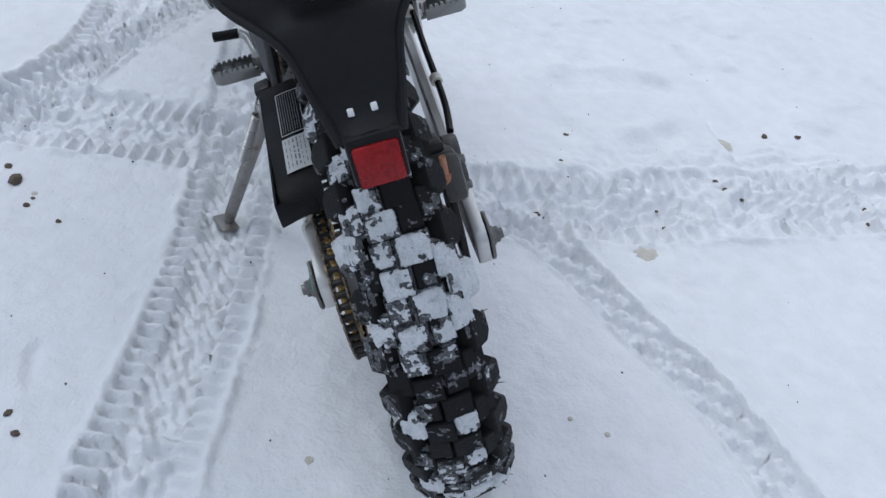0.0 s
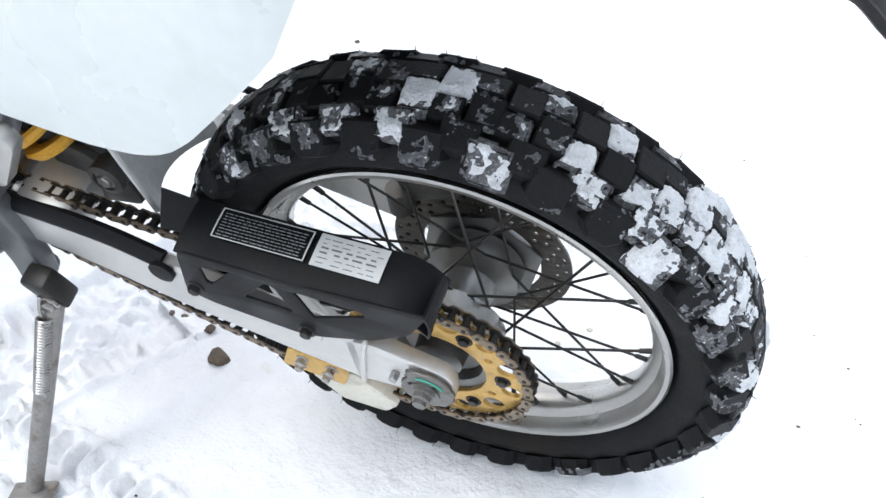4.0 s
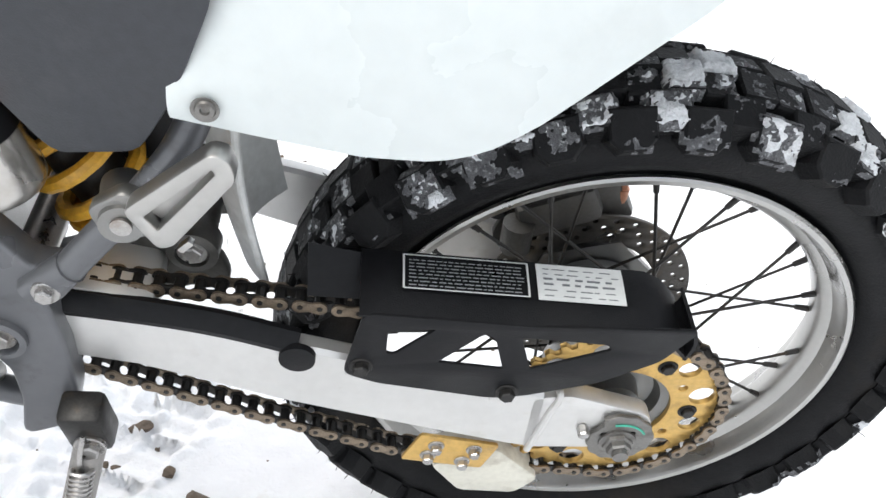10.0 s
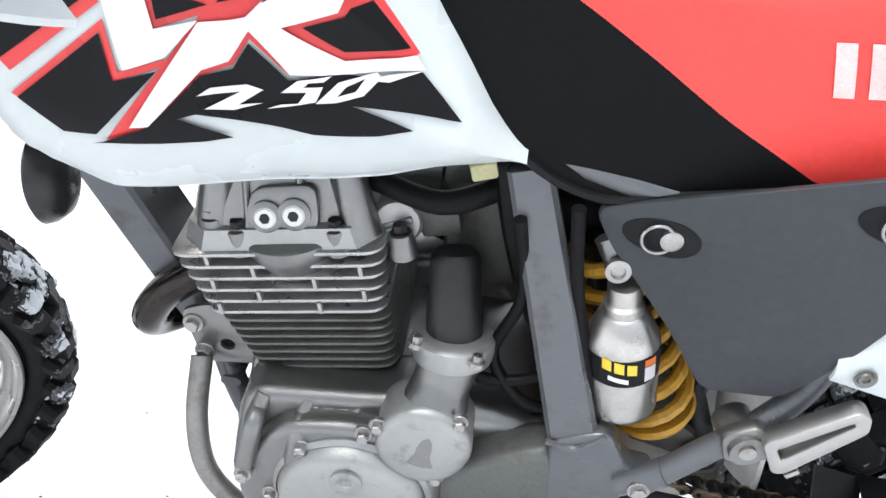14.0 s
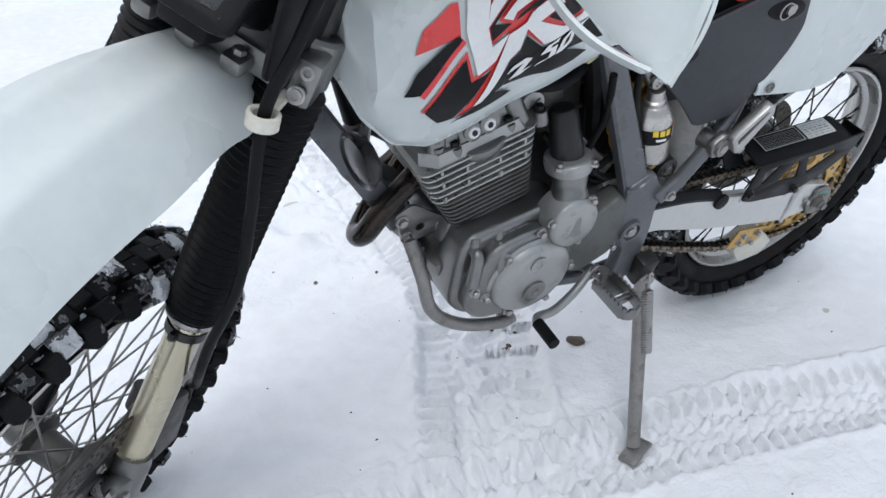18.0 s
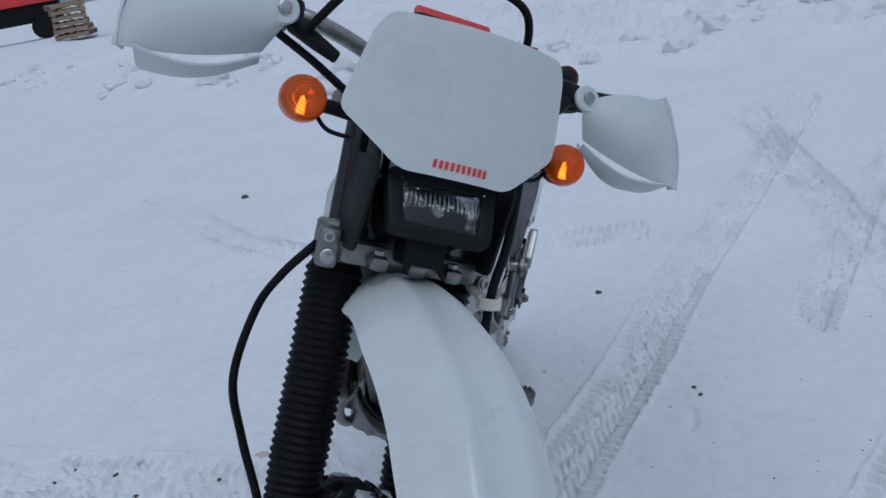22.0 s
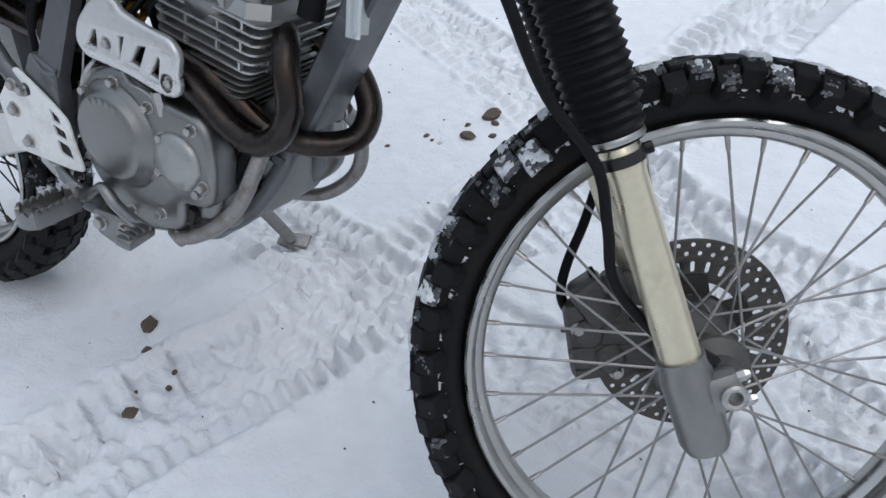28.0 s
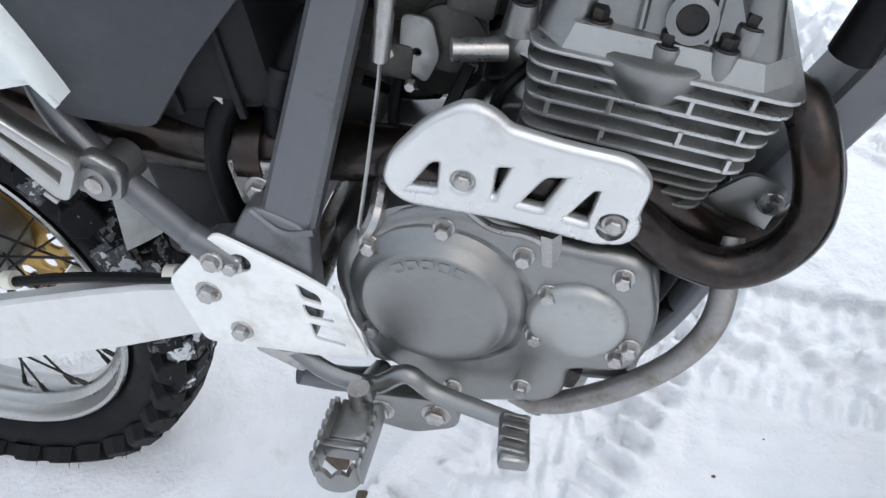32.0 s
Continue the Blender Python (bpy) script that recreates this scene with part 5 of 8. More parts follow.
for p, a in (((0.684, -0.075, 0.368), (-1, -0.3, 0)),):
    bm = rod(p, Vector(p) + Vector((-0.035, -0.012, 0.004)), 0.0085, segs=12)
    part("decompressor_joint", bm, STEEL, head)
# carburettor, intake, throttle linkage
# carburettor pieces take the casting whose colour holds the shade behind the cylinder
bm = box((0.075, 0.07, 0.11), (0.620, 0.0, 0.370), (0, 8, 0), 0.012)
rod((0.66, 0, 0.385), (0.71, 0, 0.375), 0.026, bm=bm)
carb = part("carburettor", bm, CARB, bike, "grimy grey carburettor, darkened for the shade behind the cylinder")
part("intake_boot", rod((0.60, 0, 0.385), (0.52, 0, 0.40), 0.030, 0.036, 20), RUBBER_SOFT, carb)
part("float_bowl", lathe([(0.030, 0), (0.034, 0.02), (0.034, 0.045)], (0.622, 0, 0.300), (0, 0, 1), 20), CARB, carb)
part("throttle_drum", lathe([(0.026, 0), (0.026, 0.004), (0.02, 0.006), (0.02, 0.010), (0.026, 0.012), (0.026, 0.016), (0.006, 0.018)], (0.640, -0.040, 0.362), (0, -1, 0), 28), CARB, carb)
for s in (1, -1):
    part("carb_joint", box((0.035, 0.018, 0.030), (0.660, s * 0.055, 0.398), (0, 15, 0), 0.005), CARB, carb)
part("air_box", box((0.22, 0.16, 0.19), (0.405, -0.02, 0.40), (0, -6, 0), 0.02), BLACK, bike, "black plastic air box behind the side covers")
for k in range(4):
    part("air_box_rib", box((0.006, 0.006, 0.17), (0.335 + 0.05 * k, -0.102, 0.40), (0, -6, 0), 0.001), BLACK, bike)
part("breather_tube", hose([(0.548, -0.070, 0.385), (0.528, -0.078, 0.352), (0.515, -0.080, 0.330), (0.507, -0.080, 0.290)], 0.011, 12, 5), RUBBER_SOFT, bike, "black breather tube with a folded end")
part("breather_cap", lathe([(0.014, 0), (0.016, 0.004), (0.016, 0.030), (0.012, 0.034)], (0.513, -0.080, 0.318), (0.3, 0, 1), 18), BLACK, bike)
part("drain_plug", rod((0.484, -0.075, 0.336), (0.470, -0.092, 0.322), 0.013, 0.011, 14), CAST_GREY, bike)
part("linkage_arm", plate(rounded([(0.610, 0.384), (0.604, 0.346), (0.622, 0.330), (0.634, 0.352), (0.630, 0.380)], 0.006), [circle(0.618, 0.355, 0.004, 10)], 0.003, 0.0006), CAST_GREY, carb, m=side(-0.062))
part("choke_block", box((0.034, 0.040, 0.030), (0.598, -0.046, 0.348), (0, 10, 0), 0.005), CARB, carb)
for p in ((0.612, -0.066, 0.330), (0.655, -0.052, 0.340), (0.600, -0.068, 0.358)):
    bolt(p, -Y_AXIS, 0.0045, 0.005, carb, STEEL, washer=False)
for pts in ([(0.655, -0.06, 0.345), (0.64, -0.085, 0.315), (0.63, -0.08, 0.285)], [(0.60, -0.05, 0.33), (0.595, -0.065, 0.30), (0.60, -0.07, 0.262)], [(0.70, -0.06, 0.35), (0.68, -0.075, 0.335), (0.67, -0.065, 0.30)]):
    part("drain_hose", hose(pts, 0.0048, 8, 5), RUBBER_SOFT, carb)
for pts in ([(0.74, -0.085, 0.085), (0.775, -0.085, 0.105), (0.80, -0.075, 0.150), (0.822, -0.065, 0.200)], [(0.72, -0.07, 0.070), (0.775, -0.06, 0.080), (0.815, -0.055, 0.125)]):
    part("oil_line", hose(pts, 0.008, 10, 5), RUBBER_SOFT, bike, "black oil line ahead of the engine")
part("oil_joint", box((0.030, 0.030, 0.026), (0.734, -0.098, 0.080), (0, 20, 0), 0.006), DARK_STEEL, bike)
bolt((0.716, -0.112, 0.083), -Y_AXIS, 0.0065, 0.007, engine, STEEL)
STARTER = material("dark_grey_enamel", (0.014, 0.0145, 0.015), 0.5, 0.1, vary=0.2, scale=20)
part("starter_motor", lathe([(0.020, 0), (0.0245, 0.002), (0.0235, 0.030), (0.0225, 0.034), (0.0215, 0.070), (0.017, 0.076), (0.008, 0.078)], (0.635, 0.090, 0.304), (0.12, -0.30, 1), 28), STARTER, bike, "black starter motor standing behind the cylinder")
part("starter_flange", lathe([(0.026, 0), (0.034, 0.003), (0.0355, 0.010), (0.0355, 0.022), (0.030, 0.026)], (0.634, 0.097, 0.284), (0.06, -0.20, 1), 32), CAST_GREY, engine)
for a in (0.4, 2.2):
    bolt((0.634 + 0.034 * math.cos(a), 0.099 + 0.034 * math.sin(a) * 0.9, 0.308), (-0.06, -0.14, 1), 0.005, 0.006, engine, STEEL)
part("starter_neck", hose([(0.648, 0.118, 0.215), (0.644, 0.122, 0.245), (0.640, 0.112, 0.268), (0.635, 0.101, 0.290)], 0.03, 24, 5, radii=[0.040, 0.031, 0.025, 0.027]), CAST, engine)
part("starter_gear_cover", lathe([(0.042, -0.04), (0.042, 0.0), (0.039, 0.006), (0.034, 0.0085), (0, 0.009)], (0.648, 0.146, 0.226), (0, 1, 0.05), 40), CAST_GREY, engine, "round grey starter gear cover")
for a in (20, 130, 250):
    bolt((0.648 + 0.043 * math.cos(radians(a)), 0.146, 0.226 + 0.043 * math.sin(radians(a))), Y_AXIS, 0.0052, 0.006, engine, STEEL)
# generator cover, left
gen = part("generator_cover", lathe([(0.070, -0.06), (0.070, -0.012), (0.065, 0.0), (0.061, 0.004), (0.054, 0.0075), (0.040, 0.0100), (0.020, 0.0112), (0, 0.0115)], (0.707, 0.152, 0.140), (0, 1, -0.03), 56), CAST_GREY, engine, "round grey generator cover with worn paint")
part("cover_lip", lathe([(0.0705, -0.020), (0.073, -0.016), (0.073, -0.011), (0.069, -0.007)], (0.707, 0.152, 0.140), (0, 1, -0.03), 56, cap=False), CAST_GREY, gen)
part("left_case", plate(rounded([(0.816, 0.104), (0.813, 0.140), (0.806, 0.196), (0.800, 0.218), (0.700, 0.228), (0.655, 0.236), (0.632, 0.200), (0.640, 0.095), (0.715, 0.060), (0.790, 0.074)], 0.018), [], 0.066, 0.012), CAST, gen, m=side(0.086))
part("left_case_shoulder", plate(rounded([(0.806, 0.112), (0.798, 0.160), (0.770, 0.206), (0.716, 0.216), (0.640, 0.206), (0.634, 0.120), (0.712, 0.066), (0.785, 0.082)], 0.018), [], 0.040, 0.010), CAST, gen, m=side(0.121))
part("cap", lathe([(0.019, 0), (0.019, 0.004), (0.014, 0.0055), (0.007, 0.004), (0.006, 0.002), (0, 0.002)], (0.711, 0.163, 0.128), (0, 1, -0.03), 32), CAST, gen)
part("inspection_plug", lathe([(0.0145, 0), (0.0145, 0.003), (0.010, 0.004), (0.005, 0.003), (0.004, 0.001), (0, 0.001)], (0.710, 0.1615, 0.181), (0, 1, 0.0), 24), CAST_GREY, gen)
for k in range(5):     # cast maker's mark as plain raised bars
    a = radians(62 + 14 * k)
    part("raised_mark", box((0.0075, 0.0012, 0.006), (0.707 + 0.045 * math.cos(a), 0.1613, 0.140 + 0.045 * math.sin(a)), (0, 90 - math.degrees(a), 0), 0.0004), CAST, gen)
for x, z in ((0.754, 0.195), (0.700, 0.224), (0.640, 0.195), (0.632, 0.130), (0.668, 0.074), (0.735, 0.072), (0.782, 0.125)):
    bolt((x, 0.1425, z), Y_AXIS, 0.0058, 0.007, gen, STEEL)
sc = part("sprocket_cover", plate(rounded([(0.632, 0.150), (0.606, 0.180), (0.537, 0.216), (0.523, 0.150), (0.545, 0.112), (0.606, 0.092)], 0.016), [], 0.044, 0.010), COVER, engine, "smooth grey front sprocket cover", m=side(0.112))
for x, z in ((0.622, 0.190), (0.540, 0.12)):
    bolt((x, 0.132, z), Y_AXIS, 0.0055, 0.007, sc, STEEL)
for x0, x1 in ((0.757, 0.762), (0.712, 0.715), (0.797, 0.806)):
    part("case_rib", hose([(x0 - 0.004, 0.112, 0.224), (x0, 0.120, 0.212), (x0 + 0.002, 0.134, 0.204), (x1, 0.140, 0.160)], 0.0075, 12, 4, radii=[0.008, 0.009, 0.010]), CAST, engine)
    bolt((x1, 0.147, 0.152), (0, 1, 0.1), 0.0058, 0.006, engine, STEEL)
for k in range(4):     # cast digits as plain raised bars
    part("raised_mark", box((0.009, 0.0014, 0.007), (0.748 - 0.013 * k, 0.1192, 0.219 + 0.001 * k), (0, 8, 0), 0.0004), CAST_GREY, engine)
# clutch cover and oil filter cover, right
cc = part("clutch_cover", lathe([(0.078, -0.03), (0.0765, 0.000), (0.0735, 0.006), (0.066, 0.0125), (0.0605, 0.0165), (0.0590, 0.0205), (0.0560, 0.0232), (0.045, 0.0242), (0.030, 0.0250), (0.015, 0.0254), (0.004, 0.0255), (0, 0.0255)], (0.634, -0.116, 0.172), (0, -1, 0), 64), CAST, engine, "large round cast clutch cover, scratched")
part("case_cover", plate(rounded([(0.570, 0.205), (0.600, 0.240), (0.645, 0.256), (0.690, 0.245), (0.725, 0.228), (0.785, 0.220), (0.795, 0.170), (0.785, 0.115), (0.730, 0.110), (0.726, 0.065), (0.650, 0.050), (0.580, 0.095), (0.560, 0.140)], 0.016), [], 0.056, 0.011), CAST, cc, m=side(-0.095))
part("case_fillet", lathe([(0.090, -0.03), (0.088, -0.004), (0.082, 0.001), (0.076, 0.004)], (0.636, -0.119, 0.172), (0, -1, 0), 56), CAST, cc)
part("filter_boss", lathe([(0.052, -0.03), (0.050, -0.004), (0.044, 0.002), (0.040, 0.003)], (0.744, -0.119, 0.163), (0, -1, 0), 44), CAST, cc)
part("oil_filter_cover", lathe([(0.0405, -0.02), (0.040, 0.001), (0.0375, 0.0055), (0.034, 0.0085), (0.020, 0.0105), (0, 0.011)], (0.744, -0.122, 0.163), (0, -1, 0), 40), CAST_GREY, cc, "smooth oil filter cover")
for k in range(5):
    a = radians(118 - 14 * k)
    part("raised_mark", box((0.0085, 0.0014, 0.009), (0.634 + 0.050 * math.cos(a), -0.1396, 0.172 + 0.050 * math.sin(a)), (0, 90 - math.degrees(a), 0), 0.0004), CAST, cc)
for x, z in ((0.584, 0.222), (0.644, 0.246), (0.703, 0.226), (0.575, 0.128), (0.722, 0.190), (0.776, 0.214), (0.786, 0.140), (0.700, 0.075), (0.640, 0.062), (0.712, 0.142), (0.776, 0.128)):
    bolt((x, -0.123, z), -Y_AXIS, 0.0062, 0.008, cc, STEEL)
part("clutch_arm", hose([(0.590, -0.090, 0.262), (0.590, -0.118, 0.245), (0.578, -0.118, 0.225)], 0.007, 8, 4), STEEL, engine)
part("clutch_cable", hose([(0.605, -0.095, 0.42), (0.603, -0.100, 0.37), (0.590, -0.112, 0.30), (0.575, -0.118, 0.232)], 0.0016, 6, 6), STEEL, engine)
part("cable_adjuster", rod((0.612, -0.090, 0.43), (0.603, -0.100, 0.368), 0.0075, 0.006, 10), STEEL, engine)
part("oil_pipe", hose([(0.66, -0.118, 0.262), (0.68, -0.125, 0.252), (0.705, -0.125, 0.248), (0.722, -0.122, 0.236)], 0.0035, 8, 5), STEEL, engine)
part("oil_union", rod((0.722, -0.118, 0.220), (0.722, -0.122, 0.252), 0.0085, segs=6), STEEL, engine)
# hoses and looms round the intake
for i, pts in enumerate((
    [(0.60, 0.105, 0.44), (0.585, 0.095, 0.36), (0.60, 0.09, 0.29), (0.57, 0.10, 0.25), (0.53, 0.10, 0.24)],
    [(0.56, 0.11, 0.46), (0.545, 0.105, 0.38), (0.52, 0.115, 0.30), (0.497, 0.12, 0.22), (0.475, 0.122, 0.12)],
    [(0.66, 0.06, 0.33), (0.62, 0.09, 0.27), (0.58, 0.095, 0.265), (0.54, 0.09, 0.28)],
    [(0.60, 0.05, 0.25), (0.56, 0.085, 0.225), (0.52, 0.08, 0.24)],
    [(0.72, 0.045, 0.42), (0.66, 0.075, 0.425), (0.61, 0.06, 0.44)],
    [(0.487, -0.085, 0.335), (0.467, -0.095, 0.304), (0.456, -0.095, 0.255), (0.460, -0.092, 0.205), (0.475, -0.085, 0.190)],
    [(0.66, -0.05, 0.47), (0.63, -0.055, 0.42), (0.61, -0.05, 0.40)],
)):
    part("hose", hose(pts, 0.0055 if i not in (4, 5) else 0.010, 10, 6), RUBBER_SOFT, bike)
part("loom_connector", box((0.020, 0.022, 0.014), (0.633, 0.082, 0.468), (0, 15, 10), 0.002), material("yellowed_connector", (0.42, 0.40, 0.22), 0.5), bike)
part("loom", hose([(0.62, 0.06, 0.50), (0.60, 0.07, 0.42), (0.575, 0.06, 0.34), (0.56, 0.05, 0.30)], 0.014, 8, 5), RUBBER_SOFT, bike)

# ---- exhaust ----
P1 = [(0.842, -0.030, 0.318), (0.876, -0.056, 0.334), (0.893, -0.078, 0.306), (0.900, -0.084, 0.256), (0.882, -0.088, 0.220), (0.848, -0.092, 0.206), (0.808, -0.096, 0.222), (0.770, -0.104, 0.260), (0.70, -0.108, 0.290), (0.62, -0.090, 0.285), (0.54, -0.075, 0.272), (0.44, -0.075, 0.272), (0.36, -0.085, 0.30), (0.28, -0.105, 0.345)]
P2 = [(0.842, 0.032, 0.306), (0.874, 0.042, 0.290), (0.906, 0.044, 0.262), (0.926, 0.036, 0.224), (0.924, 0.006, 0.196), (0.886, -0.034, 0.194), (0.842, -0.058, 0.210), (0.800, -0.072, 0.248), (0.765, -0.082, 0.275), (0.70, -0.090, 0.296)]
exhaust = part("exhaust_header", hose(P1, 0.0165, 16, 6, radii=[0.0165, 0.0165, 0.0165, 0.0165, 0.0165, 0.0165, 0.0165, 0.0165, 0.02, 0.022, 0.024, 0.026, 0.03, 0.032]), EXHAUST, bike, "heat-stained brown exhaust headers sweeping to the right side")
part("second_header", hose(P2, 0.0165, 16, 6), EXHAUST, exhaust)
for s in (1, -1):
    part("header_flange", lathe([(0.030, 0), (0.032, 0.004), (0.024, 0.012)], (0.836, s * 0.031, 0.314), (1, -0.1 * s, 0.0), 24), CAST, exhaust)
    bolt((0.842, s * 0.062, 0.318), (1, 0, 0), 0.006, 0.010, exhaust, STEEL)
part("silencer", hose([(0.30, -0.100, 0.338), (0.20, -0.118, 0.37), (0.06, -0.122, 0.42), (-0.08, -0.115, 0.47)], 0.045, 20, 5, radii=[0.034, 0.046, 0.048, 0.044]), BLACK_GLOSS, exhaust, "matt black silencer under the seat")
part("heat_clamp", lathe([(0.030, 0), (0.030, 0.022)], (0.475, -0.075, 0.270), (1, 0, 0), 24), EXHAUST, exhaust)
bolt((0.492, -0.104, 0.250), -Y_AXIS, 0.0085, 0.008, exhaust, STEEL)
part("exhaust_bracket", plate(rounded([(0.515, 0.275), (0.47, 0.275), (0.475, 0.232), (0.505, 0.232)], 0.005), [], 0.004, 0.001), STEEL, exhaust, m=side(-0.101))
hs_out = [(0.606, 0.296), (0.614, 0.322), (0.640, 0.350), (0.668, 0.364), (0.684, 0.358), (0.694, 0.347), (0.732, 0.337), (0.778, 0.328), (0.789, 0.313), (0.777, 0.262), (0.760, 0.258), (0.695, 0.272), (0.618, 0.280)]
hs_holes = [rounded(h, 0.004, 2) for h in ([(0.624, 0.295), (0.641, 0.317), (0.650, 0.317), (0.647, 0.294)], [(0.681, 0.293), (0.685, 0.316), (0.700, 0.317), (0.689, 0.292)],
                                             [(0.701, 0.289), (0.718, 0.311), (0.735, 0.312), (0.720, 0.285)], [(0.732, 0.281), (0.750, 0.304), (0.757, 0.302), (0.751, 0.276)])]
def widen(h, k):
    cx, cz = sum(p[0] for p in h) / len(h), sum(p[1] for p in h) / len(h)
    return [(cx + (x - cx) * k, cz + (z - cz) * k) for x, z in h]


hs_holes = [widen(h, 1.42) for h in hs_holes] + [circle(0.664, 0.303, 0.0125, 16), circle(0.766, 0.276, 0.0125, 16)]
bm = plate([(x + 0.005 * max(-1, min(1, (0.70 - x) / 0.08)), z + 0.004 * max(-1, min(1, (0.306 - z) / 0.03))) for x, z in rounded(hs_out, 0.014, 4)], hs_holes, 0.013, 0.0055)
hs = part("heat_shield", bm, SILVER, exhaust, "silver pressed heat shield with slanted slots", m=side(-0.1345))
for x, z in ((0.664, 0.303), (0.766, 0.276)):
    bolt((x, -0.137, z), -Y_AXIS, 0.0062, 0.005, hs, STEEL)
# white pivot guard, right
pg_out = [(0.410, 0.174), (0.464, 0.232), (0.498, 0.214), (0.530, 0.196), (0.558, 0.176), (0.562, 0.150), (0.574, 0.106), (0.545, 0.103), (0.425, 0.104)]
pg_holes = [circle(0.479, 0.203, 0.0105, 16)] + [rounded(h, 0.003, 2) for h in ([(0.524, 0.186), (0.540, 0.176), (0.541, 0.166), (0.526, 0.170)], [(0.526, 0.163), (0.546, 0.158), (0.548, 0.146), (0.528, 0.149)], [(0.529, 0.141), (0.550, 0.136), (0.554, 0.119), (0.531, 0.124)])]
pg_holes = pg_holes[:1] + [widen(h, 1.25) for h in pg_holes[1:]]
pg = part("pivot_guard", plate(rounded(pg_out, 0.008), pg_holes, 0.004, 0.001), WHITE_SHIELD, bike, "white painted frame guard plate over the swingarm pivot", m=side(-0.139))
for x, z, r in ((0.472, 0.200, 0.008), (0.443, 0.166, 0.010), (0.463, 0.123, 0.009)):
    bolt((x, -0.141, z), -Y_AXIS, r * 0.8, 0.007, pg, STEEL)

# ---- shock absorber ----
shock = part("shock_reservoir", lathe([(0.010, 0), (0.0275, 0.002), (0.0300, 0.006), (0.0305, 0.010), (0.0305, 0.078), (0.0290, 0.084), (0.0195, 0.106), (0.0165, 0.108), (0.0165, 0.116), (0.0135, 0.118), (0.0130, 0.134)], (0.484, 0.100, 0.262), (0.20, 0.02, 0.98), 36), material("polished_aluminium", (0.50, 0.485, 0.46), 0.34, 0.95, vary=0.08, scale=12, dirt=(0.4, 0.37, 0.33), dirt_amount=0.2, dirt_scale=20), bike, "polished aluminium shock reservoir with a black and yellow sticker")
RES_AX = Vector((0.20, 0.02, 0.98)).normalized()
part("sticker", lathe([(0.0308, 0.050), (0.0308, 0.078)], (0.484, 0.100, 0.262), RES_AX, 36, cap=False), BLACK_DECAL, shock)


def res_mark(a0, a1, h0, h1, mat, name="sticker_mark"):
    a, b, dd = ortho(RES_AX)
    def f(u, v):
        w = lerp(a0, a1, u)
        return Vector((0.484, 0.100, 0.262)) + dd * lerp(h0 + 0.006, h1 + 0.006, v) + (Vector((1, 0, 0)) * math.sin(w) + Vector((0, 1, 0)) * math.cos(w)) * 0.0312
    part(name, grid_skin(f, 6, 2, thick=0.0003), mat, shock)


for k in range(3):
    res_mark(0.62 - 0.34 * k, 0.36 - 0.34 * k, 0.058, 0.069, YELLOW)
res_mark(0.45, -0.10, 0.048, 0.0525, WHITE_DECAL)
res_mark(-0.55, -0.95, 0.066, 0.073, material("orange_decal", (0.75, 0.18, 0.04), 0.4))
res_mark(-0.55, -0.95, 0.050, 0.065, LABEL)
part("banjo_bolt", lathe([(0.010, 0), (0.010, 0.006), (0.006, 0.007), (0.005, 0.004), (0, 0.004)], (0.520, 0.106, 0.409), (0, 1, 0.1), 20), STEEL, shock)
part("reservoir_pipe", rod((0.512, 0.098, 0.398), (0.530, 0.088, 0.425), 0.011, 0.011, 14), CAST, shock)
pts = []
A0, A1 = Vector((0.520, 0.042, 0.400)), Vector((0.436, 0.038, 0.205))
a, b, dd = ortho(A1 - A0)
for k in range(7 * 16 + 1):
    t = k / (7 * 16)
    w = 2 * math.pi * k / 16
    pts.append(A0.lerp(A1, t) + (a * math.cos(w) + b * math.sin(w)) * 0.037)
part("spring", hose(pts, 0.0068, 8, 1), YELLOW_SPRING, shock, "dirty yellow coil spring")
part("damper_body", rod(A0, A1, 0.024, segs=20), DARK_STEEL, shock)
part("spring_seat", lathe([(0.040, 0), (0.042, 0.004), (0.036, 0.014)], A1 - dd * 0.004, dd, 28), YELLOW_SPRING, shock)
part("linkage", plate(rounded([(0.46, 0.19), (0.40, 0.175), (0.38, 0.11), (0.44, 0.10)], 0.02), [circle(0.415, 0.14, 0.008)], 0.05, 0.004), CAST, bike, m=side(0.02))
# inner mudguard in front of the rear tyre, bowed ahead in the middle
def flap(u, v):
    y = lerp(-0.074, 0.070, v)
    bow = 1 - (y / 0.074) ** 2
    return Vector((0.316 + 0.050 * bow * (1 - 0.35 * u) + 0.012 * math.sin(math.pi * u), y * (1 - 0.10 * u), lerp(0.400, 0.128, u)))


part("inner_mudguard", grid_skin(flap, 18, 14, thick=0.003), MUDFLAP, bike, "grey translucent inner mudguard ahead of the rear wheel")
part("flap_rib", hose([flap(u, 1.0) for u in (0.05, 0.3, 0.6, 0.98)], 0.0035, 8, 5), MUDFLAP, bike)
knuckle = part("linkage_knuckle", lathe([(0.010, -0.062), (0.021, -0.060), (0.022, -0.04), (0.016, -0.03), (0.016, 0.03), (0.022, 0.04), (0.021, 0.060), (0.014, 0.062), (0.012, 0.056), (0, 0.056)], (0.378, 0, 0.163), (0, 1, 0), 28), CARB, bike, "grimy suspension linkage knuckle")
for y in (0.045, -0.045):
    part("linkage_arm", plate(rounded([(0.358, 0.150), (0.352, 0.120), (0.430, 0.112), (0.452, 0.150), (0.440, 0.205), (0.400, 0.190)], 0.012), [circle(0.42, 0.15, 0.007, 12)], 0.012, 0.002), CARB, knuckle, m=side(y))
bolt((0.378, 0.058, 0.163), Y_AXIS, 0.009, 0.005, knuckle, STEEL)
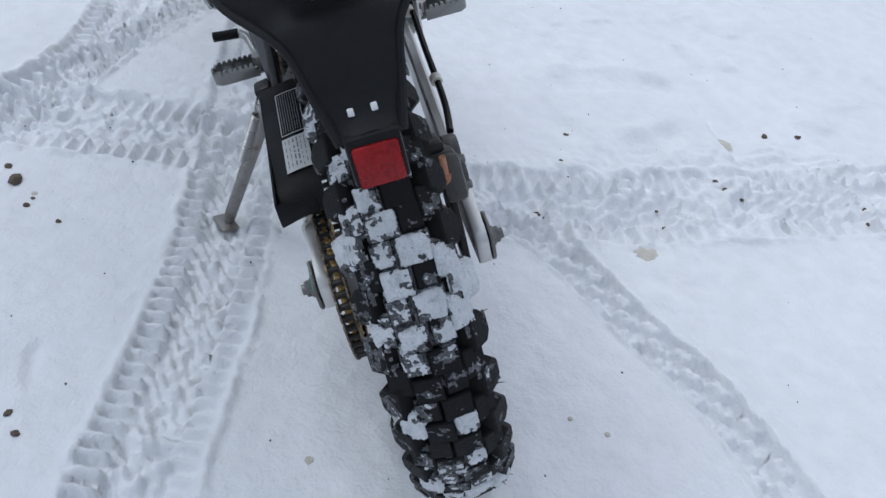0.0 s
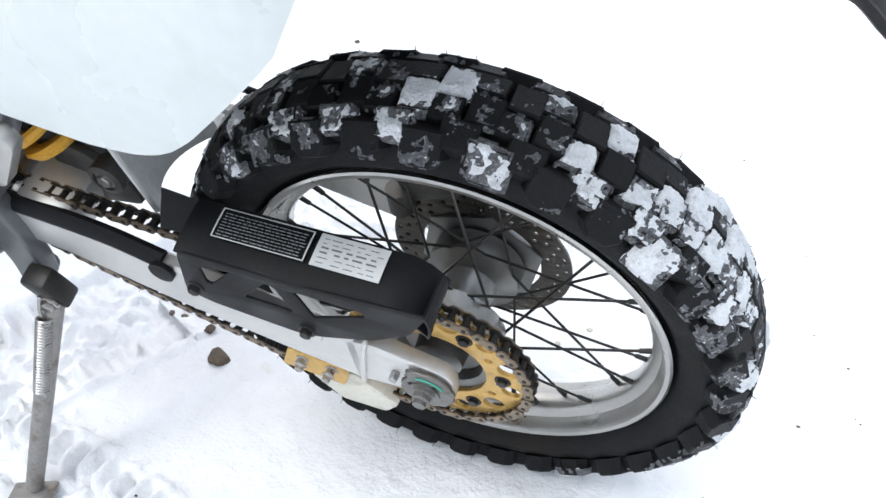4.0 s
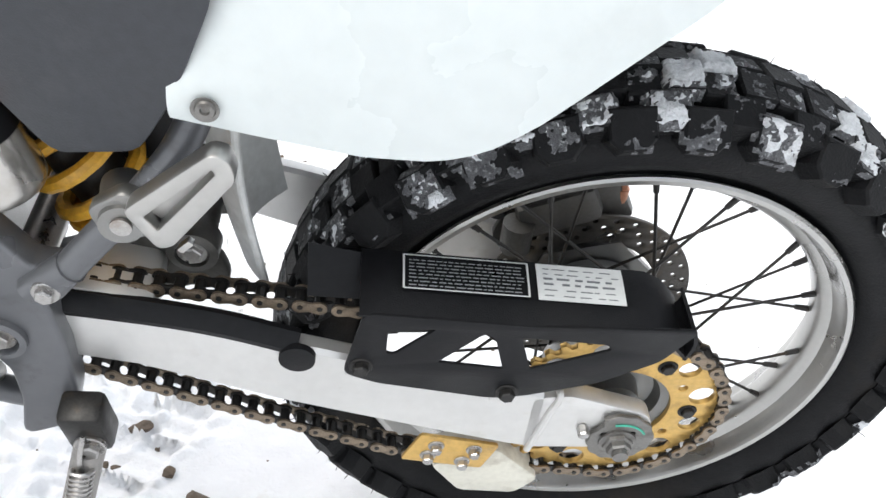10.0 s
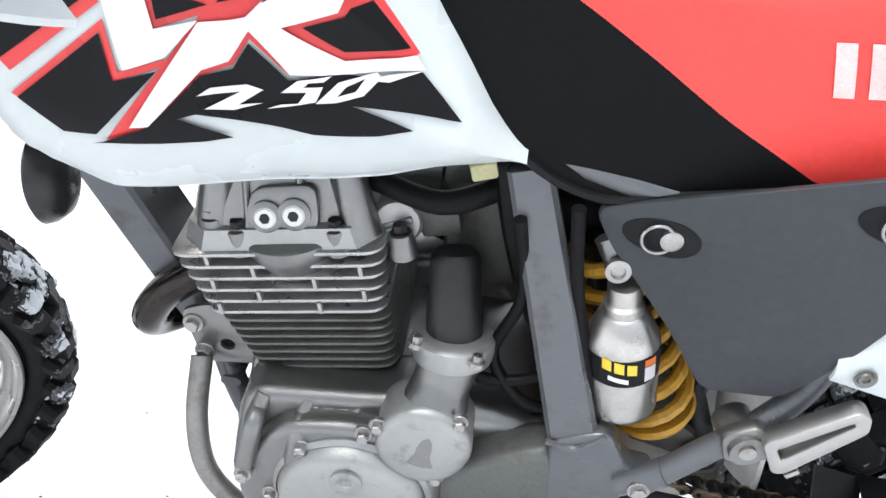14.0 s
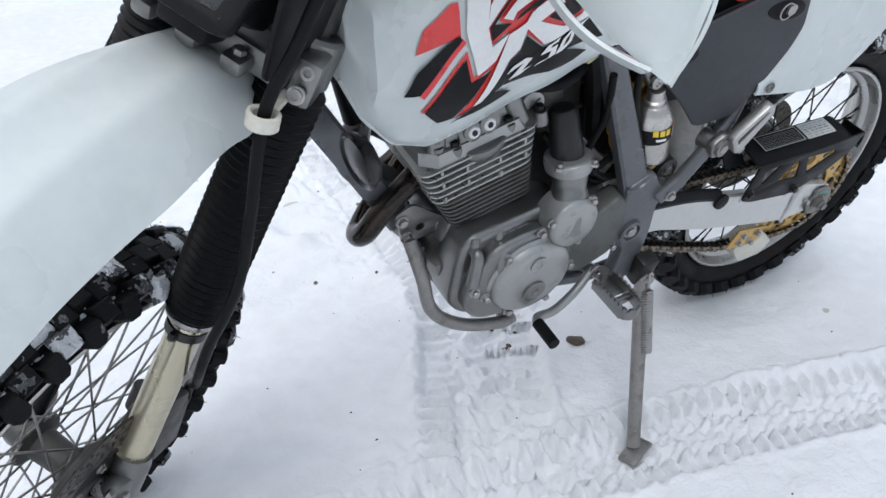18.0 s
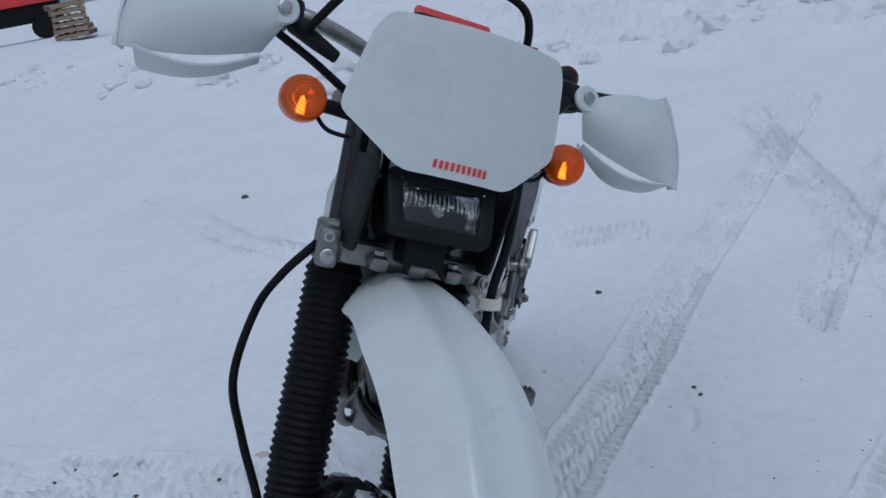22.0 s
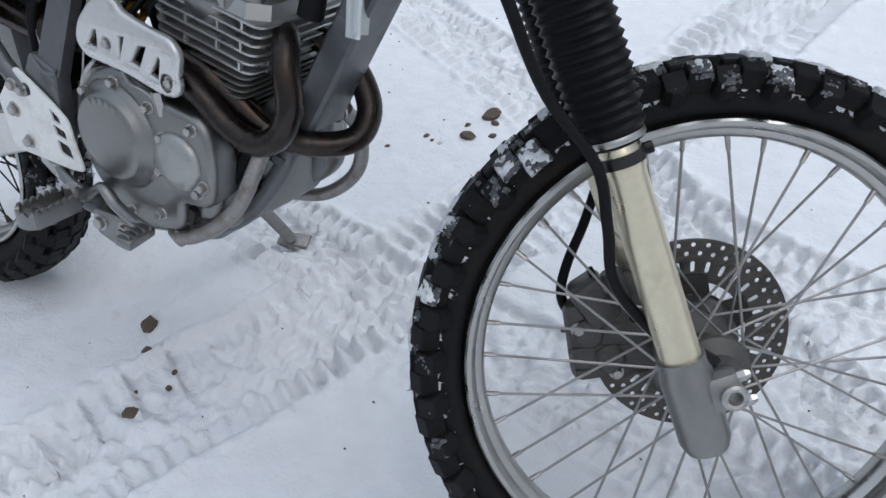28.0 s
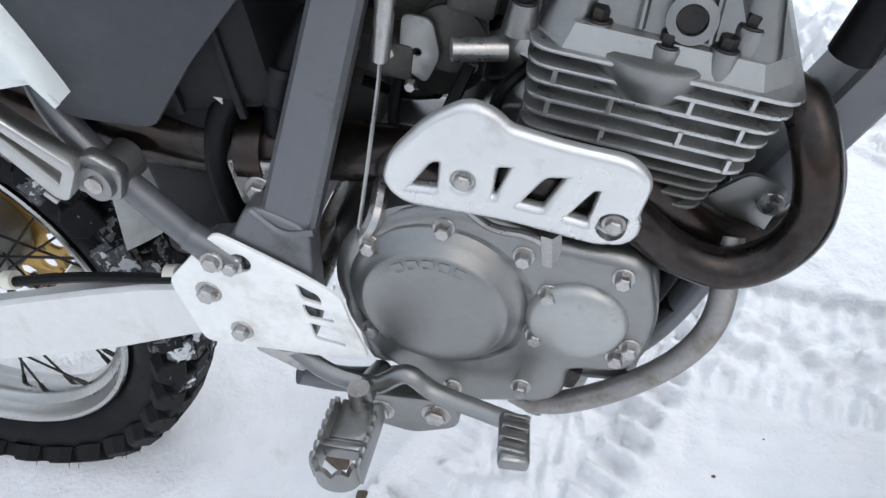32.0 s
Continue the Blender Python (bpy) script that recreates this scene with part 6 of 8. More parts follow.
part("battery_box", box((0.100, 0.100, 0.130), (0.432, -0.038, 0.250), (0, -8, 0), 0.010), BLACK, bike, "black plastic box ahead of the rear wheel")
part("under_seat_tray", box((0.26, 0.14, 0.012), (0.235, 0.0, 0.430), (0, 12, 0), 0.004), BLACK, bike)
part("brake_hose_rear", hose([(0.42, -0.128, 0.165), (0.30, -0.124, 0.145), (0.18, -0.122, 0.120), (0.08, -0.110, 0.13)], 0.005, 8, 5), RUBBER_SOFT, bike)
for x in (0.395, 0.22):
    part("hose_clip", lathe([(0.009, 0), (0.009, 0.012)], (x, -0.122, lerp(0.12, 0.165, (x - 0.18) / 0.24)), (1, 0, 0.2), 14), CREAM, bike)

# ---- side panels, seat, tail ----
panel_out = rounded([(0.546, 0.457), (0.336, 0.548), (0.322, 0.520), (0.3145, 0.475), (0.322, 0.440), (0.342, 0.394), (0.358, 0.363), (0.378, 0.332), (0.433, 0.319), (0.472, 0.370), (0.530, 0.432)], 0.010)


def panel_y(x):
    return 0.0126 - 0.214 * (x - 0.316)


def lean_in(s, y):
    """The side covers close in towards their front edge."""
    return Matrix(((1, 0, 0, 0), (-0.214 * s, 1, 0, 0.0806 * s), (0, 0, 1, 0), (0, 0, 0, 1))) @ side(s * y)


for s in (1, -1):
    bm = plate(panel_out, [], 0.006, 0.0015)
    sp = part("side_panel", bm, GREY_PLASTIC, bike, "dark grey plastic side cover with two quarter-turn screws", m=lean_in(s, 0.137))
    for x, z in ((0.493, 0.448), (0.349, 0.503)):
        part("screw_recess", plate([(x + 0.026 * math.cos(w) * (1.25 if math.cos(w) > 0 else 0.9), z + 0.015 * math.sin(w)) for w in [2 * math.pi * k / 24 for k in range(24)]], [], 0.0014, 0.0004), BLACK, sp, m=lean_in(s, 0.1405))
        part("ring_clip", hose([(x + 0.012 * math.cos(w) + 0.007, s * (0.1435 + panel_y(x)), z + 0.012 * math.sin(w)) for w in [radians(-150 + 20 * k) for k in range(16)]], 0.0012, 6, 2), STEEL, sp)
        part("quarter_turn_screw", lathe([(0.0085, 0), (0.0085, 0.003), (0.0065, 0.0042), (0, 0.0042)], (x - 0.003, s * (0.141 + panel_y(x)), z), (0, s, 0), 20), STEEL, sp)
    part("panel_lower_step", plate(rounded([(0.470, 0.369), (0.432, 0.317), (0.379, 0.330), (0.362, 0.358)], 0.006), [], 0.004, 0.001), GREY_PLASTIC, sp, m=lean_in(s, 0.1335))

# white tail, each side and the deck on top
TAIL_BOT = [(-0.30, 0.557), (-0.18, 0.588), (-0.06, 0.582), (0.0, 0.520), (0.036, 0.458), (0.071, 0.424), (0.104, 0.393), (0.136, 0.364), (0.165, 0.344), (0.194, 0.337), (0.24, 0.340), (0.30, 0.352), (0.372, 0.368)]
TAIL_TOP = [(-0.30, 0.560), (-0.10, 0.628), (0.0, 0.628), (0.119, 0.605), (0.177, 0.580), (0.227, 0.561), (0.328, 0.540), (0.372, 0.470)]
TAIL_Y = [(-0.30, 0.060), (-0.10, 0.095), (0.06, 0.145), (0.15, 0.150), (0.25, 0.153), (0.372, 0.153)]
for s in (1, -1):
    def tail_skin(u, v, s=s):
        x = lerp(-0.20, 0.352 if s > 0 else 0.386, u)
        b, t = line1(TAIL_BOT, min(x, 0.3719)), line1(TAIL_TOP, min(x, 0.3719))
        if s > 0 and x > 0.30:
            t = lerp(t, 0.40, (x - 0.30) / 0.052)
        if s < 0 and x > 0.328:
            t = lerp(0.540, 0.352, (x - 0.328) / 0.058)
        if s < 0:
            b = min(b, t - 0.001)
        y = curve1(TAIL_Y, min(x, 0.3719)) * (1 - 0.16 * v * v) - 0.006 * (1 - v) ** 4 + (0.010 * max(0, min(1, (x - 0.22) / 0.1)) if s < 0 else 0)
        return Vector((x, s * y, lerp(b, t, v)))
    tp = part("tail_panel", grid_skin(tail_skin, 40, 10, thick=0.0035), WHITE, bike, "white plastic tail side panel")
    for x, y, z in ((0.330, 0.153, 0.374), (0.266, 0.139, 0.517)):
        part("panel_screw", lathe([(0.0085, 0), (0.0085, 0.001), (0.0065, 0.0005), (0.0055, 0.0022), (0.003, 0.002), (0.0025, 0.0005), (0, 0.0005)], (x, s * (y - 0.001 + (0.008 if s < 0 else 0)), z), (0, s, 0), 20), DULL, tp)
def deck(u, v):
    x = lerp(-0.28, 0.06, u)
    w = min(0.105, curve1(TAIL_Y, x) * 0.86)
    t = lerp(-1, 1, v)
    return Vector((x - 0.02 * (1 - u) * (1 - t * t), w * t, line1(TAIL_TOP, max(x, -0.30)) + 0.018 * (1 - t * t)))
rear_fender = part("rear_fender", grid_skin(deck, 16, 12, thick=0.0035), WHITE, bike, "white rear fender deck")
for x, y in ((-0.09, 0.03), (-0.09, -0.03), (-0.17, 0.025), (-0.17, -0.025)):
    part("deck_hole", lathe([(0.007, 0), (0.007, 0.0015), (0.004, 0.002)], (x, y, line1(TAIL_TOP, x) + 0.0165), (0, 0, 1), 16), BLACK, rear_fender)

SEAT_TOP = [(-0.02, 0.640), (0.06, 0.668), (0.20, 0.690), (0.32, 0.684), (0.372, 0.662), (0.482, 0.630), (0.568, 0.620), (0.62, 0.636), (0.67, 0.668), (0.73, 0.705)]
SEAT_BOT = [(-0.02, 0.612), (0.119, 0.600), (0.177, 0.570), (0.292, 0.530), (0.397, 0.502), (0.547, 0.466), (0.604, 0.484), (0.67, 0.560), (0.73, 0.640)]
SPLIT = [(-0.02, 0.0), (0.397, 0.502), (0.475, 0.541), (0.524, 0.569), (0.615, 0.616), (0.671, 0.655), (0.73, 0.690)]
SEAT_W = [(-0.02, 0.080), (0.10, 0.102), (0.30, 0.112), (0.45, 0.104), (0.60, 0.098), (0.73, 0.082)]


def seat_side(x, z):
    """Half width of the seat at a height."""
    b, t = line1(SEAT_BOT, x), line1(SEAT_TOP, x)
    w = max(0, min(1, (z - b) / (t - b)))
    return curve1(SEAT_W, x) * (1 - 0.30 * w ** 3)


def seat_loop(x):
    b, t, s = line1(SEAT_BOT, x), line1(SEAT_TOP, x), line1(SPLIT, x)
    s = max(b + 0.0005, min(t - 0.012, s))
    half = []
    for k in range(5):
        half.append((seat_side(x, lerp(b, s, k / 4)), lerp(b, s, k / 4)))
    for k in range(1, 8):
        z = lerp(s, t, 1 - (1 - k / 7) ** 1.6) if k < 7 else t
        half.append((seat_side(x, z) if k < 7 else 0.055, z - (0.004 if k == 6 else 0)))
    half.append((0.028, t + 0.003))
    half.append((0.0, t + 0.004))
    return half


xs = [lerp(-0.02, 0.73, k / 60) for k in range(61)]
black_bm, red_bm = bmesh.new(), bmesh.new()
loops = [seat_loop(x) for x in xs]
for s in (1, -1):
    for i in range(60):
        for j in range(len(loops[0]) - 1):
            quad = [(xs[i], loops[i][j]), (xs[i + 1], loops[i + 1][j]), (xs[i + 1], loops[i + 1][j + 1]), (xs[i], loops[i][j + 1])]
            tgt = black_bm if j < 4 else red_bm
            pts4 = [Vector((x, s * q[0], q[1])) for x, q in quad]
            if (pts4[0] - pts4[3]).length < 0.0008 and (pts4[1] - pts4[2]).length < 0.0008:
                continue
            tgt.faces.new([tgt.verts.new(p) for p in (pts4 if s > 0 else pts4[::-1])])
for b in (black_bm, red_bm):
    bmesh.ops.remove_doubles(b, verts=b.verts, dist=0.0002)
seat = part("seat", red_bm, RED, bike, "red vinyl bench seat with black front flanks and a strap")
part("seat_flank", black_bm, SEAT_BLACK, seat, "black vinyl flank")
part("seat_base", grid_skin(lambda u, v: Vector((lerp(0.0, 0.72, u), lerp(-0.09, 0.09, v), line1(SEAT_BOT, lerp(0.0, 0.72, u)) - 0.004)), 20, 4, thick=0.004), BLACK, seat)
part("seat_piping", hose([(x, curve1(SEAT_W, x) + 0.001, line1(SEAT_BOT, x) - 0.002) for x in xs[3:54:3]], 0.004, 6, 3), BLACK, seat)
part("seat_piping", hose([(x, -curve1(SEAT_W, x) - 0.001, line1(SEAT_BOT, x) - 0.002) for x in xs[3:54:3]], 0.004, 6, 3), BLACK, seat)
strap = []
for k in range(25):
    w = lerp(-1, 1, k / 24)
    x = 0.298 + 0.008 * w * w
    t, b = line1(SEAT_TOP, x), line1(SEAT_BOT, x)
    z = t + 0.005 - (t - b) * max(0, abs(w) - 0.35) / 0.65
    y = math.copysign(min(abs(w) / 0.35 * 0.075, seat_side(x, z) + 0.003), w) if abs(w) > 1e-6 else 0
    if abs(w) > 0.35:
        y = math.copysign(seat_side(x, z) + 0.003, w)
    strap.append((x, y, z))
bm = bmesh.new()
rows = []
for x, y, z in strap:
    rows.append([bm.verts.new((x + dx, y, z)) for dx in (-0.012, 0.012)])
for a, b in zip(rows, rows[1:]):
    bm.faces.new((a[0], a[1], b[1], b[0]))
bmesh.ops.recalc_face_normals(bm, faces=bm.faces)
bmesh.ops.solidify(bm, geom=bm.faces[:], thickness=-0.003)
part("seat_strap", bm, RED, seat, "red seat strap")


def surface_patch(outline, y_of, s, lift, mat, parent, name, label="", cuts=4):
    """A thin printed shape in x, z laid on a curved flank."""
    bm = bmesh.new()
    vs = [bm.verts.new((x, z, 0)) for x, z in outline]
    for tri in tessellate_polygon([[Vector((x, z, 0)) for x, z in outline]]):
        bm.faces.new([vs[i] for i in tri])
    for _ in range(cuts):
        long = [e for e in bm.edges if e.calc_length() > 0.012]
        if not long:
            break
        bmesh.ops.subdivide_edges(bm, edges=long, cuts=1)
        bmesh.ops.triangulate(bm, faces=bm.faces[:])
    for v in bm.verts:
        x, z = v.co.x, v.co.y
        v.co = (x, s * (y_of(x, z) + lift), z)
    bmesh.ops.recalc_face_normals(bm, faces=bm.faces)
    if sum(f.normal.y for f in bm.faces) * s < 0:
        bmesh.ops.reverse_faces(bm, faces=bm.faces)
    return part(name, bm, mat, parent, label)


# maker's lettering on the seat as plain white blocks
for s in (1, -1):
    for x, wdt in ((0.414, 0.036), (0.366, 0.038), (0.268, 0.034), (0.224, 0.036), (0.178, 0.038)):
        for u0, u1 in ((0.0, 0.36), (0.60, 0.96)):
            xa, xb = x - wdt * u0, x - wdt * u1
            za, zb = 0.568 + (0.414 - xa) * 0.14, 0.568 + (0.414 - xb) * 0.14
            surface_patch([(xa, za), (xb, zb), (xb + 0.008, zb + 0.034), (xa + 0.008, za + 0.034)], seat_side, s, 0.0012, FADED, seat, "seat_mark", cuts=3)

# chalk scribbles on the rear of the seat
rnd = random.Random(12)
for k in range(9):
    x, y = 0.215 - 0.022 * (k % 3) + rnd.uniform(-0.006, 0.006), 0.052 - 0.045 * (k // 3) + rnd.uniform(-0.008, 0.008)
    dx, dy = rnd.uniform(-0.012, 0.012), rnd.uniform(0.008, 0.018)
    part("chalk_stroke", hose([(x + dx * q, y + dy * q + 0.004 * math.sin(q * 3), line1(SEAT_TOP, x + dx * q) + 0.0042 - 0.9 * max(0, abs(y + dy * q) - 0.045) ** 1.5) for q in (0, 0.5, 1)], 0.0011, 5, 3), WHITE_DECAL, seat)
# black number plate bracket under the tail, with red reflector
def bracket(u, v):
    x = lerp(-0.16, -0.362, u)
    w = curve1([(0.0, 0.096), (0.40, 0.091), (0.53, 0.078), (0.63, 0.057), (0.76, 0.037), (1.0, 0.024)], u)
    t = lerp(-1, 1, v)
    z = curve1([(0.0, 0.562), (0.40, 0.540), (0.65, 0.505), (1.0, 0.436)], u)
    return Vector((x, w * t, z - 0.018 * abs(t) ** 3 * (1 - u) + 0.006 * (1 - t * t)))
nb = part("number_plate_bracket", grid_skin(bracket, 26, 14, thick=0.004), BLACK, bike, "black plastic number plate bracket")
for s in (1, -1):
    part("bracket_rib", hose([bracket(u, 0.5 + s * 0.5) + Vector((0, 0, -0.002)) for u in (0.1, 0.3, 0.5, 0.7, 0.85, 0.98)], 0.004, 8, 4), BLACK, nb)
REFLECTOR = material("red_reflector", (0.24, 0.004, 0.006), 0.32, vary=0.3, scale=40, bump=0.4, bump_scale=260, coat=0.05, spec=0.25)
part("reflector_housing", box((0.014, 0.043, 0.042), (-0.362, 0, 0.420), (0, 8, 0), 0.004), BLACK, nb)
part("reflector", box((0.005, 0.036, 0.034), (-0.370, 0, 0.418), (0, 8, 0), 0.003), REFLECTOR, nb, "red rear reflector with a prismatic face")
for y in (0.010, -0.008):
    part("bracket_slot", box((0.016, 0.005, 0.006), (-0.340, y, 0.4495), (0, 20, 0), 0.001), WHITE_DECAL, nb)
ORANGE = material("amber_plastic", (0.70, 0.13, 0.008), 0.16, vary=0.1, scale=60, bump=0.2, bump_scale=180, coat=0.5)
AMBER = bpy.data.materials.new("amber_lens")
AMBER.use_nodes = True
ab = AMBER.node_tree.nodes["Principled BSDF"]
ab.inputs["Base Color"].default_value = (0.95, 0.23, 0.01, 1)
ab.inputs["Transmission Weight"].default_value, ab.inputs["Roughness"].default_value, ab.inputs["IOR"].default_value = 0.75, 0.10, 1.45
GLOW = bpy.data.materials.new("lit_bulb")
GLOW.use_nodes = True
gb = GLOW.node_tree.nodes["Principled BSDF"]
gb.inputs["Base Color"].default_value = (1.0, 0.6, 0.15, 1)
gb.inputs["Emission Color"].default_value, gb.inputs["Emission Strength"].default_value = (1.0, 0.62, 0.16, 1), 14.0
LAMP_SILVER = material("lamp_silver", (0.72, 0.72, 0.70), 0.15, 1.0, vary=0.05, scale=40)


def indicator(stem, at, face, r, name, lit=None):
    """A turn signal: rubber stem, black shell, domed amber lens towards face."""
    at, face = Vector(at), Vector(face).normalized()
    shell = part(name, lathe([(0.004, -r * 1.5), (r * 0.55, -r * 1.42), (r * 0.9, -r * 0.9), (r * 1.02, -0.004), (r * 1.0, 0.0)], at, face, 32), BLACK, bike, "black turn signal with an amber lens")
    skin = [(r * 1.04, -0.004), (r * 1.04, 0.004), (r * 1.0, 0.009), (r * 0.92, 0.0125)]
    for k in range(6):      # fine rings moulded into the lens
        q = 0.86 - 0.14 * k
        skin += [(r * (q + 0.04), 0.0195 - 0.0075 * q * q - 0.0008), (r * q, 0.0195 - 0.0075 * q * q + 0.0008)]
    skin += [(r * 0.04, 0.0195)]
    skin += [(max(0.0005, q - 0.0016), h - 0.0022) for q, h in skin[::-1]]
    lens_ob = part("lens", lathe(skin, at, face, 36, cap=False), AMBER, shell, "amber lens")
    lens_ob.visible_shadow = False
    part("reflector_bowl", lathe([(r * 0.99, -0.002), (r * 0.75, -0.014), (r * 0.35, -0.020), (0.0, -0.021)], at, face, 28, cap=False), LAMP_SILVER, shell)
    if lit:
        side_way = face.cross(Vector((0, 0, 1))).normalized() * 0.4 + face.cross(face.cross(Vector((0, 0, 1)))).normalized()
        part("bulb", rod(at + face * -0.004 - side_way * 0.003, at + face * 0.002 + side_way * r * 0.62, 0.0042, 0.0050, 12), GLOW, shell, "lit yellow bulb behind the lens")
    part("lens_ring", lathe([(r * 1.06, -0.006), (r * 1.07, -0.001), (r * 1.04, 0.002)], at, face, 36, cap=False), ORANGE, shell)
    part("stem", hose([stem, Vector(stem).lerp(at, 0.5), at - face * r * 0.6], 0.009, 10, 4), RUBBER_SOFT, shell)
    return shell


for s in (1, -1):
    indicator((-0.14, s * 0.07, 0.545), (-0.135, s * 0.140, 0.585), (-1, 0.05 * s, 0), 0.030, "rear_turn_signal")
part("tail_lamp", box((0.030, 0.085, 0.040), (-0.275, 0, 0.600), (0, 10, 0), 0.010), REFLECTOR, bike, "red tail lamp on the fender's end")

# ---- tank ----
TANK_BOT = [(0.603, 0.482), (0.650, 0.478), (0.70, 0.464), (0.745, 0.459), (0.84, 0.446), (0.892, 0.438), (0.945, 0.462), (0.980, 0.505), (0.998, 0.556)]
TANK_TOP = [(0.603, 0.500), (0.65, 0.560), (0.70, 0.625), (0.763, 0.705), (0.85, 0.735), (0.95, 0.720), (0.998, 0.690)]
TANK_Y = [(0.603, 0.106), (0.66, 0.127), (0.76, 0.148), (0.87, 0.168), (0.94, 0.175), (0.975, 0.166), (0.998, 0.132)]


def tank_side(x, z):
    b, t = line1(TANK_BOT, x), line1(TANK_TOP, x)
    w = max(0.0, min(1.0, (z - b) / max(0.02, t - b)))
    f = curve1([(0, 0.78), (0.10, 0.93), (0.30, 1.0), (0.62, 0.93), (0.88, 0.76), (1.0, 0.62)], w)
    return curve1(TANK_Y, x) * f


RIGHT = [(0.603, 1.0), (0.76, 0.86), (0.87, 0.70), (0.94, 0.61), (0.998, 0.66)]   # the right flank is slimmer


def tank_right(x, z):
    return tank_side(x, z) * line1(RIGHT, x)


def tank_loop(x):
    b, t = line1(TANK_BOT, x), line1(TANK_TOP, x)
    half = [(tank_side(x, b) * 0.80, b + 0.006), (tank_side(x, b) * 0.93, b - 0.001)]
    half += [(tank_side(x, lerp(b, t, k / 14)), lerp(b, t, k / 14)) for k in range(15)]
    w = tank_side(x, t)
    half += [(w * 0.75, t + 0.008), (w * 0.4, t + 0.013), (0, t + 0.015)]
    return [(x, y, z) for y, z in half] + [(x, -y * line1(RIGHT, x), z) for y, z in half[-2::-1]]


tank = part("fuel_tank", rings([tank_loop(x) for x in [lerp(0.603, 0.998, k / 40) for k in range(41)]]), WHITE, bike, "white plastic fuel tank with red and black graphics")
def tank_graphic(mat, outline, layer):
    """One printed shape on both flanks of the tank."""
    for s in (1, -1):
        surface_patch(outline, tank_side if s > 0 else tank_right, s, 0.0008 + 0.00022 * layer, mat, tank, "tank_graphic", cuts=4)


# red outlines and fields, then black fields, then the white strokes over them
tank_graphic(RED_DECAL, [(0.877, 0.651), (0.866, 0.678), (0.77, 0.682), (0.763, 0.667), (0.754, 0.651), (0.743, 0.635), (0.737, 0.625), (0.746, 0.631), (0.806, 0.628), (0.811, 0.624), (0.842, 0.596), (0.815, 0.591), (0.813, 0.587), (0.844, 0.576), (0.852, 0.601), (0.849, 0.631), (0.847, 0.641)], 0)
tank_graphic(RED_DECAL, [(0.882, 0.494), (0.815, 0.589), (0.833, 0.601), (0.806, 0.627), (0.748, 0.632), (0.73, 0.617), (0.708, 0.601), (0.717, 0.599), (0.731, 0.598), (0.734, 0.59), (0.759, 0.581), (0.731, 0.568), (0.691, 0.569), (0.686, 0.564), (0.73, 0.561), (0.765, 0.552), (0.789, 0.572), (0.798, 0.556), (0.815, 0.549), (0.845, 0.512)], 1)
tank_graphic(RED_DECAL, [(0.77, 0.581), (0.736, 0.593), (0.733, 0.601), (0.716, 0.603), (0.685, 0.565), (0.73, 0.562)], 2)
tank_graphic(RED_DECAL, [(0.933, 0.527), (0.874, 0.579), (0.866, 0.548), (0.838, 0.558), (0.835, 0.555), (0.87, 0.541), (0.876, 0.571), (0.929, 0.524)], 3)
tank_graphic(RED_DECAL, [(0.939, 0.593), (0.929, 0.618), (0.896, 0.635), (0.887, 0.635), (0.882, 0.597), (0.913, 0.595)], 4)
tank_graphic(RED_DECAL, [(0.937, 0.551), (0.882, 0.596), (0.875, 0.589), (0.93, 0.543)], 5)
tank_graphic(BLACK_DECAL, [(0.845, 0.598), (0.808, 0.631), (0.797, 0.633), (0.782, 0.649), (0.756, 0.652), (0.764, 0.642), (0.772, 0.636), (0.746, 0.636), (0.744, 0.633), (0.806, 0.629), (0.839, 0.599), (0.813, 0.592), (0.842, 0.582)], 6)
tank_graphic(BLACK_DECAL, [(0.847, 0.641), (0.841, 0.651), (0.826, 0.651), (0.847, 0.632)], 7)
tank_graphic(BLACK_DECAL, [(0.757, 0.582), (0.732, 0.59), (0.729, 0.595), (0.717, 0.598), (0.691, 0.569), (0.731, 0.568)], 8)
tank_graphic(BLACK_DECAL, [(0.929, 0.525), (0.876, 0.571), (0.869, 0.542), (0.842, 0.551), (0.886, 0.5), (0.907, 0.5)], 9)
tank_graphic(BLACK_DECAL, [(0.89, 0.492), (0.883, 0.494), (0.852, 0.51), (0.817, 0.549), (0.798, 0.554), (0.789, 0.57), (0.764, 0.549), (0.734, 0.555), (0.703, 0.551), (0.682, 0.555), (0.652, 0.522), (0.724, 0.534), (0.683, 0.516), (0.706, 0.512), (0.748, 0.511), (0.821, 0.522), (0.833, 0.518), (0.8, 0.503), (0.817, 0.499), (0.847, 0.496)], 10)
tank_graphic(BLACK_DECAL, [(0.954, 0.552), (0.939, 0.575), (0.901, 0.594), (0.884, 0.599), (0.881, 0.593), (0.936, 0.55)], 11)
tank_graphic(WHITE_DECAL, [(0.821, 0.654), (0.784, 0.657), (0.79, 0.641), (0.81, 0.637), (0.849, 0.599), (0.848, 0.625)], 12)
tank_graphic(WHITE_DECAL, [(0.877, 0.651), (0.844, 0.655), (0.849, 0.638), (0.849, 0.599), (0.843, 0.577), (0.818, 0.583), (0.837, 0.56), (0.862, 0.55), (0.877, 0.604)], 13)
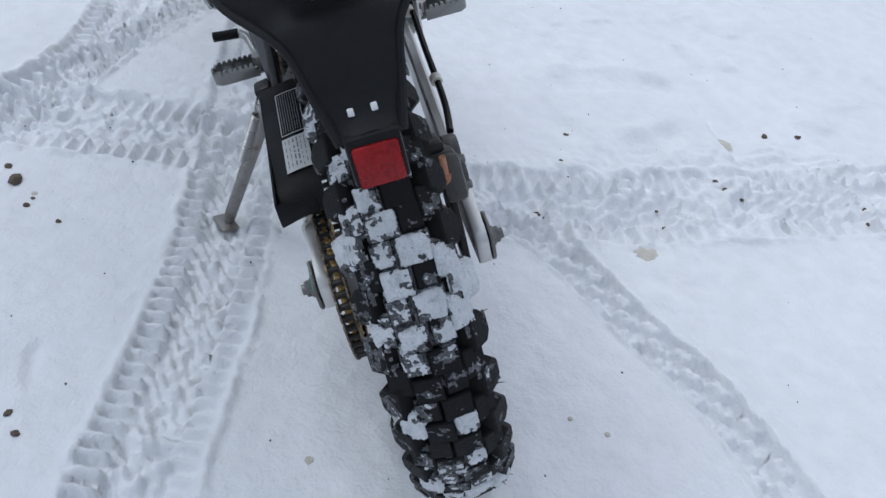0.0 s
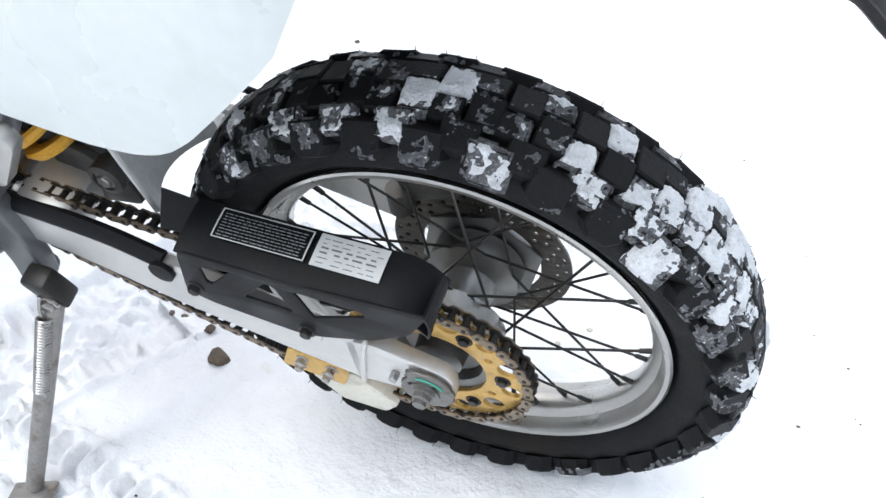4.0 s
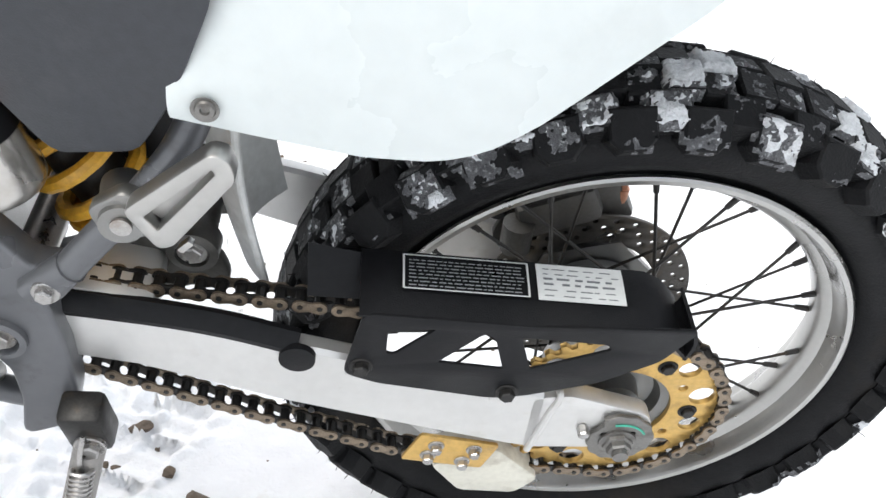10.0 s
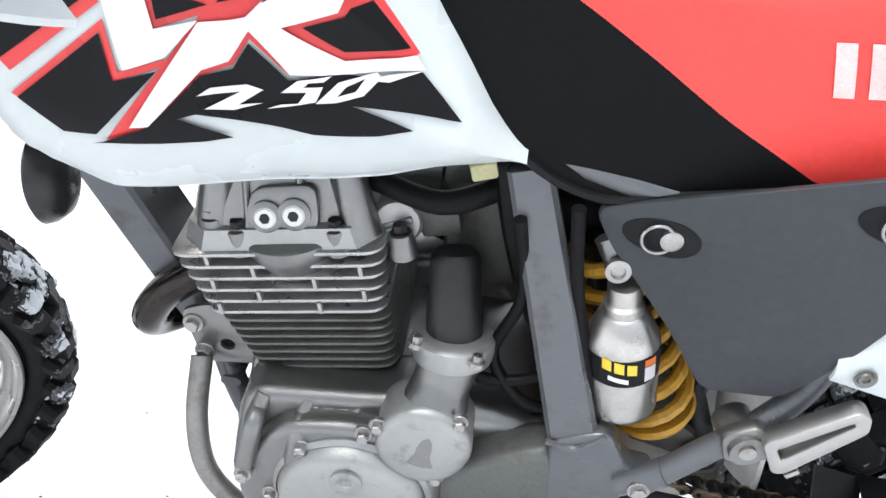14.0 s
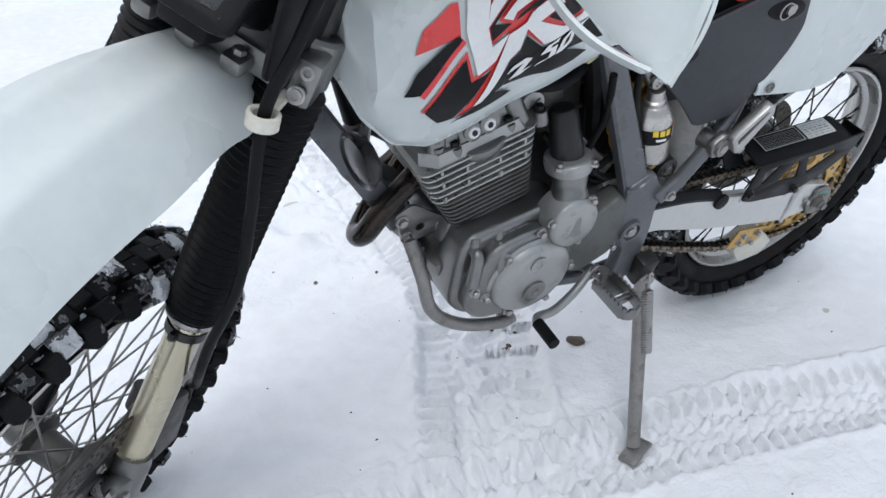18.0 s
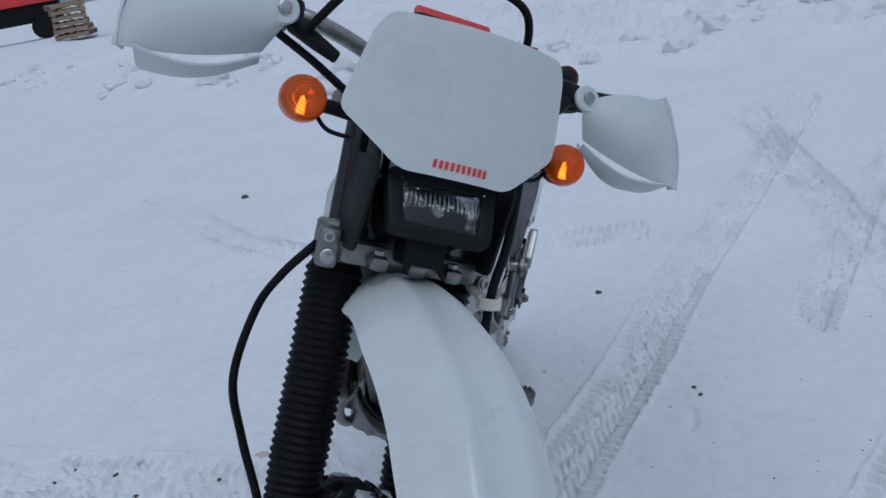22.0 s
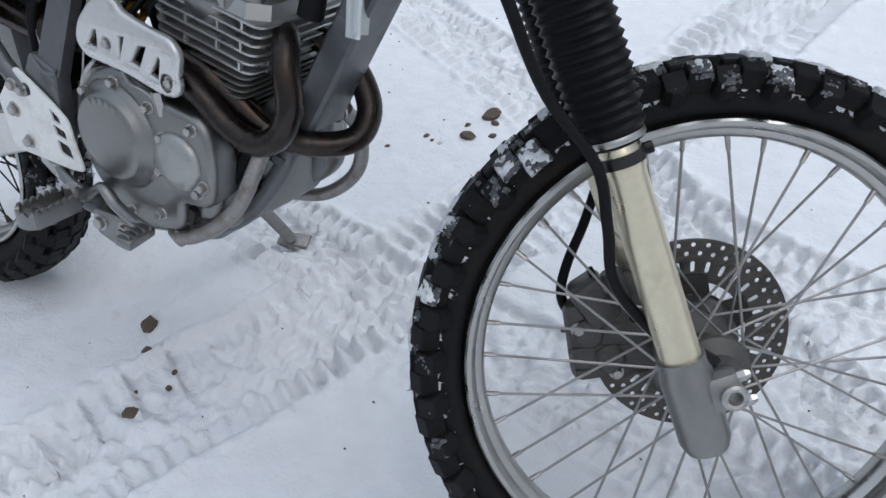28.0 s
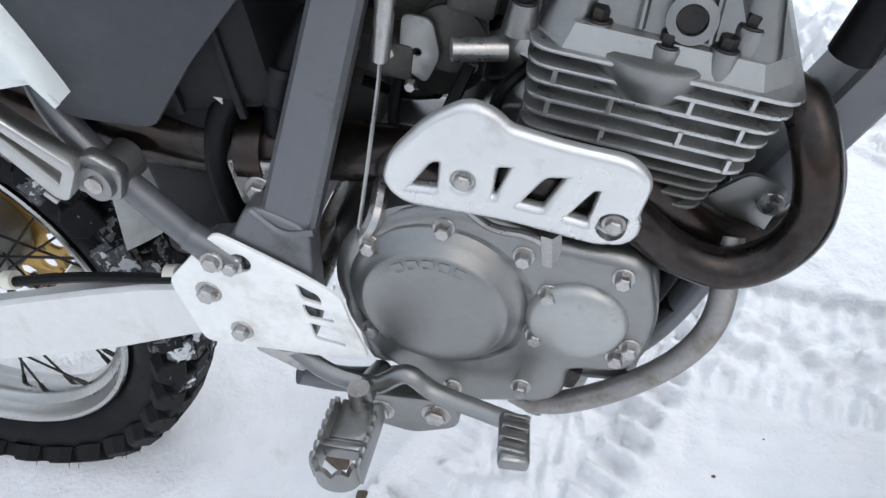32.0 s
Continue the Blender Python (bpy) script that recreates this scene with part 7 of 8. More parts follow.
tank_graphic(WHITE_DECAL, [(0.828, 0.603), (0.804, 0.622), (0.751, 0.628), (0.736, 0.621), (0.717, 0.606), (0.719, 0.602), (0.733, 0.601), (0.736, 0.593), (0.77, 0.581), (0.73, 0.563), (0.687, 0.565), (0.68, 0.556), (0.705, 0.556), (0.763, 0.553), (0.789, 0.578), (0.8, 0.559), (0.816, 0.553), (0.851, 0.511), (0.863, 0.509), (0.818, 0.582), (0.8, 0.584), (0.791, 0.586), (0.782, 0.596), (0.749, 0.608), (0.773, 0.613), (0.808, 0.603), (0.813, 0.596)], 14)
tank_graphic(BLACK_DECAL, [(0.808, 0.594), (0.803, 0.599), (0.771, 0.608), (0.763, 0.606), (0.782, 0.595), (0.777, 0.601)], 15)
tank_graphic(WHITE_DECAL, [(0.819, 0.536), (0.811, 0.542), (0.789, 0.545), (0.779, 0.542), (0.794, 0.531), (0.779, 0.533), (0.797, 0.527), (0.815, 0.527), (0.793, 0.54), (0.808, 0.538)], 16)
tank_graphic(WHITE_DECAL, [(0.777, 0.529), (0.768, 0.533), (0.757, 0.535), (0.752, 0.543), (0.768, 0.541), (0.758, 0.55), (0.737, 0.554), (0.742, 0.55), (0.751, 0.549), (0.754, 0.546), (0.742, 0.547), (0.746, 0.537), (0.764, 0.532)], 17)
tank_graphic(WHITE_DECAL, [(0.746, 0.536), (0.733, 0.55), (0.71, 0.556), (0.707, 0.552), (0.717, 0.541), (0.733, 0.537)], 18)
tank_graphic(BLACK_DECAL, [(0.733, 0.541), (0.728, 0.547), (0.717, 0.552), (0.722, 0.544)], 19)
tank_graphic(WHITE_DECAL, [(0.715, 0.551), (0.703, 0.554), (0.681, 0.556), (0.702, 0.549)], 20)
part("tank_edge_lip", hose([(x, tank_side(x, line1(TANK_BOT, x)) * 0.97, line1(TANK_BOT, x) + 0.001) for x in [lerp(0.606, 0.992, k / 24) for k in range(25)]], 0.004, 8, 2), WHITE, tank)
part("tank_edge_lip", hose([(x, -tank_right(x, line1(TANK_BOT, x)) * 0.97, line1(TANK_BOT, x) + 0.001) for x in [lerp(0.606, 0.992, k / 24) for k in range(25)]], 0.004, 8, 2), WHITE, tank)
part("filler_cap", lathe([(0.034, 0), (0.036, 0.010), (0.030, 0.020), (0, 0.022)], (0.86, 0, 0.750), (0, 0, 1), 28), BLACK, tank)

# ---- controls at the sides ----
stand_top, foot = Vector((0.462, 0.150, 0.028)), Vector((0.531, 0.306, -0.226))
stand = part("side_stand", rod(stand_top, foot, 0.0135, 0.0115, 16), TUBE_GREY, bike, "grey steel side stand standing in the snow")
part("stand_foot", box((0.062, 0.034, 0.008), foot + Vector((0.0, 0.008, -0.006)), (16, 0, 20), 0.003), TUBE_GREY, stand)
part("stand_pivot", box((0.036, 0.030, 0.060), (0.463, 0.143, 0.045), (-10, 0, 0), 0.006), DARK_STEEL, stand)
bolt((0.460, 0.160, 0.032), Y_AXIS, 0.009, 0.007, stand, STEEL)
sp0, sp1 = Vector((0.466, 0.171, 0.019)), Vector((0.486, 0.229, -0.078))
a, b, dd = ortho(sp1 - sp0)
coil = []
for k in range(26 * 8 + 1):
    t = k / (26 * 8)
    coil.append(sp0.lerp(sp1, lerp(0.02, 0.98, t)) + (a * math.cos(2 * math.pi * k / 8) + b * math.sin(2 * math.pi * k / 8)) * 0.0088)
part("stand_spring", hose(coil, 0.0021, 6, 1), STEEL, stand, "coiled return spring")
part("spring_hook", hose([stand_top + Vector((0, 0.012, 0.022)), sp0 + Vector((0, 0, 0.012)), sp0.lerp(sp1, 0.06)], 0.0022, 6, 4), STEEL, stand)
part("spring_hook", hose([sp0.lerp(sp1, 0.95), sp1 + Vector((0, 0, -0.010)), stand_top.lerp(foot, 0.52)], 0.0022, 6, 4), STEEL, stand)


def footpeg(s, at, label, k=1.0):
    """A toothed steel footpeg with its hinge and mounting arm."""
    at = Vector(at)
    body = part("footpeg", hose([at + Vector((0.0, -s * 0.055, -0.025)), at + Vector((0.0, -s * 0.030, -0.010)), at + Vector((0, 0, 0))], 0.010, 10, 4), CAST, bike, label)
    part("hinge", rod(at + Vector((0, 0, -0.016)), at + Vector((0, 0, 0.016)), 0.010, segs=14), STEEL, body)
    for dx in (-0.019, 0.019):
        outline = [(0.0, -0.014), (0.086 * k, -0.014), (0.088 * k, 0.004)]
        n = round(8 * k)
        for j in range(n):
            x0 = k * (0.086 - 0.082 * j / n)
            outline += [(x0 - 0.001, 0.011), (x0 - 0.005, 0.0115), (x0 - 0.0075, 0.004)]
        outline += [(0.0, 0.004)]
        m = Matrix.Translation(at + Vector((dx, s * 0.004, 0))) @ Matrix(((0, 0, 1, 0), (s, 0, 0, 0), (0.0, 1, 0, 0), (0, 0, 0, 1)))
        part("toothed_rail", plate(outline, [], 0.0045, 0.0008), CAST, body, m=m)
    end = bmesh.new()
    rows = []
    for j in range(13):
        a = math.pi * j / 12
        x, y = 0.019 * math.cos(a), 0.090 * k + 0.013 * math.sin(a)
        top = 0.010 if j % 3 else 0.004
        rows.append([at + Vector((x, s * y, -0.014)), at + Vector((x, s * y, top)), at + Vector((x * 0.78, s * (y - 0.004), top)), at + Vector((x * 0.78, s * (y - 0.004), -0.014))])
    part("end_rail", rings(rows, end), CAST, body)
    part("tread_plate", box((0.036, 0.040, 0.006), at + Vector((0, s * 0.022 * k, -0.008)), (0, 0, 0), 0.002), CAST, body)
    part("cross_bar", box((0.036, 0.008, 0.016), at + Vector((0, s * 0.062 * k, -0.006)), (0, 0, 0), 0.002), CAST, body)
    return body


footpeg(1, (0.555, 0.146, 0.068), "toothed steel left footpeg", 0.82)
rp = footpeg(-1, (0.570, -0.163, 0.078), "toothed steel right footpeg with packed snow", 0.76)
part("peg_mount", plate(rounded([(0.560, 0.040), (0.640, 0.042), (0.642, 0.012), (0.600, -0.005), (0.560, 0.005)], 0.010), [], 0.022, 0.003), CAST, rp, m=side(-0.118))
for x, z in ((0.571, 0.022), (0.624, 0.026)):
    bolt((x, -0.129, z), -Y_AXIS, 0.0095, 0.006, rp, STEEL)
# gear lever
gl = part("gear_lever", hose([(0.562, 0.128, 0.076), (0.600, 0.140, 0.048), (0.650, 0.155, 0.042), (0.690, 0.165, 0.058), (0.703, 0.178, 0.066)], 0.0075, 10, 5), CAST_GREY, bike, "grey gear lever with a black rubber pad")
part("pad", rod((0.703, 0.180, 0.066), (0.706, 0.228, 0.070), 0.0095, segs=14), RUBBER_SOFT, gl)
bolt((0.562, 0.136, 0.076), Y_AXIS, 0.007, 0.012, gl, STEEL)
# brake pedal
bp = part("brake_pedal", hose([(0.500, -0.128, 0.092), (0.535, -0.140, 0.080), (0.575, -0.142, 0.074), (0.605, -0.140, 0.092), (0.630, -0.140, 0.072), (0.690, -0.150, 0.062), (0.700, -0.155, 0.064)], 0.0085, 10, 5, flat=0.7), CAST, bike, "forged brake pedal")
part("pedal_tip", box((0.026, 0.050, 0.014), (0.702, -0.172, 0.064), (0, 10, 8), 0.004), CAST, bp)
for k in range(4):
    part("pedal_tooth", box((0.022, 0.004, 0.008), (0.702, -0.155 - 0.011 * k, 0.073), (0, 10, 0), 0.001), CAST, bp)
part("brake_master", box((0.05, 0.02, 0.028), (0.492, -0.125, 0.090), (0, 30, 0), 0.005), STEEL, bp)
# horn and front engine mount
horn = part("horn", lathe([(0.012, -0.022), (0.030, -0.016), (0.037, -0.006), (0.038, 0.0), (0.034, 0.003), (0.030, 0.0), (0.020, 0.002), (0, 0.003)], (0.968, 0.096, 0.412), (1.0, 0.12, -0.12), 36), BLACK_GLOSS, bike, "black disc horn beside the down tube")
part("bracket", bar((0.955, 0.085, 0.42), (0.93, 0.050, 0.46), 0.018, 0.004, bevel=0.001), STEEL, horn)
for s in (1, -1):
    part("engine_mount", plate(rounded([(0.888, 0.250), (0.870, 0.190), (0.800, 0.198), (0.812, 0.222), (0.860, 0.262)], 0.008), [circle(0.846, 0.215, 0.008, 14)], 0.005, 0.001), CAST, frame_part, m=side(s * 0.048))
    for x, z in ((0.877, 0.238), (0.868, 0.204), (0.812, 0.208)):
        bolt((x, s * 0.052, z), (0, s, 0), 0.007, 0.006, frame_part, STEEL)
part("spark_lead", hose([(0.815, 0.02, 0.42), (0.87, 0.03, 0.43), (0.91, 0.035, 0.47), (0.93, 0.03, 0.54)], 0.006, 8, 5), RUBBER_SOFT, bike)
part("plug_cap", rod((0.905, -0.045, 0.36), (0.925, -0.045, 0.43), 0.016, 0.013, 14), RUBBER_SOFT, bike)
# ---- front end, in the turned fork's own axes ----
front_tyre = carcass(0.327, 0.066, 0.279, FRONT, "front_tyre", "narrow black knobbly front tyre with snow along its edges")
FRONT_ROWS = [
    (0.00, 0.22, 0.026, 0.022, 0.014, 0, 9, 0.815), (0.05, -0.24, 0.026, 0.022, 0.014, 0, -9, 0.815),
    (0.50, 0.0, 0.026, 0.026, 0.014, 0, 0, 0.83),
    (0.28, 0.64, 0.025, 0.022, 0.017, 0, 34, 0.73), (0.28, -0.64, 0.025, 0.022, 0.017, 0, -34, 0.73),
    (0.76, 0.86, 0.024, 0.026, 0.017, 0.006, 52, 0.62), (0.76, -0.86, 0.024, 0.026, 0.017, 0.006, -52, 0.62),
]
front_spots = tyre_knobs(front_tyre, 0.339, 0.080, 0.279, FRONT, 38, FRONT_ROWS)
spew_hairs(front_tyre, front_spots, FRONT, 8, 50)
def front_cover(a, across, r):
    return r.uniform(-0.05, 0.3) if r.random() < (0.30 if abs(across) < 0.5 else 0.26) else r.uniform(-0.6, -0.25)


snow_caps("snow_on_front_tyre", front_spots, front_cover, 23, "packed snow caught in the tread of the front tyre", "thin frost on the tread of the front tyre")
groove_snow("snow_between_front_blocks", 0.327, 0.066, 0.279, FRONT, lambda a, t: -0.02 + 0.20 * math.exp(-((abs(t) - 0.74) / 0.16) ** 2) - 1.2 * max(0, abs(t) - 0.84), 9, "snow packed between the tread blocks of the front tyre")
front_rim = rim(0.279, 0.027, FRONT, "front_rim", "narrow aluminium front rim", depth=0.018)
spokes(front_rim, 0.282, 0.036, 0.034, FRONT, [(10.0 * i - 0.2, 1 if i % 2 else -1, 1 if (i // 2) % 2 else -1) for i in range(36)], 1.15, SPOKE)
part("front_hub", lathe([(0.010, -0.075), (0.022, -0.073), (0.024, -0.050), (0.040, -0.040), (0.041, -0.034), (0.024, -0.026), (0.022, 0.02), (0.040, 0.030), (0.052, 0.040), (0.054, 0.062), (0.020, 0.064)], (0, 0, 0), (0, 1, 0), 36), CALIPER, bike, "cast front hub", m=FRONT)
drilled_disc(0.122, 0.070, ((0.115, 40, 0.0036, 0), (0.104, 40, 0.0036, 0.5)), 0.070, FRONT, "front_brake_disc", 0.0035, "drilled and slotted steel front brake disc", slots=((0.080, 0.095, 30, 0.0034, 0),))
fd = part("disc_carrier", plate([((0.078 if k % 6 < 3 else 0.056) * math.cos(2 * math.pi * k / 36), (0.078 if k % 6 < 3 else 0.056) * math.sin(2 * math.pi * k / 36)) for k in range(36)], [circle(0, 0, 0.018)], 0.006, 0.001), DARK_STEEL, bike, m=FRONT @ side(0.0665))
for k in range(6):
    a = 2 * math.pi * (k + 0.25) / 6
    p = FRONT @ Vector((0.045 * math.cos(a), 0.0705, 0.045 * math.sin(a)))
    bolt(p, FRONT.to_3x3() @ Y_AXIS, 0.0055, 0.004, fd, STEEL)
    p = FRONT @ Vector((0.045 * math.cos(a), 0.062, 0.045 * math.sin(a)))
    bolt(p, FRONT.to_3x3() @ -Y_AXIS, 0.0065, 0.006, fd, STEEL)
FX = -0.038      # fork tubes stand behind the axle
for s in (1, -1):
    prof = [(0.012, -0.066), (0.024, -0.062), (0.0285, -0.050), (0.029, 0.030), (0.026, 0.040), (0.0265, 0.052)]
    lower = part("fork_bottom", lathe(prof, (FX, s * 0.081, 0), (0, 0, 1), 28), CAST, bike, "cast aluminium fork bottom", m=FRONT)
    bm = box((0.050, 0.030, 0.045), (-0.012, s * 0.090, 0.004), (0, 0, 0), 0.010)
    part("axle_clamp", bm, CAST, lower, m=FRONT)
    part("axle_end", lathe([(0.0145, -0.03), (0.0145, 0.010), (0.0115, 0.012), (0.008, 0.011), (0.0075, 0.002), (0, 0.002)], (0, s * 0.100, 0), (0, s, 0), 24), STEEL, lower, m=FRONT)
    for dz in (-0.014, 0.016):
        part("clamp_nut", lathe([(0.0065, 0), (0.0065, 0.010), (0.004, 0.016)], (0.008, s * 0.096, dz), (1, 0, 0), 6), STEEL, lower, smooth=False, m=FRONT)
    tube = part("fork_tube", lathe([(0.0225, 0.050), (0.0225, 0.262), (0.024, 0.266), (0.024, 0.288), (0.022, 0.292), (0.022, 0.305)], (FX, s * 0.081, 0), (0, 0, 1), 32), FORK_GOLD, bike, "pale gold anodised fork tube", m=FRONT)
    part("tube_band", lathe([(0.0265, 0.272), (0.0265, 0.284)], (FX, s * 0.081, 0), (0, 0, 1), 28), BLACK_GLOSS, tube, m=FRONT)
    part("band_bolt", rod((FX + 0.030, s * 0.081 - 0.004, 0.278), (FX + 0.030, s * 0.081 + 0.006, 0.278), 0.005, segs=8), DARK_STEEL, tube, m=FRONT)
    part("band_ear", box((0.014, 0.008, 0.012), (FX + 0.028, s * 0.081, 0.278), (0, 0, 0), 0.002), BLACK_GLOSS, tube, m=FRONT)
    prof = [(0.026, 0.292), (0.030, 0.294), (0.031, 0.304)]
    ribs = 30
    for k in range(ribs):
        z = 0.306 + 0.318 * k / ribs
        r = lerp(0.032, 0.0355, min(1, k / 6))
        prof += [(r, z), (r + 0.004, z + 0.0045), (r, z + 0.0092)]
    prof += [(0.033, 0.628), (0.030, 0.634)]
    boot = part("fork_boot", lathe(prof, (FX, s * 0.081, 0), (0, 0, 1), 28), RUBBER_SOFT, bike, "black corrugated rubber fork gaiter", m=FRONT)
    part("boot_clip", lathe([(0.0318, 0.296), (0.0325, 0.2975), (0.0325, 0.3015), (0.0318, 0.303)], (FX, s * 0.081, 0), (0, 0, 1), 28, cap=False), STEEL, boot, m=FRONT)
    part("upper_tube", rod((FX, s * 0.081, 0.62), (FX, s * 0.081, 0.86), 0.0215, segs=20), BLACK_GLOSS, bike, m=FRONT)
# triple clamps
bm = box((0.060, 0.120, 0.032), (FX - 0.010, 0, 0.655), (0, 0, 0), 0.008)
for s in (1, -1):
    lathe([(0.035, 0.632), (0.035, 0.682), (0.031, 0.686)], (FX, s * 0.081, 0), (0, 0, 1), 24, bm)
    box((0.040, 0.030, 0.054), (FX + 0.030, s * 0.106, 0.650), (0, 8, s * 14), 0.008, bm)
clamp = part("lower_triple_clamp", bm, CAST, bike, "cast aluminium lower fork clamp", m=FRONT)
for s in (1, -1):
    for dz in (0.637, 0.661):
        part("clamp_bolt", lathe([(0.0095, 0), (0.0095, 0.003), (0.0072, 0.004), (0.0072, 0.008), (0.004, 0.008), (0.004, 0.005), (0, 0.005)], (FX + 0.048 + 0.3 * (0.650 - dz), s * 0.111, dz), (1, s * 0.25, 0.1), 16), STEEL, clamp, m=FRONT)
bm = box((0.044, 0.196, 0.032), (0.004, 0, 0.650), (0, 10, 0), 0.009)
for y in (-0.052, 0.0, 0.052):
    box((0.030, 0.026, 0.020), (0.034, y, 0.642), (0, 14, 0), 0.007, bm)
part("clamp_web", bm, CAST, clamp, m=FRONT)
for y in (-0.052, 0.0, 0.052):
    part("fender_bolt", lathe([(0.007, 0), (0.007, 0.006), (0.005, 0.007)], (0.036, y, 0.651), (0.2, 0, 1), 6), STEEL, clamp, smooth=False, m=FRONT)
part("upper_triple_clamp", box((0.075, 0.240, 0.028), (FX - 0.008, 0, 0.845), (0, 0, 0), 0.010), CAST, bike, "upper fork clamp", m=FRONT)

# front fender: crowned, drooping nose, spoon-shaped tail behind the clamp
MID = [(-0.256, 0.476), (-0.228, 0.532), (-0.178, 0.582), (-0.105, 0.613), (-0.024, 0.627), (0.032, 0.629), (0.107, 0.615), (0.185, 0.588), (0.252, 0.554), (0.318, 0.504), (0.380, 0.424), (0.416, 0.349), (0.430, 0.304)]
HALF = [(0.0, 0.050), (0.05, 0.062), (0.25, 0.070), (0.42, 0.080), (0.58, 0.096), (0.75, 0.094), (0.88, 0.087), (0.95, 0.073), (0.985, 0.054), (1.0, 0.036)]
DROP = [(0.0, 0.012), (0.20, 0.022), (0.40, 0.060), (0.55, 0.054), (0.75, 0.056), (0.92, 0.042), (1.0, 0.010)]
mid_line = smooth_path([(x, 0, z) for x, z in MID], 6)


def fender_skin(u, v):
    k = u * (len(mid_line) - 1)
    i = min(int(k), len(mid_line) - 2)
    p = mid_line[i].lerp(mid_line[i + 1], k - i)
    d = (mid_line[i + 1] - mid_line[i]).normalized()
    n = Vector((-d.z, 0, d.x))
    t = lerp(-1, 1, v)
    w, h = curve1(HALF, u), curve1(DROP, u)
    crown = -h * abs(t) ** 2.6
    ridge = 0.0045 * math.exp(-((abs(t) - 0.36) / 0.12) ** 2) - 0.003 * math.exp(-(t / 0.2) ** 2)
    return p + Vector((0, w * t + 0.003, 0)) + n * (crown + ridge)


part("front_fender", grid_skin(fender_skin, 72, 24, thick=0.0035), WHITE, bike, "long white plastic front fender with a drooping nose", m=FRONT)

# number plate shield with headlamp
def cowl_x(y, z):
    return 0.116 - 2.3 * y * y + 0.10 * (z - 0.77) - (0.9 * max(0, z - 0.93)) ** 1.3
COWL = [(-0.074, 0.757), (0.074, 0.757), (0.150, 0.816), (0.146, 0.842), (0.131, 0.914), (0.116, 0.936), (-0.116, 0.936), (-0.131, 0.914), (-0.146, 0.842), (-0.150, 0.816)]


def shield(outline, x_of, mat, name, parent, thick, label="", edge=0.012):
    bm = bmesh.new()
    f = bm.faces.new([bm.verts.new((y, z, 0)) for y, z in rounded(outline, edge)])
    bmesh.ops.triangulate(bm, faces=[f])
    for _ in range(5):
        long = [e for e in bm.edges if e.calc_length() > 0.022]
        if not long:
            break
        bmesh.ops.subdivide_edges(bm, edges=long, cuts=1)
        bmesh.ops.triangulate(bm, faces=bm.faces[:])
    for v in bm.verts:
        y, z = v.co.x, v.co.y
        v.co = (x_of(y, z), y, z)
    bmesh.ops.recalc_face_normals(bm, faces=bm.faces)
    if sum(f.normal.x for f in bm.faces) < 0:
        bmesh.ops.reverse_faces(bm, faces=bm.faces)
    bmesh.ops.solidify(bm, geom=bm.faces[:], thickness=thick)
    return part(name, bm, mat, parent, label, m=FRONT)


cowl = shield(COWL, cowl_x, WHITE, "headlamp_cowl", bike, 0.004, "white plastic number plate shield over the headlamp", 0.016)
for k in range(5):
    for o in (-0.0038, 0.0038):
        y = -0.030 + 0.0150 * k + o
        shield([(y - 0.0021, 0.7672), (y + 0.0021, 0.7672), (y + 0.0021, 0.7770), (y - 0.0021, 0.7770)], lambda a, b: cowl_x(a, b) + 0.0012, RED_DECAL, "red_mark", cowl, 0.0006, edge=0.0006)
lamp = part("headlamp", box((0.070, 0.132, 0.080), (0.034, 0.0, 0.718), (0, -18, 0), 0.016), BLACK, bike, "rectangular headlamp in a black plastic housing", m=FRONT)
bm = plate(rounded([(-0.066, -0.040), (0.066, -0.040), (0.074, 0.040), (-0.074, 0.040)], 0.014), [rounded([(-0.053, -0.028), (0.053, -0.028), (0.057, 0.029), (-0.057, 0.029)], 0.009)], 0.018, 0.003)
LAMP = FRONT @ Matrix.Translation((0.083, -0.002, 0.720)) @ Matrix.Rotation(radians(-20), 4, "Y") @ Matrix(((0, 0, 1, 0), (1, 0, 0, 0), (0, 1, 0, 0), (0, 0, 0, 1)))
part("bezel", bm, BLACK, lamp, m=LAMP)
part("reflector_bowl", grid_skin(lambda u, v: Vector((lerp(-0.058, 0.058, u), lerp(-0.029, 0.029, v), -0.030 + 0.034 * ((2 * u - 1) ** 2 * 0.8 + (2 * v - 1) ** 2 * 0.4))), 16, 10, thick=0.001), material("lamp_chrome", (0.46, 0.47, 0.48), 0.12, 1.0, vary=0.04, scale=30), lamp, m=LAMP)
GLASS = bpy.data.materials.new("ribbed_glass")
GLASS.use_nodes = True
g = GLASS.node_tree.nodes["Principled BSDF"]
g.inputs["Transmission Weight"].default_value, g.inputs["Roughness"].default_value, g.inputs["IOR"].default_value = 1.0, 0.06, 1.45
g.inputs["Base Color"].default_value = (0.93, 0.95, 0.95, 1)


def lens(u, v):
    a, b = 2 * u - 1, 2 * v - 1
    z = 0.004 + 0.006 * (1 - a * a) * (1 - b * b * 0.6)
    if 0.45 < v < 0.8:
        z += 0.0012 * math.sin(u * math.pi * 36)
    return Vector((0.0568 * a, 0.0282 * b, z))


glass_ob = part("lens_glass", grid_skin(lens, 96, 16, thick=0.0025), GLASS, lamp, "ribbed glass headlamp lens", m=LAMP)
glass_ob.visible_shadow = False
part("bulb_shield", rod((0, 0, -0.022), (0, 0, -0.004), 0.008, segs=14), STEEL, lamp, m=LAMP)
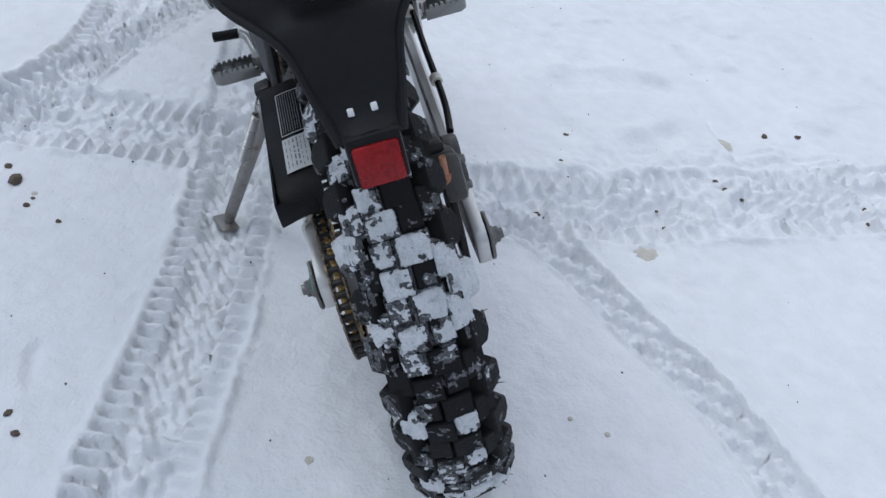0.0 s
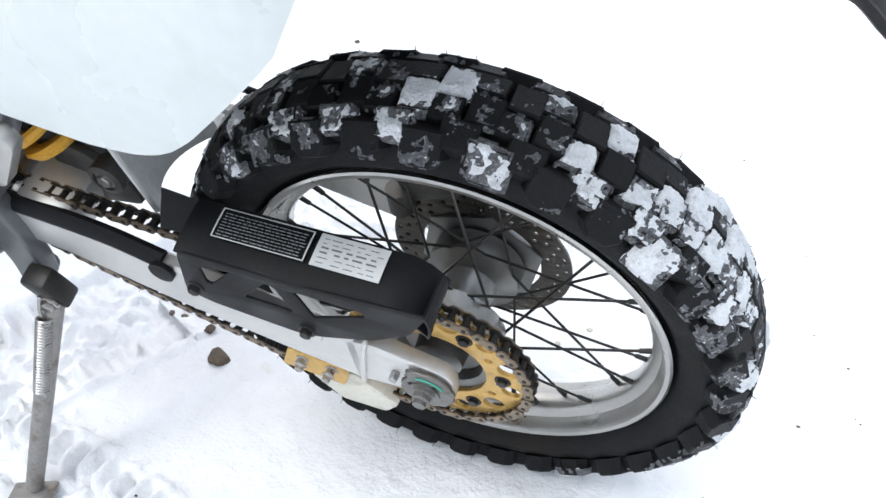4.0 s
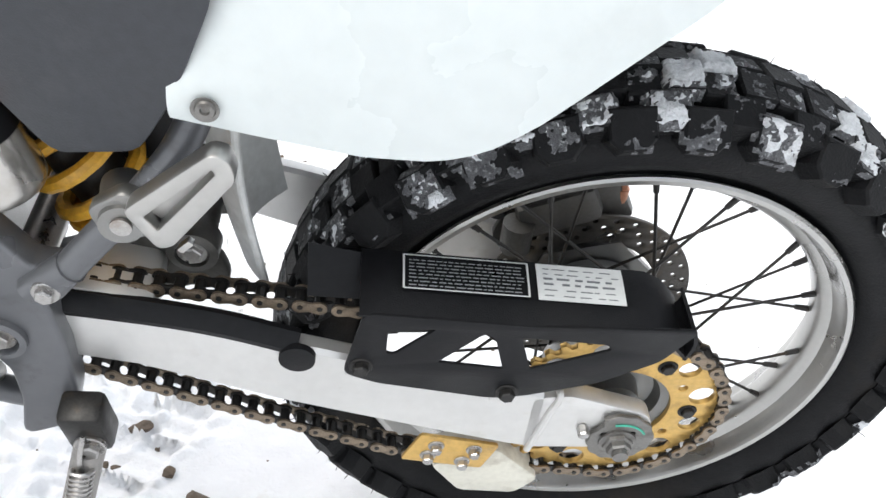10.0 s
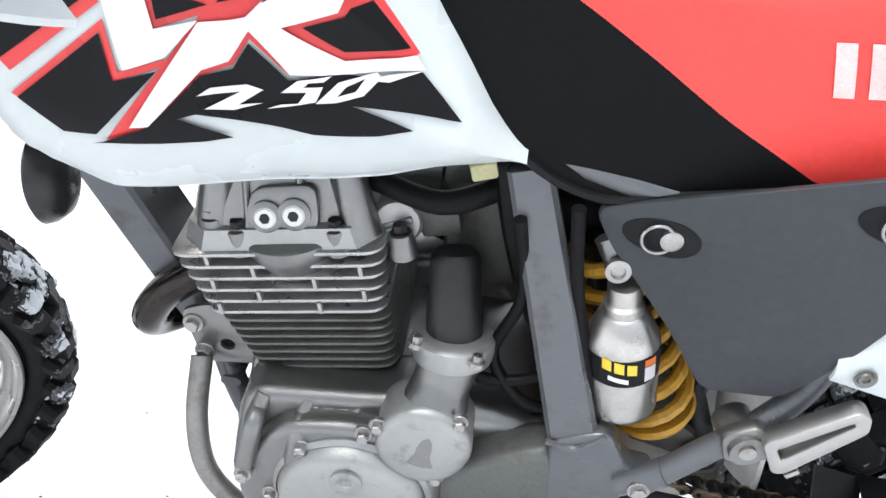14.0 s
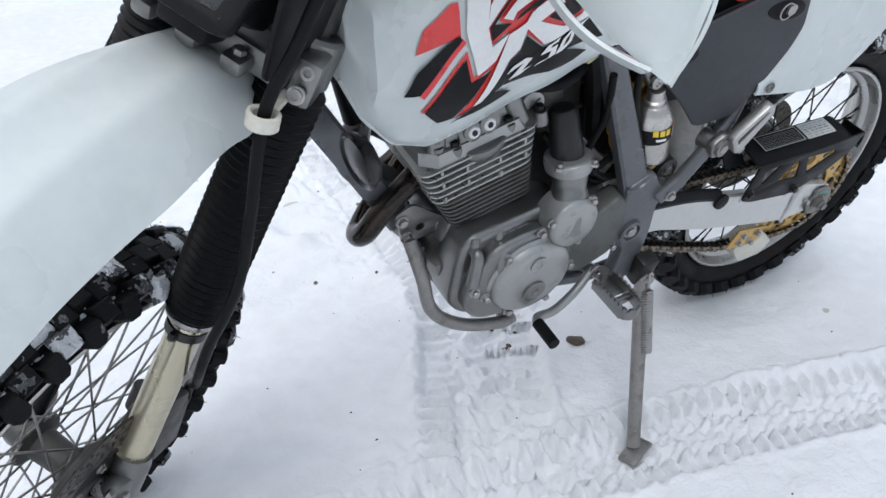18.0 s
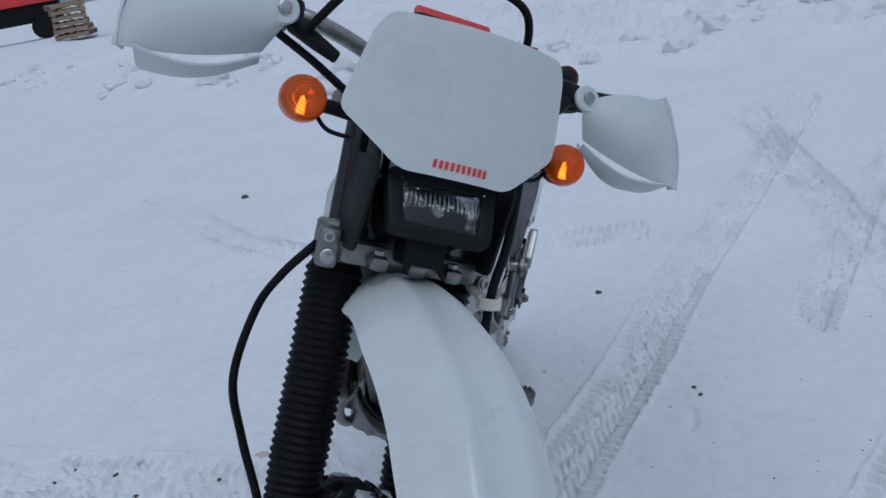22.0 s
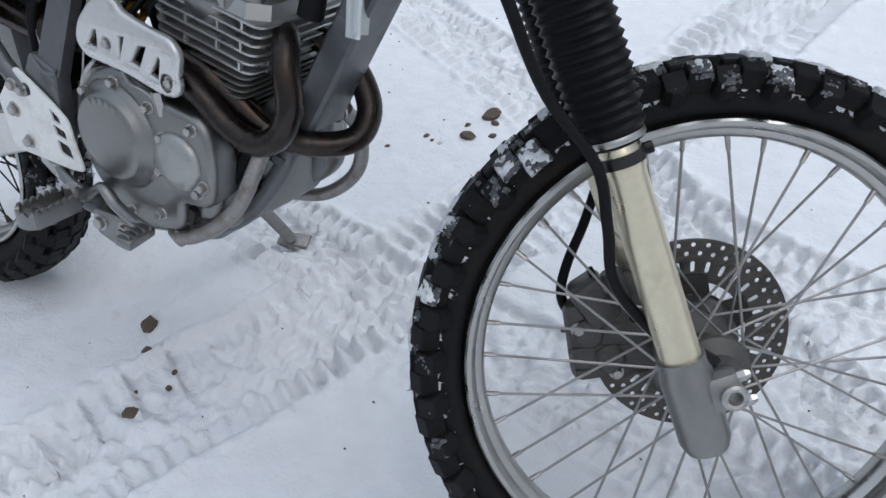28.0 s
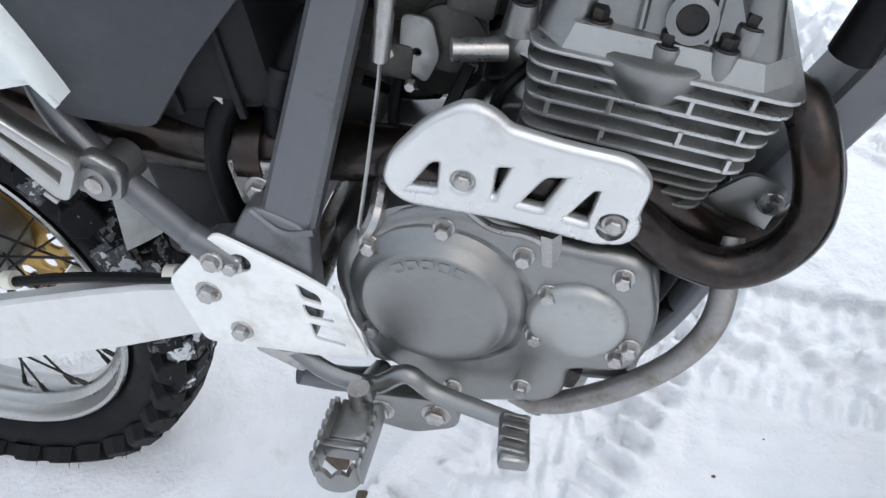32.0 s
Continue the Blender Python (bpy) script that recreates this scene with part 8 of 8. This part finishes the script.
for s in (1, -1):
    part("lamp_stay", plate(rounded([(-0.045, 0.660), (0.060, 0.650), (0.092, 0.755), (0.050, 0.860), (-0.040, 0.860)], 0.012), [rounded([(0.010, 0.775), (0.045, 0.770), (0.040, 0.830), (0.012, 0.830)], 0.006)], 0.005, 0.001), BLACK, lamp, m=FRONT @ side(s * 0.094))
part("ignition_block", box((0.045, 0.060, 0.045), (0.040, 0, 0.668), (0, 0, 0), 0.008), BLACK, lamp, m=FRONT)
part("instrument_pod", box((0.07, 0.13, 0.06), (0.0, 0, 0.930), (0, -25, 0), 0.014), BLACK, bike, "black instrument pod behind the shield", m=FRONT)
part("warning_strip", box((0.012, 0.110, 0.020), (0.004, 0, 0.968), (0, -25, 0), 0.004), RED_DECAL, bike, m=FRONT)
RF3 = FRONT.to_3x3()
for s in (1, -1):
    indicator(FRONT @ Vector((0.035, s * 0.120, 0.815)), FRONT @ Vector((0.042, s * 0.186, 0.818)), RF3 @ Vector((1, 0, 0.05)), 0.027, "front_turn_signal", True)
    part("signal_lead", hose([(0.030, s * 0.170, 0.812), (0.035, s * 0.150, 0.790), (0.045, s * 0.120, 0.785)], 0.003, 6, 5), RUBBER_SOFT, bike, m=FRONT)

# handlebar, grips, levers, hand guards
HB = [(-0.045, 0.0, 0.890), (-0.045, 0.050, 0.892), (-0.040, 0.110, 0.915), (-0.035, 0.190, 0.930), (-0.068, 0.250, 0.932), (-0.109, 0.376, 0.954)]
full = [Vector((x, -y, z)) for x, y, z in HB[:0:-1]] + [Vector(p) for p in HB]
handlebar = part("handlebar", hose(full, 0.0112, 14, 6), STEEL, bike, "plated steel handlebar", m=FRONT)
for s in (1, -1):
    g0, g1 = Vector((-0.066, s * 0.242, 0.932)), Vector((-0.110, s * 0.380, 0.955))
    d = (g1 - g0)
    prof = [(0.020, 0), (0.020, 0.006), (0.0165, 0.008)]
    for k in range(12):
        h = 0.010 + 0.128 * k / 12
        prof += [(0.0162, h), (0.0175, h + 0.003), (0.0175, h + 0.007), (0.0162, h + 0.009)]
    prof += [(0.0185, 0.140), (0.0185, 0.146), (0.010, 0.147)]
    part("grip", lathe(prof, g0, d, 20), RUBBER_SOFT, handlebar, "black ribbed rubber grip", m=FRONT)
    part("lever_perch", box((0.045, 0.040, 0.034), (-0.040, s * 0.205, 0.930), (0, 0, s * 18), 0.008), BLACK, handlebar, m=FRONT)
    part("switch_block", box((0.040, 0.045, 0.045), (-0.058, s * 0.222, 0.931), (0, 0, s * 18), 0.010), BLACK, handlebar, m=FRONT)
    part("lever", hose([(-0.030, s * 0.230, 0.925), (0.000, s * 0.262, 0.918), (-0.012, s * 0.310, 0.895), (-0.028, s * 0.355, 0.870), (-0.036, s * 0.378, 0.861)], 0.0065, 10, 5, flat=0.7), CAST_GREY, handlebar, "alloy lever", m=FRONT)
    part("lever_ball", lathe([(0.001, -0.009), (0.0075, -0.006), (0.0095, 0), (0.0075, 0.006), (0.001, 0.009)], (-0.037, s * 0.381, 0.860), (1, 0, 0), 14), CAST_GREY, handlebar, m=FRONT)
    part("lever_boot", hose([(-0.02, s * 0.20, 0.915), (0.005, s * 0.175, 0.895), (0.02, s * 0.150, 0.880)], 0.011, 10, 4, radii=[0.013, 0.008]), RUBBER_SOFT, handlebar, m=FRONT)

    def guard_face(u, v, s=s):
        # u: from the perch outwards; v: from the top edge down
        top = Vector((lerp(0.014, -0.004, u), lerp(0.212, 0.380, u), lerp(0.914, 0.962, u) + 0.010 * math.sin(math.pi * min(1, u * 1.3))))
        low = Vector((lerp(-0.004, 0.016, u), lerp(0.236, 0.406, u), lerp(0.866, 0.828, u)))
        p = top.lerp(low, v)
        p.x += 0.026 * math.sin(math.pi * v) * math.sin(math.pi * min(1, u * 1.05)) ** 0.7
        p.z -= 0.008 * math.sin(math.pi * u) * v
        round_corner = max(0, u - 0.80) / 0.20
        p.y -= (0.014 if v < 0.5 else 0.003) * round_corner * (2 * v - 1) ** 4
        return Vector((p.x, s * p.y, p.z))
    hg = part("hand_guard", grid_skin(guard_face, 24, 16, thick=0.0035), WHITE, bike, "white plastic hand guard", m=FRONT)

    def guard_wing(u, v, s=s):
        # the outer wing folds back round the grip
        a = Vector((-0.004, 0.366, 0.960)).lerp(Vector((0.016, 0.402, 0.829)), v)
        a.y += 0.014 * math.sin(math.pi * v)
        back = lerp(0.018, 0.008, v) + 0.022 * math.sin(math.pi * v)
        p = a + Vector((-back, -0.010 - 0.004 * (1 - v), -0.004)) * u
        return Vector((p.x, s * p.y, p.z))
    part("guard_wing", grid_skin(guard_wing, 8, 14, thick=0.0035), WHITE, hg, m=FRONT)
    part("guard_lip", grid_skin(lambda u, v, s=s: Vector((lerp(-0.004, 0.020, u) - (0.012 + 0.061 * u) * v, s * (lerp(0.238, 0.381, u) - 0.016 * u * v), lerp(0.862, 0.834, u) - 0.016 * math.sin(math.pi * u) - 0.014 * v * u - 0.006 * math.sin(math.pi * v))), 20, 8, thick=0.0035), WHITE, hg, m=FRONT)
    part("guard_neck", lathe([(0.019, -0.004), (0.020, 0.0), (0.018, 0.003), (0, 0.0035)], (0.010, s * 0.222, 0.922), (1, 0, 0.15), 24), WHITE, hg, m=FRONT)
    part("guard_screw", lathe([(0.0085, 0), (0.0085, 0.003), (0.006, 0.004), (0, 0.003)], (0.014, s * 0.222, 0.923), (1, 0, 0.15), 18), STEEL, hg, m=FRONT)
part("cross_brace", rod((-0.040, -0.11, 0.915), (-0.040, 0.11, 0.915), 0.006), STEEL, handlebar, m=FRONT)

# cables and hoses
part("speedometer_cable", hose([(-0.020, -0.118, 0.650), (-0.070, -0.142, 0.600), (-0.100, -0.160, 0.545), (-0.100, -0.172, 0.450), (-0.092, -0.146, 0.370), (-0.065, -0.112, 0.285), (-0.072, -0.105, 0.220), (-0.080, -0.085, 0.150), (-0.045, -0.060, 0.060), (-0.010, -0.055, 0.020)], 0.0060, 10, 8), RUBBER_SOFT, bike, "black speedometer cable looping beside the fork", m=FRONT)
part("speedometer_drive", hose([(-0.055, -0.066, 0.085), (-0.020, -0.060, 0.035), (0.0, -0.058, 0.0)], 0.014, 12, 5, radii=[0.008, 0.013, 0.018]), BLACK, bike, m=FRONT)
part("brake_hose", hose([(0.060, 0.112, 0.800), (0.062, 0.112, 0.700), (0.055, 0.106, 0.620), (0.030, 0.125, 0.500), (0.006, 0.134, 0.400), (-0.006, 0.128, 0.300), (-0.030, 0.122, 0.235), (-0.075, 0.108, 0.172), (-0.112, 0.090, 0.134), (-0.132, 0.080, 0.104), (-0.132, 0.084, 0.076), (-0.112, 0.078, 0.062)], 0.0065, 10, 8), RUBBER_SOFT, bike, "black front brake hose down the left fork leg", m=FRONT)
part("cable_guide", lathe([(0.013, -0.008), (0.0165, -0.007), (0.0165, 0.007), (0.013, 0.008), (0.011, 0.006), (0.011, -0.006), (0.013, -0.008)], (0.054, 0.106, 0.616), (0.12, -0.15, 1), 24, cap=False), CREAM, bike, "cream plastic cable guide ring", m=FRONT)
part("guide_arm", rod((0.04, 0.104, 0.618), (0.0, 0.098, 0.632), 0.006, segs=8), CREAM, bike, m=FRONT)
part("clutch_cable", hose([(0.010, -0.190, 0.905), (0.075, -0.150, 0.965), (0.085, -0.07, 1.000), (0.080, 0.010, 1.005), (0.065, 0.075, 0.990), (0.030, 0.095, 0.930), (-0.02, 0.07, 0.84)], 0.0055, 8, 8), RUBBER_SOFT, bike, "black cable arching over the shield", m=FRONT)
part("control_cable", hose([(-0.02, 0.20, 0.905), (0.02, 0.14, 0.875), (0.02, 0.06, 0.82), (-0.06, 0.03, 0.74)], 0.0055, 8, 6), RUBBER_SOFT, bike, m=FRONT)
part("control_cable", hose([(-0.04, -0.22, 0.905), (0.0, -0.15, 0.860), (0.0, -0.06, 0.80), (-0.08, -0.03, 0.72)], 0.0055, 8, 6), RUBBER_SOFT, bike, m=FRONT)
# front caliper on the left leg, seen through the spokes
bm = box((0.075, 0.040, 0.105), (-0.108, 0.072, 0.035), (0, 10, 0), 0.012)
box((0.045, 0.052, 0.060), (-0.098, 0.066, 0.085), (0, -15, 0), 0.010, bm)
rod((-0.070, 0.045, 0.080), (-0.070, 0.045, 0.120), 0.013, bm=bm)
fc = part("front_brake_caliper", bm, CALIPER, bike, "grey cast front brake caliper", m=FRONT)
part("caliper_bracket", plate(rounded([(-0.060, -0.020), (-0.020, 0.0), (-0.045, 0.110), (-0.110, 0.100), (-0.100, 0.0)], 0.012), [circle(-0.06, 0.05, 0.007)], 0.010, 0.002), CALIPER, fc, m=FRONT @ side(0.055))
for dx, dz in ((-0.128, 0.060), (-0.100, -0.010), (-0.080, 0.100)):
    bolt(FRONT @ Vector((dx, 0.050, dz)), RF3 @ -Y_AXIS, 0.0065, 0.007, fc, STEEL)
for dx, dz in ((-0.118, 0.050), (-0.102, 0.010)):
    part("piston_boss", lathe([(0.019, -0.01), (0.019, 0.004), (0.015, 0.008), (0.008, 0.0085), (0, 0.0085)], (dx, 0.052, dz), (0, -1, 0), 24), CALIPER, fc, m=FRONT)
for dz in (-0.002, 0.028, 0.058):
    part("caliper_rib", box((0.078, 0.006, 0.006), (-0.110, 0.053, dz), (0, 10, 0), 0.002), CALIPER, fc, m=FRONT)
part("bleed_screw", rod((-0.088, 0.058, 0.100), (-0.092, 0.058, 0.128), 0.006, 0.004, 10), RUBBER_SOFT, fc, m=FRONT)
